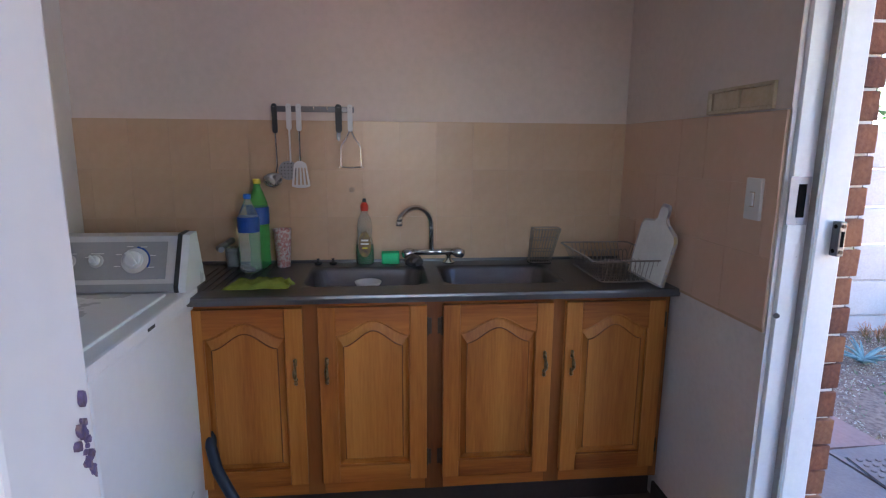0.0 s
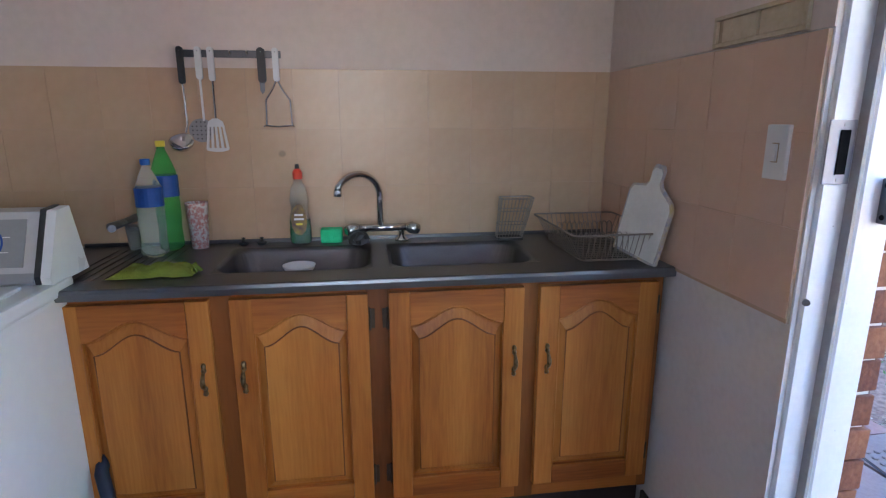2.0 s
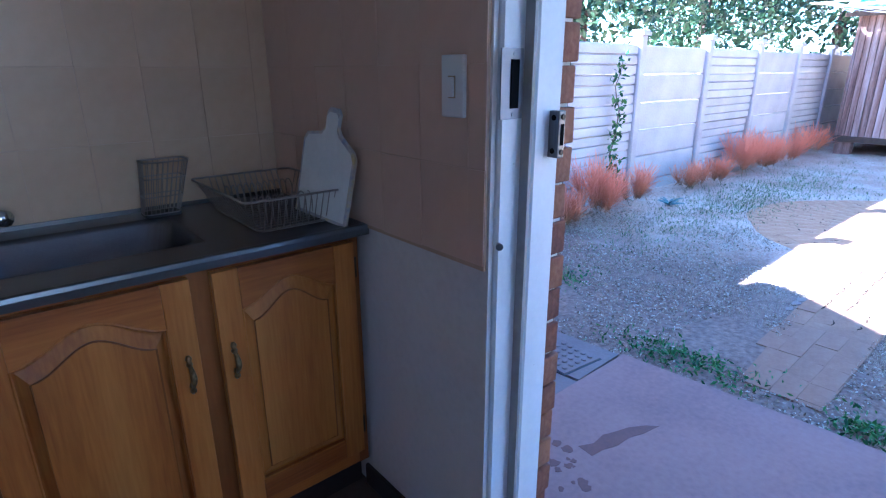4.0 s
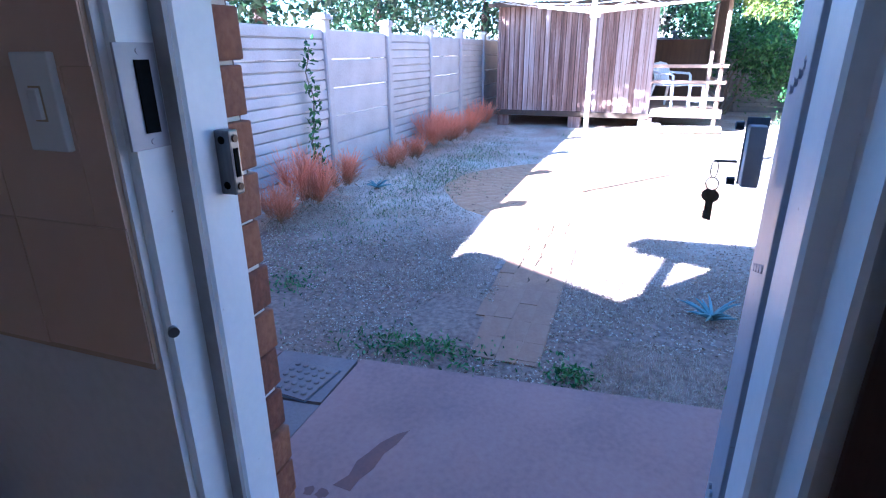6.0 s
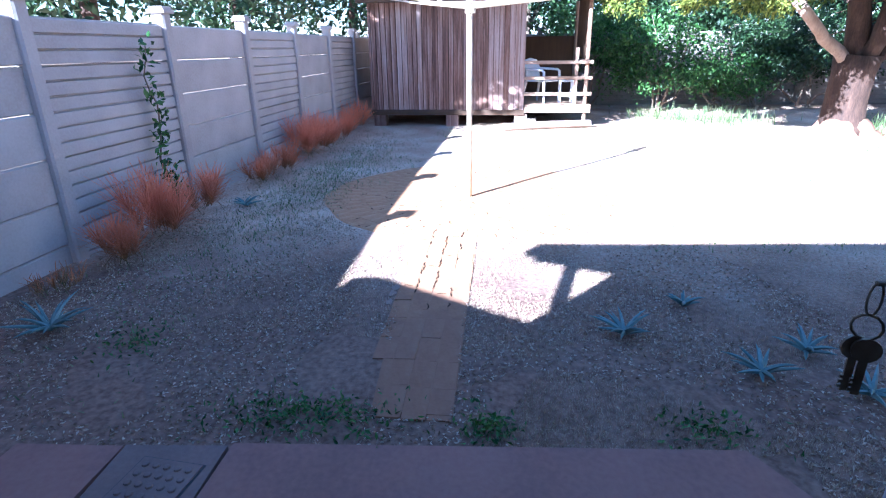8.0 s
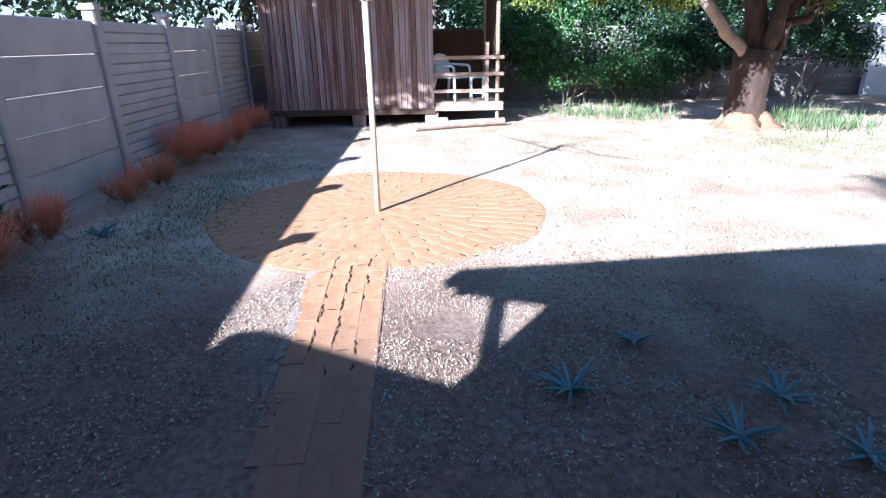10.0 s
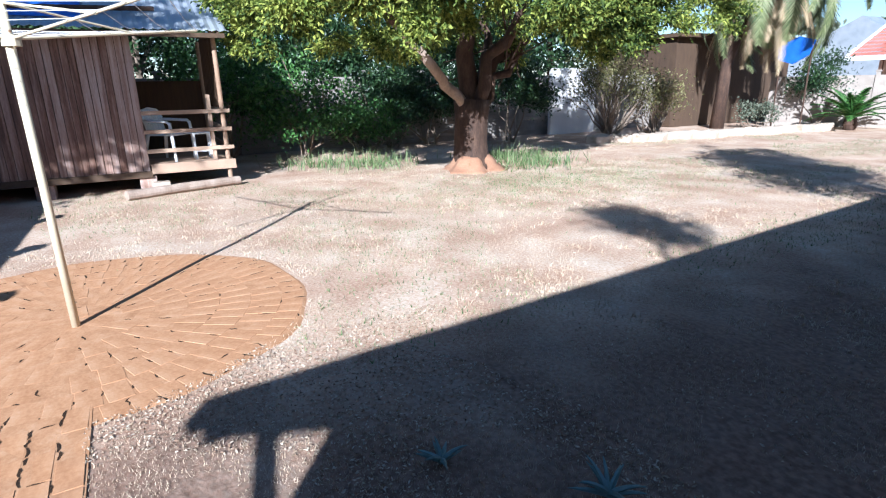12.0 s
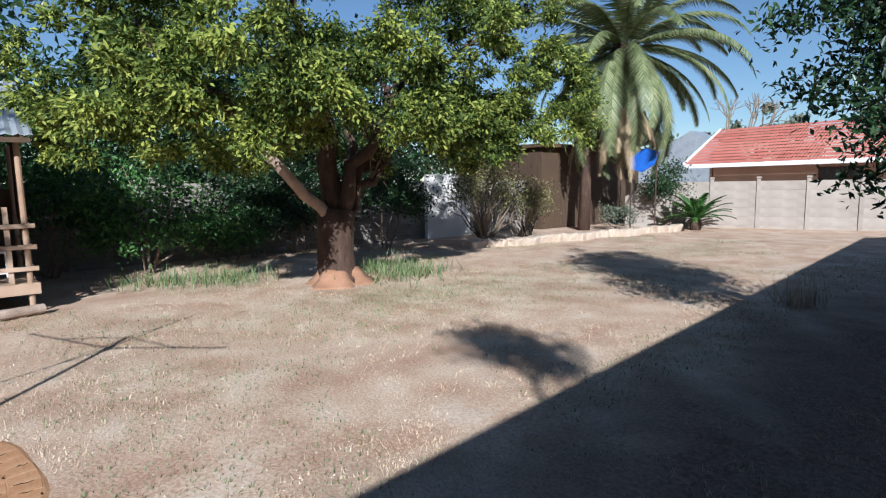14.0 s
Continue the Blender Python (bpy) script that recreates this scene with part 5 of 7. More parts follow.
quads_object("leaf_litter", v, f, M["litter"], label="scattered pale dry leaves on the soil", category="leaves", kind="stuff")
xy = np.concatenate([
    np.c_[7.0 + rng.normal(size=7000) * 1.7, 3.1 + rng.normal(size=7000) * 0.3],
    np.c_[9.6 + rng.normal(size=4200) * 0.7, -4.6 + rng.normal(size=4200) * 2.0], np.c_[8.0 + rng.normal(size=1600) * 0.6, -6.5 + rng.normal(size=1600) * 1.2],
    patchy(scatter(60000, 5, 13, -16, 3), 0.5, 0.08, 31), np.c_[9.0 + rng.normal(size=5000) * 0.9, -5.2 + rng.normal(size=5000) * 2.2], np.c_[8.6 + rng.normal(size=1800) * 0.8, -3.2 + rng.normal(size=1800) * 1.3]])
v, f = blades(xy, gz_many(xy), 0.036, rng, 1.3, 0.0045)
xw = np.concatenate([np.c_[2.86 + rng.normal(size=520) * 0.07, 1.74 + rng.normal(size=520) * 0.2], np.c_[2.86 + rng.normal(size=200) * 0.05, 0.98 + rng.normal(size=200) * 0.06], np.c_[2.95 + rng.normal(size=160) * 0.06, 0.1 + rng.normal(size=160) * 0.1], np.c_[3.4 + rng.normal(size=160) * 0.1, 2.9 + rng.normal(size=160) * 0.1]])
vw, fw = leaf_cloud(np.c_[xw, gz_many(xw) + np.abs(rng.normal(size=len(xw))) * 0.025 + 0.01], 0.032, rng, 0.4, -0.3)
quads_object("weeds", vw, fw, M["ivy"], label="low green weeds along the edge of the concrete", category="weeds", kind="stuff")
quads_object("green_tufts", v, f, M["green_blade"], label="low green weeds and grass tufts", category="grass", kind="stuff")

# ---- paving ----
slab = solo("pavement", pr([(1.33, 1.93), (2.645, 1.945), (2.80, 0.02), (2.60, -0.10), (1.33, -0.9)], "z", -0.08, 0.028), M["slab"], "smooth red-brown concrete apron outside the door", "paving", kind="structure")
g2 = np.random.default_rng(8)
line = [(2.235, 1.520, 0.008), (2.20, 1.535, 0.022), (2.14, 1.565, 0.030), (2.07, 1.580, 0.026), (2.00, 1.590, 0.034), (1.93, 1.605, 0.022), (1.87, 1.615, 0.030)]
edge_a = [(x + g2.normal() * 0.006, y + w + g2.normal() * 0.007) for x, y, w in line]
edge_b = [(x + g2.normal() * 0.006, y - w + g2.normal() * 0.007) for x, y, w in line]
part("stain", pr(edge_a + edge_b[::-1], "z", 0.0275, 0.0292), M["stain"], slab, "dried brown spill")
for k in range(26):
    cx, cy, rr = 1.85 - abs(g2.normal()) * 0.13, 1.62 + g2.normal() * 0.06, g2.uniform(0.005, 0.022)
    o = [(cx + rr * math.cos(a) * g2.uniform(0.6, 1.3), cy + rr * math.sin(a) * g2.uniform(0.6, 1.3)) for a in np.linspace(0, 2 * math.pi, 11)[:-1]]
    part("stain", pr(o, "z", 0.0275, 0.0290 + 0.0004 * g2.uniform()), M["stain"], slab, "dried brown spots")
dr = thing("drain_cover", (2.42, 2.15, 0), "square studded concrete drain cover", "drain cover")
part("surround", pr([(2.28, 1.952), (2.635, 1.965), (2.60, 2.36), (2.235, 2.34)], "z", -0.06, 0.022), M["drain"], dr)
pm = pose(2.40, 2.13, 0.022, 0, 0, -5)
part("plate_gap", bx(-0.136, 0.136, -0.128, 0.128, 0.0005, 0.0025, m=pm), M["dark_plastic"], dr)
part("plate", bx(-0.129, 0.129, -0.121, 0.121, 0.001, 0.008, bevel=0.002, m=pm), M["drain"], dr)
for i in range(5):
    for j in range(5):
        st = lt([(0.014, 0), (0.012, 0.006), (0.008, 0.007)], (-0.092 + i * 0.046, -0.088 + j * 0.044, 0.008), 8)
        bmesh.ops.transform(st, matrix=pm, verts=st.verts)
        part("stud", st, M["drain"], dr)
solo("pavement", pr([(1.34, 1.945), (2.265, 1.95), (2.225, 2.35), (1.34, 2.35)], "z", -0.06, 0.018), M["drain"], "grey concrete strip beside the apron", "paving", kind="structure")
solo("pavement", pr([(1.34, 2.362), (2.60, 2.372), (2.57, 2.80), (1.34, 2.80)], "z", -0.06, 0.016), M["slab"], "reddish concrete strip along the house", "paving", kind="structure")

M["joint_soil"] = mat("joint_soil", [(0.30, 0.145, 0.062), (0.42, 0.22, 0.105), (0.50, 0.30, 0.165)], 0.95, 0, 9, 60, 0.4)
# same painted house shade on the joint fill
house_shade_tint(M["joint_soil"])
M["sand"] = mat("orange_sand", [(0.22, 0.11, 0.06), (0.31, 0.165, 0.095), (0.38, 0.225, 0.135)], 0.95, 0, 3, 40, 0.5)
M["open_joint"] = mat("open_joint", [(0.025, 0.016, 0.011), (0.06, 0.035, 0.02)], 1.0, 0, 20, 60, 0.0, spec=0.1)
path_base = solo("path", pr([(2.92, 1.125), (5.30, 1.16), (5.30, 1.695), (2.92, 1.475)], "z", -0.06, 0.0075), M["joint_soil"], "sunken brick garden path", "path", kind="structure")
PB = {}


def paver(parent, size, m):
    if size not in PB:
        b = bx(-size[0] / 2, size[0] / 2, -size[1] / 2, size[1] / 2, -0.03, 0.02, bevel=0.0018)
        for v in b.verts:
            v.co += Vector(noise.noise_vector(v.co * 17)) * 0.002
        PB[size] = mesh_of("brick", b, M["paver"])
    ob = new("brick", PB[size])
    ob.parent = parent
    ob.matrix_local = m


def sliver(at, length, width, turn):
    """A short open crack along a joint: a bent strip of dark earth."""
    c, sn = math.cos(turn), math.sin(turn)
    pts = []
    for k in range(4):
        u, w = length * (k / 3 - 0.5), rng.normal() * width * 0.5
        pts.append((at[0] + c * u - sn * w, at[1] + sn * u + c * w))
    out = []
    for k, (x, y) in enumerate(pts):
        h = width * (0.25 if k in (0, 3) else rng.uniform(0.4, 0.75))
        out.append([(x - sn * h, y + c * h, at[2]), (x + sn * h, y - c * h, at[2])])
    return out


def slivers_object(parent, strips, label):
    vs, fs = [], []
    for st in strips:
        o = len(vs)
        for p, q in st:
            vs += [p, q]
        fs += [(o + 2 * k, o + 2 * k + 1, o + 2 * k + 3, o + 2 * k + 2) for k in range(3)]
    quads_object("open_joint", np.array(vs), np.array(fs), M["open_joint"], parent, label, kind="stuff")


def row_y(c, x):
    return 1.182 + c * (0.108 + (x - 2.99) * 0.004) + (x - 2.99) * 0.018


cracks = []
for c in range(4):
    for k in range(11):
        x = 2.99 + k * 0.222 + (0.11 if c in (1, 2) and k > 3 else 0.0) + rng.normal() * 0.004
        if x > 5.28 or (c == 3 and x < 3.3):
            continue
        paver(path_base, (0.216, 0.104), pose(x, row_y(c, x), -0.0110 + rng.normal() * 0.0015, rng.normal() * 0.5, rng.normal() * 0.5, 1.2 + c * 0.25 + rng.normal() * 0.8))
        for e in range(3):
            if rng.uniform() < 0.5 and c < 3 and x > 3.7:
                xx = x - 0.07 + e * 0.072
                cracks.append(sliver((xx, row_y(c + 0.5, xx) + rng.normal() * 0.003, 0.0105), rng.uniform(0.05, 0.09), 0.009, 0.02))
        if rng.uniform() < 0.2 and x > 3.7:
            cracks.append(sliver((x + 0.111, row_y(c, x), 0.0105), 0.06, 0.008, 1.6))
slivers_object(path_base, cracks, "dark open joints between the path bricks")
for k in range(11):
    x = 3.95 + k * 0.118 + rng.normal() * 0.03
    rr = rng.uniform(0.035, 0.06)
    o = [(x + rr * 1.2 * math.cos(a) * rng.uniform(0.7, 1.2), row_y(3.72, x) + rr * 0.6 * math.sin(a) * rng.uniform(0.6, 1.2)) for a in np.linspace(0, 2 * math.pi, 10)[:-1]]
    part("mortar_crumb", pr(o, "z", -0.03, 0.004 + rng.uniform(0, 0.005)), M["cracked"], path_base, "crumbled mortar edging")
CX, CY = 6.6, 1.3
ring_base = solo("paved_circle", lt([(0.0, -0.05), (1.46, -0.05), (1.60, -0.035), (1.53, -0.003), (1.49, 0.0052), (0.0, 0.0060)], (CX, CY, 0), 64, lambda a, h: 1 + 0.012 * math.sin(5 * a) + 0.01 * math.sin(11 * a + 1)), M["joint_soil"], "round dusty brick paving under the washing line", "paving", kind="structure")
cracks = []
for r in (0.14, 0.355, 0.57, 0.785, 1.0, 1.215, 1.40):
    n = max(5, round(2 * math.pi * (r - 0.085) / 0.12))
    for k in range(n):
        a = 2 * math.pi * k / n + r
        long = 0.210 if r < 1.3 else 0.150
        paver(ring_base, (long, 0.119), pose(CX + r * math.cos(a), CY + r * math.sin(a), -0.0142 + rng.normal() * 0.0007, rng.normal() * 0.2, rng.normal() * 0.2, math.degrees(a) + rng.normal() * 1.5))
        if rng.uniform() < 0.5:
            b = a + math.pi / n
            q = r + rng.normal() * 0.04
            cracks.append(sliver((CX + q * math.cos(b), CY + q * math.sin(b), 0.0068), rng.uniform(0.03, 0.10), 0.011, b))
        if rng.uniform() < 0.2:
            q = r + long / 2 + 0.003
            cracks.append(sliver((CX + q * math.cos(a), CY + q * math.sin(a), 0.0068), rng.uniform(0.03, 0.07), 0.010, a + math.pi / 2))
slivers_object(ring_base, cracks, "dark open joints between the bricks")

# ---- precast fence ----
def panel_outline(h, ribs):
    if not ribs:
        return [(-0.02, 0), (0.010, 0), (0.024, 0.010), (0.024, h - 0.016), (0.010, h - 0.006), (-0.02, h - 0.006)]
    o = [(-0.02, 0)]
    for k in range(ribs):
        z0, z1 = h * k / ribs, h * (k + 1) / ribs
        if ribs == 2:
            o += [(0.034, z0 + 0.003), (0.030, z1 - 0.045), (-0.004, z1 - 0.036), (-0.004, z1 - 0.001)]
            continue
        o += [(0.030, z0 + 0.003), (0.026, z1 - 0.017), (0.004, z1 - 0.011), (0.004, z1 - 0.001)]
    return o + [(-0.02, h - 0.002)]


def precast_fence(label, n_bays, bay, place, height, panels, material, ribs_of, group):
    """Posts with caps, and panels slotted between them. Local x runs along the fence, local -y faces the yard."""
    fence = thing("fence", place.translation, label, "fence", group)
    base = WHERE[fence.name]
    ph = height / (panels - 0.6)
    pm = {}
    for ribs in (0, 2, 3):
        b = pr([(-v[0], v[1]) for v in panel_outline(ph, ribs)], "x", 0.03, bay - 0.03)
        pm[ribs] = mesh_of("panel", b, material)
    pb = bmesh.new()
    prism(pb, [(-0.06, 0.05), (-0.06, -0.055), (-0.045, -0.07), (0.045, -0.07), (0.06, -0.055), (0.06, 0.05)], "z", -0.2, height + 0.09)
    post_me = mesh_of("post", pb, material)
    cb = bmesh.new()
    box(cb, -0.085, 0.085, -0.095, 0.075, height + 0.09, height + 0.125, bevel=0.006)
    box(cb, -0.07, 0.07, -0.08, 0.06, height + 0.125, height + 0.15, bevel=0.008)
    cap_me = mesh_of("post_cap", cb, material)
    turn = place.to_3x3().to_4x4()
    for k in range(n_bays + 1):
        p = new("post", post_me)
        p.parent = fence
        p.matrix_local = turn @ pose(k * bay, 0, 0)
        WHERE[p.name] = base
        c = new("post_cap", cap_me)
        c.parent = p
    for k in range(n_bays):
        for j in range(panels):
            q = new("panel", pm[ribs_of(k)])
            q.parent = fence
            q.matrix_local = turn @ pose(k * bay + rng.normal() * 0.003, rng.normal() * 0.004, height - (j + 1) * ph, 0, 0, rng.normal() * 0.15)
    return fence


precast_fence("grey precast concrete boundary wall with capped posts", 9, 1.6, pose(1.32, 4.13, 0, 0, 0, 0), 1.68, 6, M["concrete_fence"], lambda k: 3 if k % 2 == 0 else 0, "boundary walls")
precast_fence("dark precast boundary wall behind the tree", 13, 1.6, pose(16.2, 5.0, 0, 0, 0, -90), 1.75, 6, M["concrete_dark"], lambda k: 3, "boundary walls")
far = math.degrees(math.atan2(-1.04, -2.55))
precast_fence("grey-brown precast wall along the far side of the yard", 9, 1.42, pose(14.0, -18.6, -0.02, 0, 0, far + 180) @ pose(-1.42 * 9 + 0.0, 0, 0), 1.62, 6, M["concrete_mid"], lambda k: 2, "boundary walls")

# ---- washing line ----
wl = thing("washing_line", (6.48, 1.31, 0), "cream rotary washing line on a steel pole", "washing line")
part("pole", tb([(6.48, 1.31, -0.02), (6.48, 1.32, 1.98)], 0.025, 14), M["pole"], wl, smooth=True)
part("hub", tb([(6.48, 1.31, 1.74), (6.48, 1.31, 1.80)], 0.05, 12), M["pole"], wl)
ARMS = []
for k in range(4):
    a = radians(35 + 90 * k)
    end = Vector((6.48 + 1.3 * math.cos(a), 1.31 + 1.3 * math.sin(a), 1.92))
    ARMS.append(end)
    part("arm", tb([(6.48, 1.31, 1.78), tuple(end)], 0.009, 8), M["pole"], wl)
    part("stay", tb([(6.48, 1.31, 1.97), (6.48 + 0.8 * math.cos(a), 1.31 + 0.8 * math.sin(a), 1.86)], 0.007, 6), M["pole"], wl)
for s in (1.0, 0.82, 0.64, 0.46):
    for k in range(4):
        p, q = [Vector((6.48, 1.31, 1.79)).lerp(ARMS[(k + d) % 4], s) for d in (0, 1)]
        mid = (p + q) / 2 - Vector((0, 0, 0.02))
        part("line", tb([p, mid, q], 0.0022, 5), M["fascia"], wl)

# ---- timber shed ----
shed = thing("garden_shed", (13.0, 2.1, 0), "weathered timber shed on stilts with a railed porch", "shed")
SY0, SY1, SXF, SXB = 0.66, 3.66, 12.0, 14.3
y = SY0
while y < SY1 - 0.02:
    w = min(0.098 + rng.normal() * 0.006, SY1 - y)
    top_z = 2.30
    off = rng.uniform(0, 0.014)
    part("wall_board", bx(SXF - off, SXF + 0.02, y, y + w - rng.uniform(0.005, 0.011), 0.26 + rng.normal() * 0.018, top_z, bevel=0.003), M["shed_board"], shed)
    y += w
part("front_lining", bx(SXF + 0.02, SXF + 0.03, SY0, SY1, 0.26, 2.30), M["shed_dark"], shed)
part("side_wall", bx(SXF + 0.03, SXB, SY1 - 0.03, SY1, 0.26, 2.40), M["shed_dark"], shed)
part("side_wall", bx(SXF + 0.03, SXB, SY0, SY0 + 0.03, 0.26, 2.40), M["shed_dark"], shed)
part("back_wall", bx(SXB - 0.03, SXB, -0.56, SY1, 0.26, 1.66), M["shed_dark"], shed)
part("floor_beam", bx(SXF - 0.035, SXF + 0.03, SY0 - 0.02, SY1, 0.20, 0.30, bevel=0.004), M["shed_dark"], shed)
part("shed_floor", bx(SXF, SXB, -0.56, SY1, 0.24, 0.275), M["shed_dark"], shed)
for yy in (SY1 - 0.15, 2.05, SY0 + 0.05):
    for xx in (SXF + 0.12, SXB - 0.2):
        part("stilt", bx(xx - 0.11, xx + 0.11, yy - 0.12, yy + 0.12, -0.05, 0.22, bevel=0.01), M["shed_board"], shed)
part("deck_edge", bx(SXF - 0.05, SXF + 0.0, -0.60, SY0 - 0.02, 0.25, 0.40, bevel=0.006), M["rail"], shed)
for k in range(8):
    part("deck_board", bx(SXF + 0.005 + k * 0.28, SXF + 0.275 + k * 0.28, -0.58, SY0 - 0.01, 0.37, 0.40, bevel=0.004), M["rail"], shed)
for xx, yy in ((SXF + 0.03, -0.50), (SXB - 0.05, -0.50)):
    part("porch_post", tb([(xx, yy, -0.05), (xx + 0.01, yy + 0.01, 2.36)], 0.036, 10), M["rail"], shed)
part("short_post", bx(SXF - 0.01, SXF + 0.05, -0.33, -0.27, 0.40, 1.42, bevel=0.006), M["rail"], shed)
for z in (0.60, 0.89, 1.17):
    part("rail", bx(SXF - 0.045, SXF - 0.012, -0.60, SY0, z - 0.034, z + 0.026, bevel=0.005), M["rail"], shed)
    part("side_rail", bx(SXF, SXB, -0.555, -0.52, z - 0.034, z + 0.026, bevel=0.005), M["rail"], shed)
for k in range(9):
    xx = SXF + 0.4 + k * 0.22
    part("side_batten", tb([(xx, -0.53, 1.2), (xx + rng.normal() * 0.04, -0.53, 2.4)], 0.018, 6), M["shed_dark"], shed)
# corrugated roof, rising away from the yard
rf = bmesh.new()
RX0, RX1, RY0, RY1, RZ0, RZ1 = 11.72, 13.9, -0.66, 3.85, 2.34, 3.32
n = 150
rows = []
for xx, zz in ((RX0, RZ0), (RX1, RZ1)):
    rows.append([rf.verts.new((xx, RY0 + (RY1 - RY0) * k / n, zz + 0.011 * math.sin(k * 2 * math.pi / 4))) for k in range(n + 1)])
    rows.append([rf.verts.new((xx, RY0 + (RY1 - RY0) * k / n, zz - 0.004 + 0.011 * math.sin(k * 2 * math.pi / 4))) for k in range(n + 1)])
for k in range(n):
    rf.faces.new((rows[0][k], rows[0][k + 1], rows[2][k + 1], rows[2][k]))
    rf.faces.new((rows[1][k], rows[3][k], rows[3][k + 1], rows[1][k + 1]))
    rf.faces.new((rows[0][k], rows[1][k], rows[1][k + 1], rows[0][k + 1]))
part("tin_roof", rf, M["tin"], shed)
rf2 = bmesh.new()
rows = []
for xx, zz in ((RX1, RZ1), (15.0, 2.9)):
    rows.append([rf2.verts.new((xx, RY0 + (RY1 - RY0) * k / n, zz + 0.011 * math.sin(k * 2 * math.pi / 4))) for k in range(n + 1)])
for k in range(n):
    rf2.faces.new((rows[0][k], rows[0][k + 1], rows[1][k + 1], rows[1][k]))
part("tin_roof_back", rf2, M["tin"], shed)
for xx, zz in ((RX0 + 0.05, RZ0 - 0.05), (12.9, 2.83), (14.5, 3.02)):
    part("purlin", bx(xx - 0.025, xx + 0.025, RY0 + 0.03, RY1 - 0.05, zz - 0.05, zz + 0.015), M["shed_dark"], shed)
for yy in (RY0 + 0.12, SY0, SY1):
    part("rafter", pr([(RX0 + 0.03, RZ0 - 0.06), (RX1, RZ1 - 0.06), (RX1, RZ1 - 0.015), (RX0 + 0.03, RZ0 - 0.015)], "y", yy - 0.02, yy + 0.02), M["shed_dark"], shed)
solo("roof_pole", tb([(12.1, 3.6, 2.56), (12.35, 0.25, 2.68)], 0.035, 8), M["bark"], "rusty pole lying on the shed roof", "pole", base=(12.1, 3.6, 2.56))
solo("blue_sheet", pr([(12.0, 2.482), (12.9, 2.887), (12.9, 2.902), (12.0, 2.497)], "y", 1.2, 3.7), M["tarp"], "blue plastic sheet spread on the shed roof", "tarpaulin")
solo("log", tb([(11.24, 1.02, 0.065), (11.55, 0.25, 0.07), (11.86, -0.60, 0.062)], [0.075, 0.07, 0.065], 12), M["bark_pale"], "weathered log lying before the porch", "log", base=(11.5, 0.2, 0))
st = bmesh.new()
box(st, 11.82, 12.02, 0.42, 0.66, -0.02, 0.13, bevel=0.012)
solo("step_block", st, M["rock"], "broken block beside the porch", "stone", base=(11.9, 0.54, 0))


# plastic chair and stool on the porch
def plastic_chair(c, turn):
    ch = thing("garden_chair", c, "white moulded plastic garden chair", "chair")
    m = Matrix.Translation(c) @ pose(0, 0, 0, 0, 0, turn)
    def P(name, bm):
        bmesh.ops.transform(bm, matrix=m, verts=bm.verts)
        part(name, bm, M["white_plastic"], ch)
    P("seat", bx(-0.24, 0.24, -0.23, 0.22, 0.40, 0.425, bevel=0.010))
    for k in range(7):
        a = -0.2 + k * 0.0667
        P("back_slat", pr([(-0.225, 0.425), (-0.205, 0.425), (-0.285, 0.80 - 0.6 * a * a), (-0.305, 0.80 - 0.6 * a * a)], "y", a - 0.023, a + 0.023))
    P("back_top", tb([(-0.27, -0.25, 0.66), (-0.30, -0.18, 0.79), (-0.315, 0, 0.82), (-0.30, 0.18, 0.79), (-0.27, 0.25, 0.66)], 0.02, 8))
    for s in (-1, 1):
        P("armrest", tb([(-0.27, s * 0.25, 0.64), (-0.05, s * 0.275, 0.63), (0.17, s * 0.27, 0.62), (0.21, s * 0.26, 0.58)], 0.022, 8))
        P("leg", tb([(0.21, s * 0.26, 0.60), (0.23, s * 0.27, 0.3), (0.25, s * 0.28, 0.0)], [0.024, 0.026, 0.02], 8))
        P("leg", tb([(-0.22, s * 0.22, 0.42), (-0.27, s * 0.25, 0.2), (-0.30, s * 0.27, 0.0)], [0.03, 0.026, 0.02], 8))
    return ch


plastic_chair((12.42, 0.30, 0.40), -128)
stool = thing("plastic_stool", (12.38, -0.16, 0.40), "white plastic stool beside the chair", "stool")
part("seat", bx(12.23, 12.53, -0.30, -0.02, 0.80, 0.825, bevel=0.008), M["white_plastic"], stool)
for xx in (12.25, 12.51):
    for yy in (-0.28, -0.04):
        part("leg", bx(xx - 0.018, xx + 0.018, yy - 0.018, yy + 0.018, 0.40, 0.80), M["white_plastic"], stool)
    part("stretcher", bx(xx - 0.012, xx + 0.012, -0.28, -0.04, 0.52, 0.55), M["white_plastic"], stool)
for yy in (-0.28, -0.04):
    part("stretcher", bx(12.25, 12.51, yy - 0.012, yy + 0.012, 0.60, 0.63), M["white_plastic"], stool)


# ---- plants ----
rng = np.random.default_rng(21)


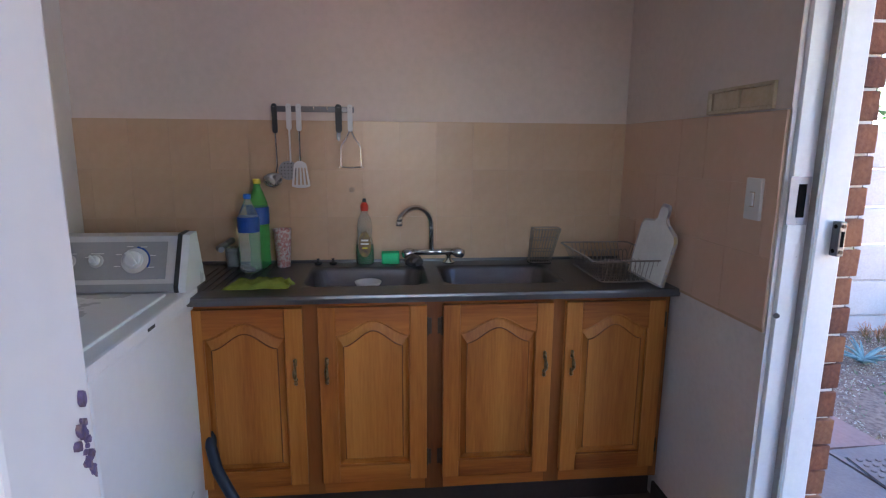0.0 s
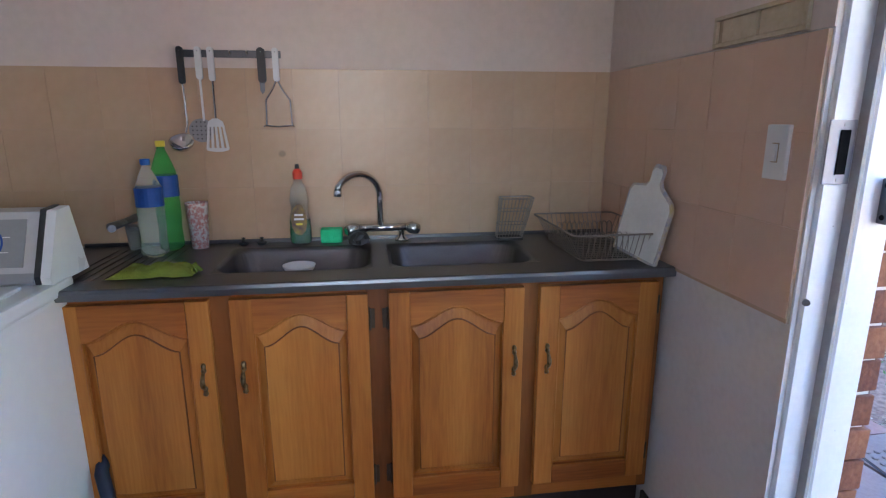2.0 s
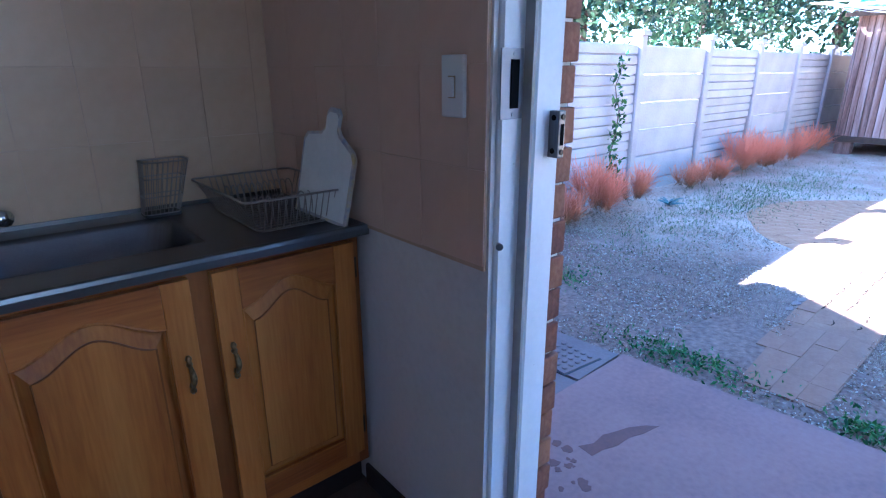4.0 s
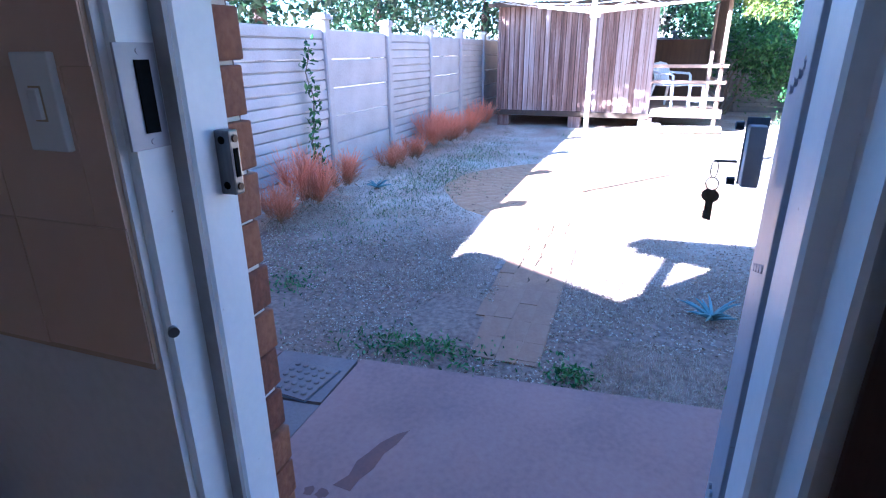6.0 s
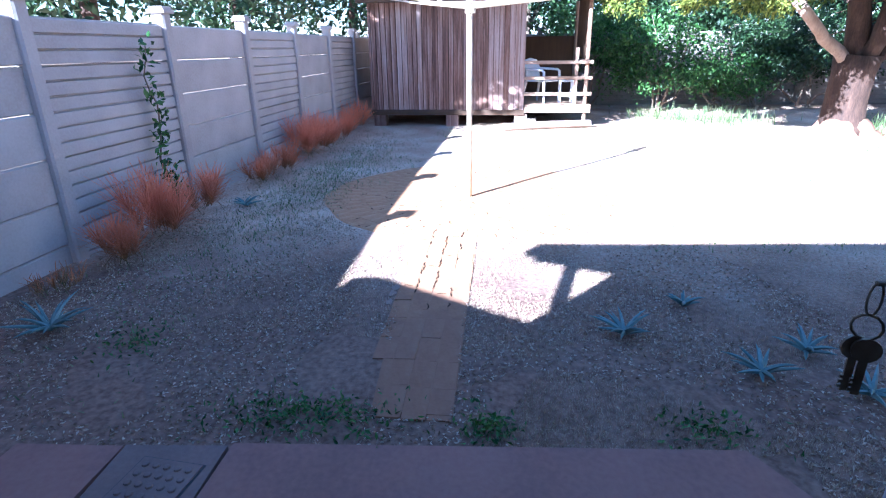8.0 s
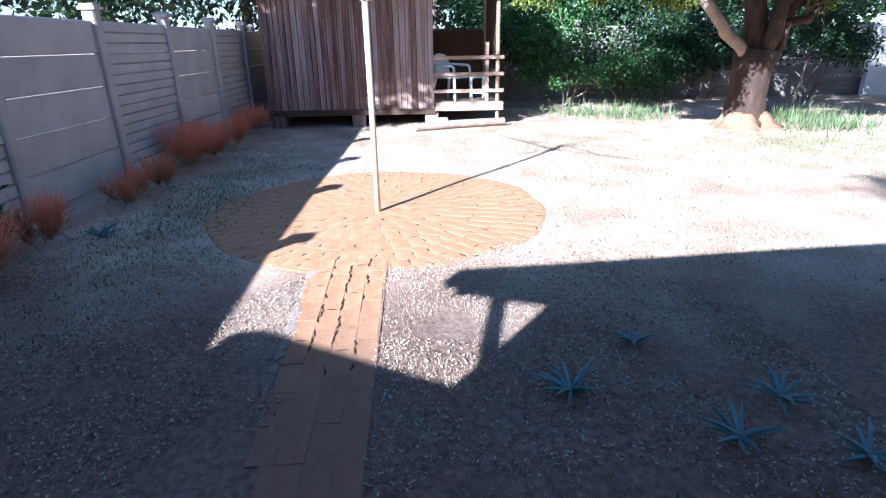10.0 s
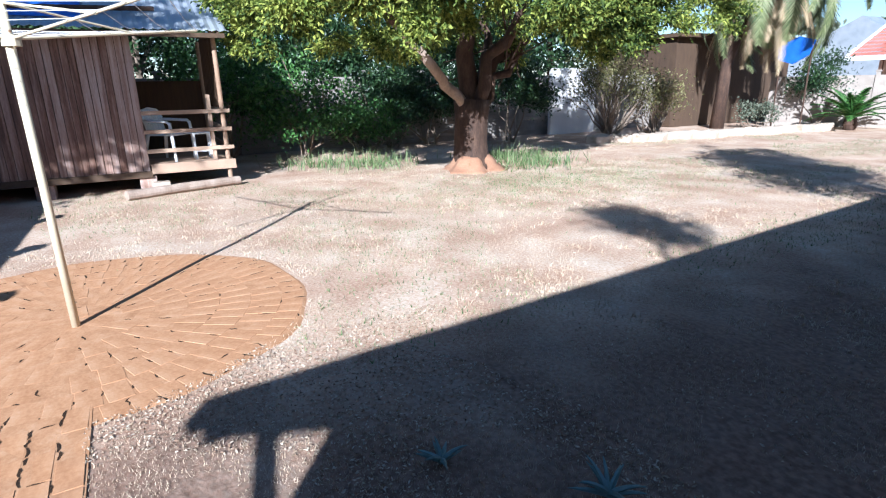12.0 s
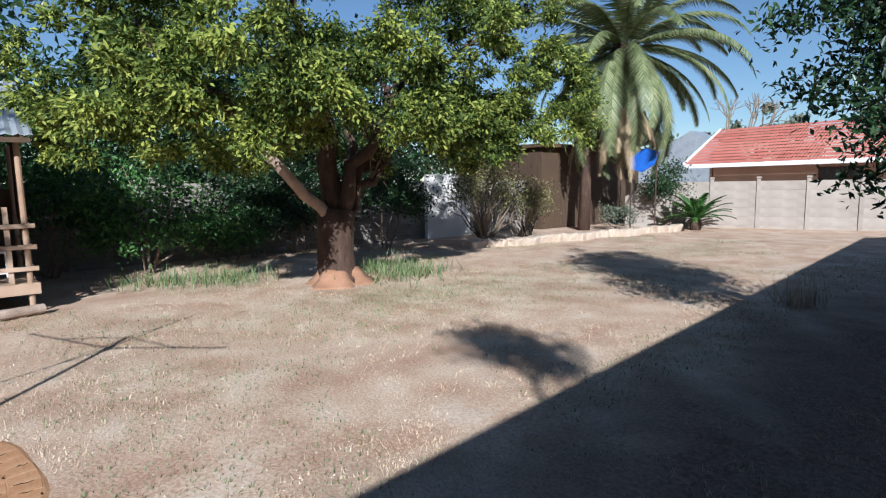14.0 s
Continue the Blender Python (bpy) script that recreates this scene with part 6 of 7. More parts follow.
def firestick(c, r, h, n, label):
    """A pencil bush: many upright thin stems, green below and coral at the tips."""
    vs, fs = [], []
    heads = [(rng.uniform(0, 2 * math.pi), rng.uniform(0.15, 1.0), rng.uniform(0.55, 1.15)) for _ in range(9)]
    for k in range(n):
        a0, q0, hh = heads[rng.integers(0, 9)]
        root = np.array([math.cos(a0) * q0 * r * 0.35, math.sin(a0) * q0 * r * 0.35, 0]) + np.array([rng.normal(), rng.normal(), 0]) * 0.02
        mid = np.array([math.cos(a0) * q0 * r * 0.8, math.sin(a0) * q0 * r * 0.8, h * hh * 0.5])
        d = rng.normal(size=3) * 0.55 + np.array([math.cos(a0) * q0 * 0.5, math.sin(a0) * q0 * 0.5, 1.0])
        d /= np.linalg.norm(d)
        start = root + (mid - root) * rng.uniform(0.3, 1.0)
        tip = start + d * h * rng.uniform(0.25, 0.62)
        kinks = [start, start + (tip - start) * 0.5 + rng.normal(size=3) * 0.012, tip]
        w = 0.0040
        o = len(vs)
        for j, p in enumerate(kinks):
            ww = w * (1 - 0.3 * j)
            for t in range(3):
                b = 2 * math.pi * t / 3 + k
                vs.append(np.array(c) + p + np.array([math.cos(b) * ww, math.sin(b) * ww, 0]))
        for j in range(2):
            for t in range(3):
                fs.append((o + j * 3 + t, o + j * 3 + (t + 1) % 3, o + j * 3 + 3 + (t + 1) % 3, o + j * 3 + 3 + t))
    return quads_object("pencil_bush", np.array(vs), np.array(fs), M["fire"], label=label, category="shrub", base=c)


def fire_material():
    m = bpy.data.materials.new("coral_stems")
    m.use_nodes = True
    n, l = m.node_tree.nodes, m.node_tree.links
    co, sep = n.new("ShaderNodeTexCoord"), n.new("ShaderNodeSeparateXYZ")
    l.new(co.outputs["Object"], sep.inputs[0])
    ns = n.new("ShaderNodeTexNoise")
    ns.inputs["Scale"].default_value = 9
    l.new(co.outputs["Object"], ns.inputs[0])
    ad = n.new("ShaderNodeMath")
    ad.operation = "MULTIPLY_ADD"
    l.new(ns.outputs["Fac"], ad.inputs[0])
    ad.inputs[1].default_value = 0.16
    l.new(sep.outputs["Z"], ad.inputs[2])
    rp = n.new("ShaderNodeValToRGB")
    e = rp.color_ramp.elements
    e[0].position, e[0].color = 0.10, (0.10, 0.11, 0.035, 1)
    e[1].position, e[1].color = 0.42, (0.80, 0.27, 0.14, 1)
    x = e.new(0.24)
    x.color = (0.55, 0.20, 0.09, 1)
    l.new(ad.outputs[0], rp.inputs[0])
    l.new(rp.outputs[0], n["Principled BSDF"].inputs["Base Color"])
    n["Principled BSDF"].inputs["Roughness"].default_value = 0.6
    return m


M["fire"] = fire_material()
for x, yy, r, h, n in ((4.45, 3.72, 0.30, 0.38, 420), (4.98, 3.75, 0.36, 0.62, 760), (5.75, 3.80, 0.30, 0.46, 420), (7.0, 3.72, 0.30, 0.38, 380), (7.55, 3.75, 0.32, 0.42, 420),
                       (8.6, 3.74, 0.42, 0.62, 760), (9.2, 3.72, 0.40, 0.60, 700), (10.0, 3.78, 0.40, 0.55, 600), (11.4, 3.85, 0.36, 0.60, 460), (3.9, 3.75, 0.2, 0.2, 120)):
    firestick((x, yy, 0.0), r, h, n, "coral-tipped pencil bush against the boundary wall")


def aloe(c, n, length, seed, label):
    g = np.random.default_rng(seed)
    al = thing("aloe", c, label, "succulent", "young aloes")
    for k in range(n):
        a = 2 * math.pi * k / n * 2.4 + g.normal() * 0.2
        up = g.uniform(0.25, 1.15)
        ln = length * g.uniform(0.7, 1.15)
        pts, rad = [], []
        for j in range(5):
            u = j / 4
            el = up - 0.7 * u * (1 - up * 0.5)
            rr = ln * (u - 0.12 * u * u)
            pts.append((c[0] + math.cos(a) * rr * math.cos(el * 0.8), c[1] + math.sin(a) * rr * math.cos(el * 0.8), c[2] + 0.01 + rr * math.sin(up) * (1 - 0.4 * u)))
            rad.append(0.013 * (1 - u) ** 0.7 + 0.001)
        b = tb(pts, rad, 5)
        part("leaf", b, M["aloe"], al)
    return al


for k, (x, yy, n, ln) in enumerate(((3.70, 0.29, 13, 0.20), (4.08, -0.12, 10, 0.14), (3.38, -0.27, 11, 0.19), (3.60, -0.57, 12, 0.18), (3.25, -0.67, 10, 0.17), (3.45, 3.42, 16, 0.28), (6.0, 3.50, 12, 0.18))):
    aloe((x, yy, 0.0), n, ln, 50 + k, "small blue-green aloe in bare soil")

# climber on the fence
vine = thing("climbing_plant", (5.66, 4.0, 0), "thin leafy climber trained up the boundary wall", "climber")
vp = [(5.60 + 0.05 * math.sin(k * 1.1), 4.0 + 0.012 * math.sin(k * 2.1), 0.05 + k * 0.12) for k in range(13)]
part("stem", tb(vp, [0.012 - 0.0006 * k for k in range(13)], 6), M["twig"], vine)
pts = np.array([vp[i] for i in rng.integers(1, 13, 190)]) + rng.normal(size=(190, 3)) * np.array([0.06, 0.025, 0.06]) - np.array([0, 0.02, 0])
v, f = leaf_cloud(pts, 0.075, rng, 0.5)
quads_object("leaves", v, f, M["ivy"], vine, "dark green leaves")


def limb(p0, p1, r0, r1, bend, n=7):
    p0, p1 = Vector(p0), Vector(p1)
    pts, rad = [], []
    for k in range(n):
        u = k / (n - 1)
        w = Vector(noise.noise_vector(p0 * 3 + Vector((u * 4, 0, 0)))) * bend * math.sin(math.pi * u)
        pts.append(p0.lerp(p1, u) + w)
        rad.append(r0 + (r1 - r0) * u)
    return pts, rad


def crown_points(centre, radii, n_clumps, per, spread, shell=0.55, lower=-1.0):
    c = []
    while len(c) < n_clumps:
        d = rng.normal(size=3)
        d /= np.linalg.norm(d)
        if d[2] < lower:
            continue
        q = rng.uniform(shell, 1.0) * (1 + 0.22 * noise.noise(Vector(d * 2.3)))
        c.append(np.array(centre) + d * np.array(radii) * q)
    return clumps(c, per, spread, rng)


# the large tree
TX, TY = 11.07, -4.62
tree = thing("tree", (TX, TY, 0), "broad evergreen tree with a forked reddish trunk", "tree")
tk = bmesh.new()
tube(tk, [(TX, TY, -0.05), (TX + 0.02, TY, 0.12), (TX + 0.0, TY + 0.02, 0.5), (TX + 0.02, TY, 0.95), (TX, TY - 0.02, 1.25)], [0.42, 0.33, 0.29, 0.30, 0.33], 18)
for v in tk.verts:
    v.co += Vector(noise.noise_vector(v.co * 3.5)) * 0.05
part("trunk", tk, M["bark"], tree, smooth=True)
BOUGHS = [((TX - 0.0, TY + 0.02, 0.98), (TX - 0.55, TY + 1.75, 2.45), 0.10, 0.07), ((TX, TY, 1.1), (TX + 0.2, TY + 0.3, 3.6), 0.20, 0.07), ((TX, TY - 0.1, 1.1), (TX + 0.1, TY - 1.3, 3.2), 0.17, 0.06),
         ((TX - 0.1, TY - 0.05, 1.15), (TX - 0.9, TY - 0.5, 3.2), 0.14, 0.05), ((TX + 0.1, TY - 0.15, 1.1), (TX + 1.2, TY - 1.1, 3.0), 0.14, 0.05), ((TX - 0.05, TY - 0.15, 1.05), (TX - 0.3, TY - 1.0, 2.3), 0.10, 0.05),
         ((TX - 0.55, TY + 1.75, 2.45), (TX - 1.0, TY + 3.0, 3.4), 0.10, 0.04), ((TX + 0.2, TY + 0.3, 3.6), (TX - 0.6, TY + 1.2, 5.6), 0.07, 0.03), ((TX + 0.1, TY - 1.3, 3.2), (TX - 0.5, TY - 3.0, 4.4), 0.06, 0.03)]
for a, b, r0, r1 in BOUGHS:
    pts, rad = limb(a, b, r0, r1, 0.35)
    part("limb", tb(pts, rad, 10), M["bark_pale"] if r0 == 0.10 and r1 == 0.07 else M["bark"], tree, smooth=True)
tw = bmesh.new()
for k in range(60):
    s = BOUGHS[rng.integers(1, 9)]
    p = Vector(s[0]).lerp(Vector(s[1]), rng.uniform(0.5, 1))
    q = p + Vector(rng.normal(size=3)) * 0.5 + Vector((0, 0, 0.35))
    pts, rad = limb(p, q, 0.02, 0.006, 0.15, 4)
    tube(tw, pts, rad, 5)
tagged(part("twig_tangle", tw, M["bark"], tree), kind="stuff")
P = [crown_points((TX - 0.5, TY + 0.2, 4.4), (3.0, 4.0, 2.7), 330, 260, 0.115, 0.35)]
for c, r, k in (((-2.1, 1.3, 2.55), (0.8, 1.0, 0.5), 34), ((-2.7, 2.5, 2.75), (0.9, 1.3, 0.6), 40), ((-0.7, 2.9, 3.1), (1.5, 1.4, 1.25), 80), ((-1.2, -2.3, 3.5), (1.5, 2.0, 1.3), 70),
                ((-2.0, 0.1, 3.0), (0.9, 1.7, 0.95), 44), ((-1.6, 2.2, 2.7), (0.9, 1.4, 0.7), 40), ((0.6, 3.5, 2.9), (1.2, 0.9, 1.0), 34), ((-1.6, -1.5, 2.6), (0.8, 1.3, 0.6), 32),
                ((-1.9, -2.6, 2.75), (0.8, 1.0, 0.55), 26), ((-0.2, -3.2, 2.8), (1.0, 0.9, 0.7), 26),
                ((-1.0, -4.6, 3.4), (1.2, 1.3, 1.0), 56), ((-0.5, -4.2, 5.0), (1.4, 1.5, 1.3), 56)):
    P.append(crown_points((TX + c[0], TY + c[1], c[2] - 0.14), r, k, 280, 0.105, 0.4))
pts, mids = np.concatenate([p for p, c in P]), np.concatenate([c for p, c in P])
keep = np.array([m[1] < TY + 4.1 + 0.6 * noise.noise(Vector(m * 1.7)) and noise.noise(Vector(m * 1.1 + 5.0)) > -0.12 for m in mids])
pts, mids = pts[keep], mids[keep]
out = pts - np.array([TX, TY, 3.0])
out /= np.linalg.norm(out, axis=1, keepdims=True)
tuft = pts - mids
tuft /= np.linalg.norm(tuft, axis=1, keepdims=True) + 1e-6
v, f = leaf_cloud(pts, 0.086, rng, 0.42, 0.45, out * 0.35 + tuft * 1.1)
quads_object("crown", v, f, M["leaf"], tree, "yellow-green pointed leaves")
mound = lt([(0.28, 0.26), (0.35, 0.20), (0.42, 0.09), (0.52, 0.02), (0.64, -0.04)], (TX, TY, 0), 28, lambda a, h: 1 + 0.16 * math.sin(3 * a + 1) + 0.09 * math.sin(7 * a) + 0.05 * math.sin(13 * a))
solo("earth_mound", mound, M["sand"], "mound of orange earth at the foot of the tree", "mound", kind="structure", smooth=True, base=(TX, TY, 0))

# the dark tree at the edge of the house shade
dt = thing("tree", (3.15, -5.9, 0), "dark glossy-leaved tree overhanging the lawn", "tree")
part("trunk", tb([(3.1, -6.1, -0.05), (3.12, -6.0, 1.2), (3.2, -5.9, 2.4), (3.5, -5.6, 3.4)], [0.13, 0.11, 0.09, 0.05], 12), M["bark"], dt, smooth=True)
for q in ((4.0, -5.2, 2.9), (4.5, -5.8, 3.4), (3.6, -4.9, 3.6), (3.0, -5.5, 4.0)):
    pts_, rad = limb((3.2, -5.9, 2.2), q, 0.05, 0.012, 0.2, 5)
    part("limb", tb(pts_, rad, 7), M["bark"], dt)
p1, c1 = crown_points((3.45, -5.76, 2.78), (1.3, 1.1, 1.55), 220, 105, 0.14, 0.25)
v, f = leaf_cloud(p1, 0.085, rng, 0.42, 0.5)
quads_object("crown", v, f, M["leaf_dark"], dt, "dark glossy leaves")

# palm
PX, PY = 14.1, -16.0
QX, QY = PX - 0.75, PY - 1.1   # the leaning head
palm = thing("palm_tree", (PX, PY, 0), "date palm with arching fronds and a skirt of dead ones", "palm")
part("trunk", tb([(PX, PY, -0.05), (PX - 0.05, PY - 0.05, 2.0), (PX - 0.35, PY - 0.5, 4.4), (QX, QY, 6.1)], [0.22, 0.17, 0.20, 0.42], 14), M["bark"], palm, smooth=True)


def frond(c, az, el, length, droop, dense, wid, fall):
    """One arching frond: a midrib and two ranks of leaflets."""
    vs, fs = [], []
    p = np.array(c, dtype=float)
    e = el
    spine = [p.copy()]
    nseg = 14
    for k in range(nseg):
        p = p + np.array([math.cos(az) * math.cos(e), math.sin(az) * math.cos(e), math.sin(e)]) * length / nseg
        e -= droop / nseg * (0.5 + k / nseg)
        spine.append(p.copy())
    spine = np.array(spine)
    side0 = np.array([-math.sin(az), math.cos(az), 0])
    for k in range(dense):
        u = 0.12 + 0.88 * k / dense
        i = min(int(u * nseg), nseg - 1)
        q = spine[i] + (spine[i + 1] - spine[i]) * (u * nseg - i)
        t = spine[i + 1] - spine[i]
        t /= np.linalg.norm(t)
        ll = wid * math.sin(math.pi * (0.12 + 0.86 * u)) ** 0.6
        for s in (-1, 1):
            d = side0 * s * 0.75 + t * 0.65 + np.array([0, 0, -fall - rng.uniform(0, 0.25)])
            d /= np.linalg.norm(d)
            o = len(vs)
            w = t * 0.036
            vs += [q - w, q + w, q + d * ll]
            fs.append((o, o + 1, o + 2))
    rib = len(vs)
    for i, q in enumerate(spine):
        w = side0 * 0.03 * (1 - i / len(spine))
        vs += [q - w, q + w, q + np.array([0, 0, -0.03])]
    for i in range(nseg):
        o = rib + i * 3
        for a, b in ((0, 1), (1, 2), (2, 0)):
            fs.append((o + a, o + b, o + 3 + b))
            fs.append((o + a, o + 3 + b, o + 3 + a))
    return np.array(vs), np.array(fs)


for k in range(64):
    az = 2 * math.pi * k * 0.381966 + rng.normal() * 0.1
    el = 1.2 - 2.1 * (k / 63)
    v, f = frond((QX, QY, 6.1), az, el, 4.5 * rng.uniform(0.85, 1.1), 1.75 + 0.3 * rng.normal(), 84, 0.66, 0.35)
    quads_object("frond", v, f, M["frond"], palm)
for k in range(80):
    az = 2 * math.pi * k * 0.381966
    v, f = frond((QX + 0.15, QY + 0.2, 5.7 - 1.1 * k / 80), az, -0.55 - 0.5 * rng.uniform(), 3.1 * rng.uniform(0.7, 1.1), 0.9, 34, 0.45, 0.6)
    quads_object("dead_frond", v, f, M["frond_dry" if k > 30 else "frond"], palm, "dry brown hanging frond")
cyc = thing("cycad", (11.3, -18.4, 0.1), "low green cycad with stiff fronds", "cycad")
part("trunk", lt([(0.16, 0), (0.2, 0.15), (0.15, 0.35), (0.05, 0.4)], (11.3, -18.4, 0.0), 12), M["bark"], cyc)
for k in range(30):
    v, f = frond((11.3, -18.4, 0.35), 2 * math.pi * k * 0.382, 1.2 - 1.0 * k / 30, 1.25, 0.9, 30, 0.2, 0.0)
    quads_object("frond", v, f, M["ivy"], cyc)


# hedges, shrubs and the woods behind
def shrub(name, c, radii, n_cl, per, spread, size, mat_name, label, twigs=0, category="shrub", lower=-0.3, kind=""):
    s = thing(name, (c[0], c[1], 0), label, category, kind=kind)
    p, _ = crown_points(c, radii, n_cl, per, spread, 0.35, lower)
    p = p[p[:, 2] > 0.02]
    v, f = leaf_cloud(p, size, rng, 0.45, 0.3)
    quads_object("leaves", v, f, M[mat_name], s)
    b = bmesh.new()
    for k in range(max(twigs, 5)):
        d = rng.normal(size=3)
        d /= np.linalg.norm(d)
        tip = np.array(c) + d * np.array(radii) * 0.9
        tip[2] = max(abs(d[2]) * radii[2] * 1.1 + c[2] * 0.6, 0.3)
        pts_, rad = limb((c[0] + rng.normal() * 0.1, c[1] + rng.normal() * 0.1, -0.02), tuple(tip), 0.03, 0.006, 0.3, 6)
        tube(b, pts_, rad, 5)
    tagged(part("branch_tangle", b, M["twig"], s), kind="stuff")
    return s


shrub("ivy_bank", (14.9, -2.5, 0.9), (0.7, 1.3, 1.5), 60, 80, 0.18, 0.11, "ivy", "dense green creeper climbing beside the shed")
shrub("ivy_bank", (15.4, -1.0, 1.3), (0.7, 1.3, 1.8), 60, 70, 0.2, 0.11, "ivy", "dense green creeper climbing beside the shed")
shrub("ivy_bank", (15.3, -4.2, 0.5), (0.7, 1.1, 0.8), 40, 70, 0.16, 0.10, "ivy", "low green creeper under the tree")
# dark leaf masses added in place of the shade on the back wall
shrub("hedge_shrub", (15.5, -6.2, 1.0), (0.6, 1.6, 1.2), 60, 110, 0.2, 0.10, "leaf_dark", "dark shrub added to darken the back wall")
shrub("hedge_shrub", (15.4, -4.9, 1.1), (0.6, 1.2, 1.2), 50, 100, 0.2, 0.10, "leaf_dark", "dark shrub added to darken the back wall")
shrub("hedge_shrub", (14.6, -8.2, 1.2), (0.8, 1.1, 1.2), 60, 110, 0.2, 0.10, "leaf_dark", "dark shrub behind the tree")
for yy, hh in ((1.2, 2.6), (-1.4, 2.5), (-4.0, 2.3), (-6.6, 2.5), (-9.2, 2.4)):
    shrub("tall_hedge", (17.7, yy, hh), (0.8, 1.7, 1.5), 70, 90, 0.24, 0.15, "leaf_dark", "tall dark hedge rising behind the boundary wall", category="hedge", lower=-0.8)
shrub("wispy_shrub", (13.6, -10.6, 1.35), (1.0, 1.5, 1.3), 80, 75, 0.25, 0.075, "leaf_olive", "wispy olive-green shrub with bare twigs", 40)
shrub("wispy_shrub", (13.4, -12.2, 1.0), (0.8, 1.0, 0.9), 44, 75, 0.22, 0.075, "leaf_olive", "wispy olive-green shrub with bare twigs", 24)
shrub("bushy_shrub", (12.5, -18.6, 1.3), (0.8, 0.9, 1.3), 50, 60, 0.2, 0.10, "leaf_dark", "upright dark green shrub beside the cycad")
shrub("low_shrub", (13.2, -16.6, 0.4), (0.6, 0.9, 0.5), 24, 50, 0.14, 0.09, "leaf_grey", "low mixed shrub in the raised bed")
for x, yy, n in ((10.9, -5.9, 420), (12.6, -3.3, 320), (13.2, -2.4, 260), (12.0, -6.1, 320)):
    xy = np.c_[x + rng.normal(size=n) * 0.35, yy + rng.normal(size=n) * 0.45]
    v, f = blades(xy, np.zeros(n), 0.29, rng, 0.9, 0.009)
    quads_object("grass_clump", v, f, M["green_blade"], label="tall strappy grass growing near the tree", category="grass", kind="stuff", base=(x, yy, 0))
xy = np.c_[5.2 + rng.normal(size=120) * 0.14, -8.0 + rng.normal(size=120) * 0.2]
v, f = blades(xy, np.zeros(120), 0.4, rng, 0.6, 0.010)
quads_object("grass_clump", v, f, M["straw"], label="pale strappy tuft at the shade's edge", category="grass", kind="stuff", base=(5.2, -8.0, 0))

# raised stone edging
for k in range(26):
    u = k / 25
    x, yy = 13.0 - 1.3 * u + 0.15 * math.sin(k), -9.6 - 8.2 * u
    b = bx(-0.2, 0.2, -0.17, 0.17, -0.1, 0.16, bevel=0.05)
    for v in b.verts:
        v.co += Vector(noise.noise_vector(v.co * 4 + Vector((k, 0, 0)))) * 0.05
    s = solo("edging_stone", b, M["rock"], "pale rough stone edging a raised bed", "stone", "bed edging stones")
    s.matrix_world = pose(x, yy, 0.03, 0, 0, 99 + rng.normal() * 6)

# neighbour's house and far trees
nb = thing("neighbour_house", (22, -34, 0), "low house with a red tiled roof beyond the wall", "house")
part("wall", bx(12.0, 21.2, -44, -35.6, 0, 2.5), M["far_wall"], nb)
part("window", bx(13.5, 15.5, -35.59, -35.55, 1.2, 2.3), M["dark_plastic"], nb)
part("fascia", bx(11.0, 22.0, -33.45, -33.35, 2.42, 2.65), M["fascia"], nb)
course = 12
for i in range(course):
    tl = bmesh.new()
    y0, y1 = -33.4 - i * 0.42, -33.4 - (i + 1) * 0.42
    z0, z1 = 2.62 + i * 0.20, 2.62 + (i + 1) * 0.20
    xr = 22.0
    nseg = 70
    top, bot = [], []
    for k in range(nseg * 2 + 1):
        x = 10.0 + (xr - 10.0) * k / (nseg * 2)
        w = 0.03 * (k % 2)
        bot.append(tl.verts.new((x, y0, z0 + 0.03 + w)))
        top.append(tl.verts.new((x, y1 - 0.03, z1 - 0.005 + w)))
    for k in range(nseg * 2):
        tl.faces.new((bot[k], bot[k + 1], top[k + 1], top[k]))
    part("tile_course", tl, M["roof_tile"], nb)
part("gable_wall", pr([(-35.55, 0), (-35.55, 3.3), (-38.4, 4.85), (-43.0, 2.5), (-43.0, 0)], "x", 21.25, 21.4), M["far_wall"], nb)
part("barge_board", pr([(-33.3, 2.50), (-38.45, 4.95), (-38.45, 5.12), (-33.3, 2.72)], "x", 22.0, 22.09), M["fascia"], nb, "white barge board")
nb.location.x -= 3.0
grey = thing("far_roof", (27, -45, 0), "grey roof of a house further off", "house")
part("gable", pr([(20.9, 0), (29.4, 0), (29.4, 3.2), (24.4, 5.8), (20.9, 3.6)], "y", -48.0, -45.5), M["tin"], grey)
solo("wall_white", bx(15.9, 16.05, -12.3, -10.5, -0.05, 1.95, bevel=0.01), M["plaster_low"], "white-painted wall seen behind the shrubs", "wall", kind="structure")
# dark timber colour here stands in for the palm's shade on the walls
ob_ = thing("dark_outbuilding", (15.8, -17.0, 0), "shaded brown outbuilding behind the palm", "building")
part("wall", bx(15.4, 19.0, -21.8, -15.3, 0, 2.9), M["shed_dark"], ob_)
part("roof", bx(15.1, 19.2, -22.0, -15.1, 2.9, 3.02), M["shed_dark"], ob_)
bt = thing("blue_tarpaulin", (12.6, -17.3, 0), "bright blue tarpaulin draped on poles under the palm", "tarpaulin")
part("sheet", pr([(12.1, 2.62), (12.6, 2.75), (13.2, 2.5), (13.15, 2.1), (12.7, 1.95), (12.25, 2.2)], "y", -17.32, -17.29), M["tarp"], bt)
for x in (12.2, 13.1):
    part("pole", tb([(x, -17.33, -0.02), (x, -17.33, 2.6)], 0.025, 8), M["bark"], bt)


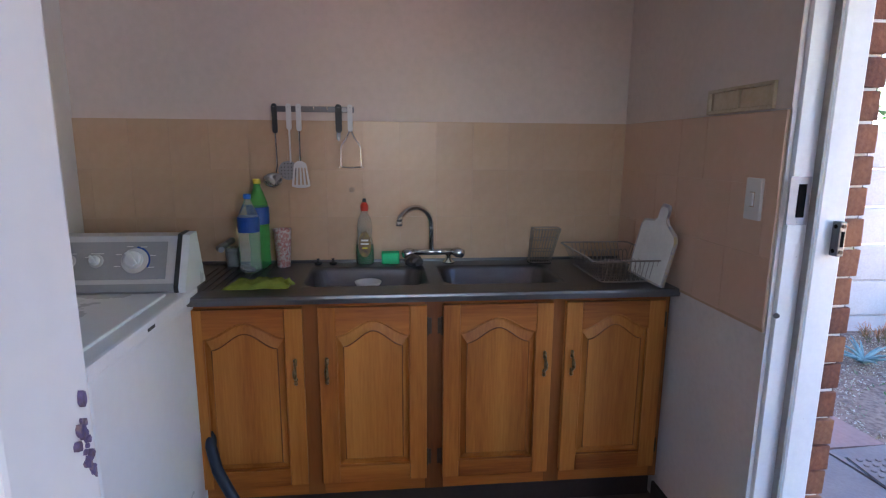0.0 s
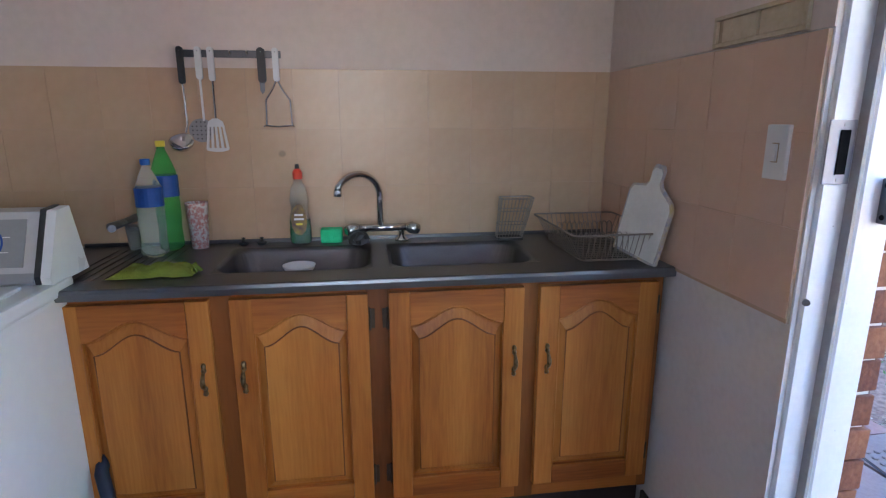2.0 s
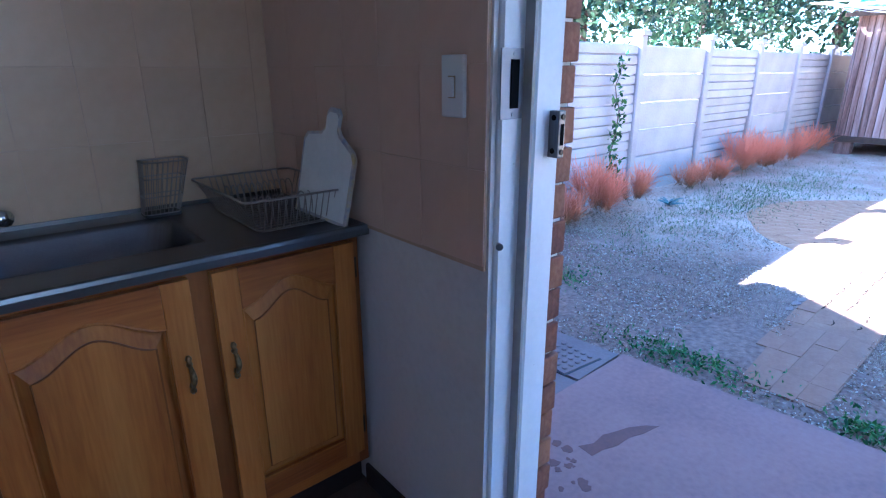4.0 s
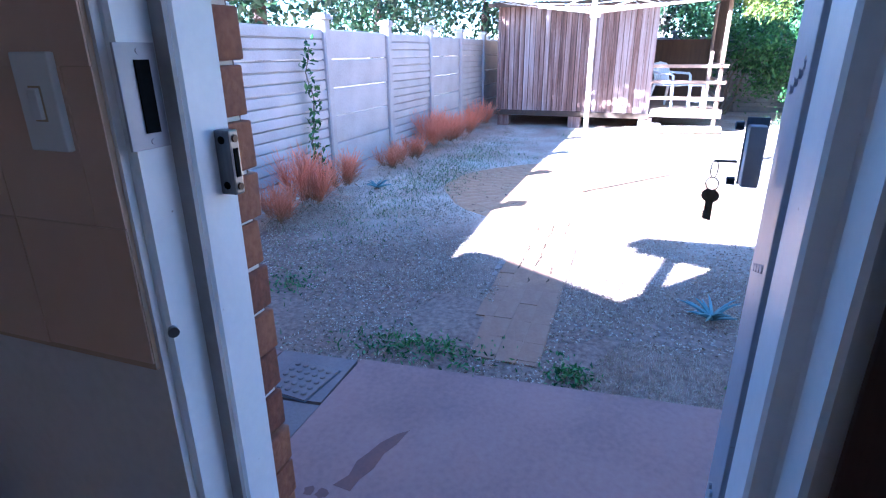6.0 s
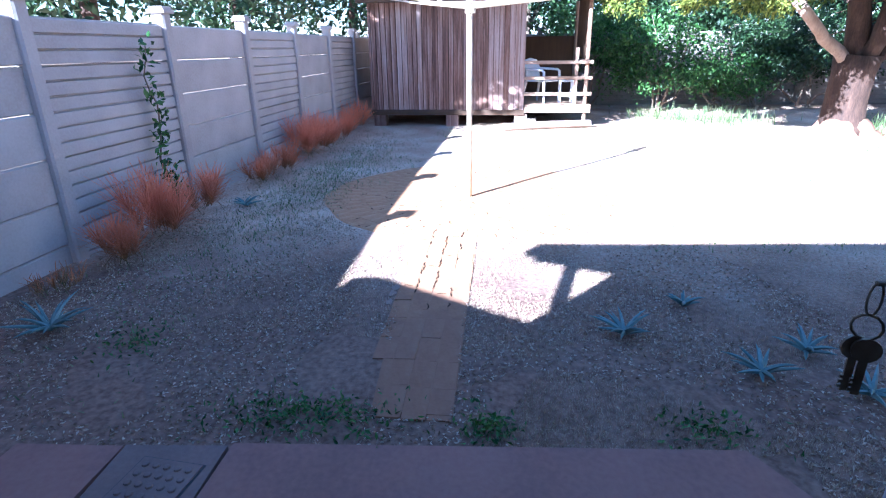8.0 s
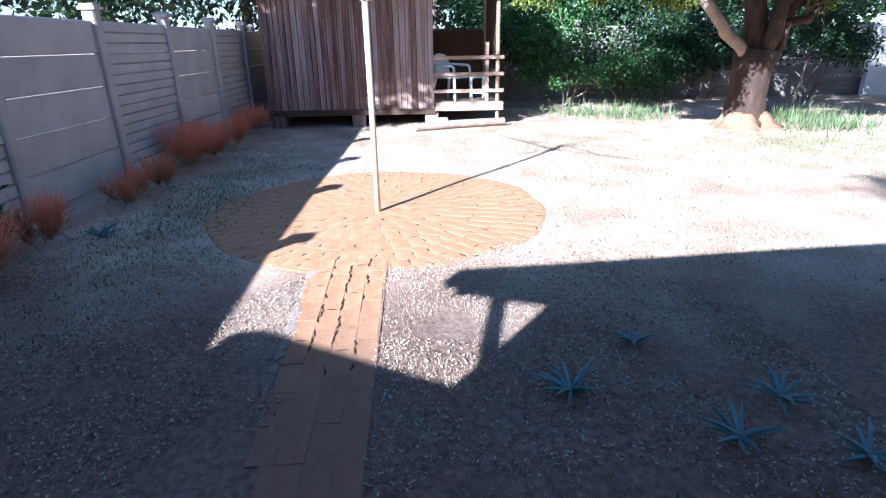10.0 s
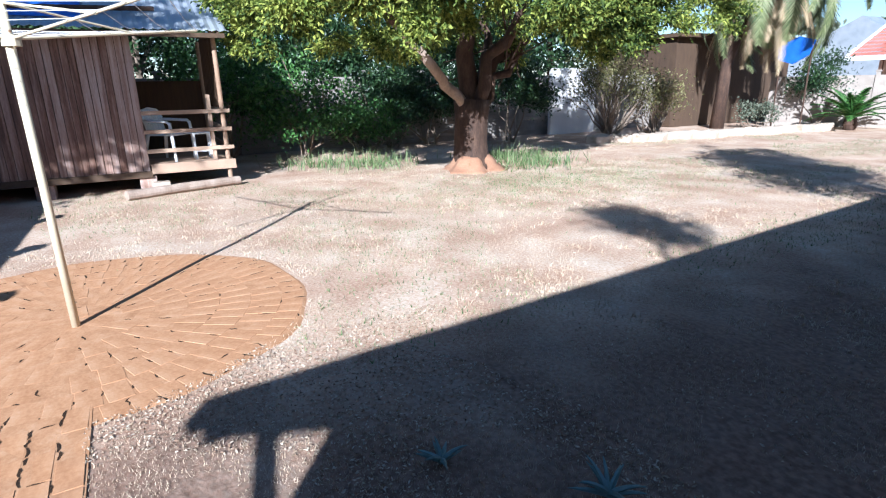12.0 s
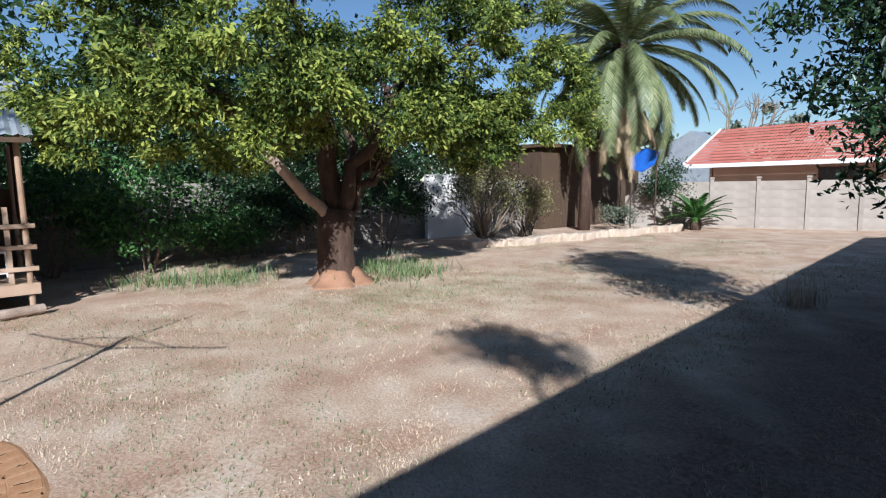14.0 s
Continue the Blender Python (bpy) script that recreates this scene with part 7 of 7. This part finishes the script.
def far_tree(c, radii, n_cl, size, mat_name, label, trunk_r=0.2):
    t = thing("tree", (c[0], c[1], 0), label, "tree", "trees beyond the walls")
    part("trunk", tb([(c[0], c[1], -0.05), (c[0], c[1], c[2] * 0.6), (c[0] + 0.2, c[1], c[2])], [trunk_r, trunk_r * 0.8, trunk_r * 0.4], 8), M["bark"], t)
    p, _ = crown_points(c, radii, n_cl, 55, 0.36, 0.35)
    v, f = leaf_cloud(p, size, rng, 0.5, 0.2)
    quads_object("crown", v, f, M[mat_name], t)


for c, r, n, s, mm in (((19.5, 6.0, 3.6), (2.2, 3.2, 2.6), 110, 0.22, "leaf_dark"), ((20.5, 1.0, 4.2), (2.2, 3.0, 3.2), 110, 0.24, "leaf_dark"), ((20.0, -4.0, 4.6), (2.2, 3.0, 3.4), 120, 0.24, "leaf_dark"),
                       ((21.0, -9.5, 4.4), (2.5, 3.2, 3.2), 120, 0.26, "leaf_dark"), ((22.0, -15.5, 3.8), (2.5, 3.0, 2.6), 90, 0.26, "leaf_dark"), ((10.5, 8.2, 3.2), (2.5, 2.0, 1.7), 80, 0.2, "leaf_dark"),
                       ((15.5, 8.0, 3.6), (2.6, 2.2, 2.2), 90, 0.22, "leaf_dark"), ((24.0, 3.5, 6.0), (2.0, 3.0, 4.0), 90, 0.3, "leaf_grey"),
                       ((40.0, -60.0, 6.0), (7, 8, 4.5), 80, 0.7, "leaf_grey"), ((25.0, -62.0, 5.0), (7, 6, 4.0), 70, 0.7, "leaf_grey")):
    far_tree(c, r, n, s, mm, "leafy tree rising beyond the boundary wall")


# added tree whose crown stays out of view; its leaf masses shade the shed
nt = thing("tree", (5.4, 7.2, 0), "unseen tall tree beyond the boundary wall, added to shade the shed", "tree", "trees beyond the walls")
part("trunk", tb([(5.4, 7.2, -0.05), (5.5, 7.1, 2.5), (5.8, 7.0, 4.2), (5.0, 7.0, 6.2)], [0.2, 0.16, 0.12, 0.06], 10), M["bark"], nt)
ps = [crown_points(c, r, k, 60, 0.26, 0.15)[0] for c, r, k in (((7.0, 6.9, 4.1), (1.2, 1.2, 1.05), 50), ((5.7, 7.0, 5.4), (1.3, 1.2, 1.1), 56), ((4.3, 7.0, 6.9), (1.4, 1.2, 1.2), 56))]
v, f = leaf_cloud(np.concatenate(ps), 0.2, rng, 0.5, 0.2)
quads_object("crown", v, f, M["leaf_dark"], nt)


def bare_tree(c, h, label):
    t = thing("tree", c, label, "tree", "trees beyond the walls")
    b = bmesh.new()
    def grow(p, d, ln, r, depth):
        q = p + d * ln
        tube(b, [p, (p + q) / 2 + Vector(rng.normal(size=3)) * ln * 0.04, q], [r, r * 0.85, r * 0.7], 5)
        if depth:
            for _ in range(3):
                grow(q, (d + Vector(rng.normal(size=3)) * 0.42 + Vector((0, 0, 0.12))).normalized(), ln * 0.72, r * 0.6, depth - 1)
    grow(Vector(c), Vector((0, 0, 1)), h * 0.3, h * 0.018, 4)
    tagged(part("branch_tangle", b, M["twig"], t), kind="stuff")


bare_tree((22.0, -48.0, 0), 10.5, "bare winter tree far behind the roofs")
bare_tree((14.0, -52.0, 0), 9.0, "bare winter tree far behind the roofs")
bare_tree((17.5, 0.5, 0), 6.0, "bare branches behind the shed")

# unseen tree beside the house, added so its spray of leaves shades the lawn
ht = thing("tree", (-4.2, 4.4, 0), "unseen slim tree beside the house, added to shade the lawn", "tree")
part("trunk", tb([(-4.2, 4.4, -0.05), (-4.1, 4.3, 3.0), (-3.7, 3.8, 5.6)], [0.14, 0.10, 0.04], 10), M["bark"], ht, smooth=True)
part("limb", tb([(-3.9, 4.1, 4.6), (-3.4, 3.7, 5.7), (-2.4, 3.6, 6.0)], [0.05, 0.03, 0.012], 7), M["bark"], ht)
p2, _ = crown_points((-3.3, 3.55, 5.98), (1.3, 0.32, 0.27), 34, 50, 0.13, 0.2)
v, f = leaf_cloud(p2, 0.11, rng, 0.45, 0.4)
quads_object("crown", v, f, M["leaf_dark"], ht, "dark green leaves")
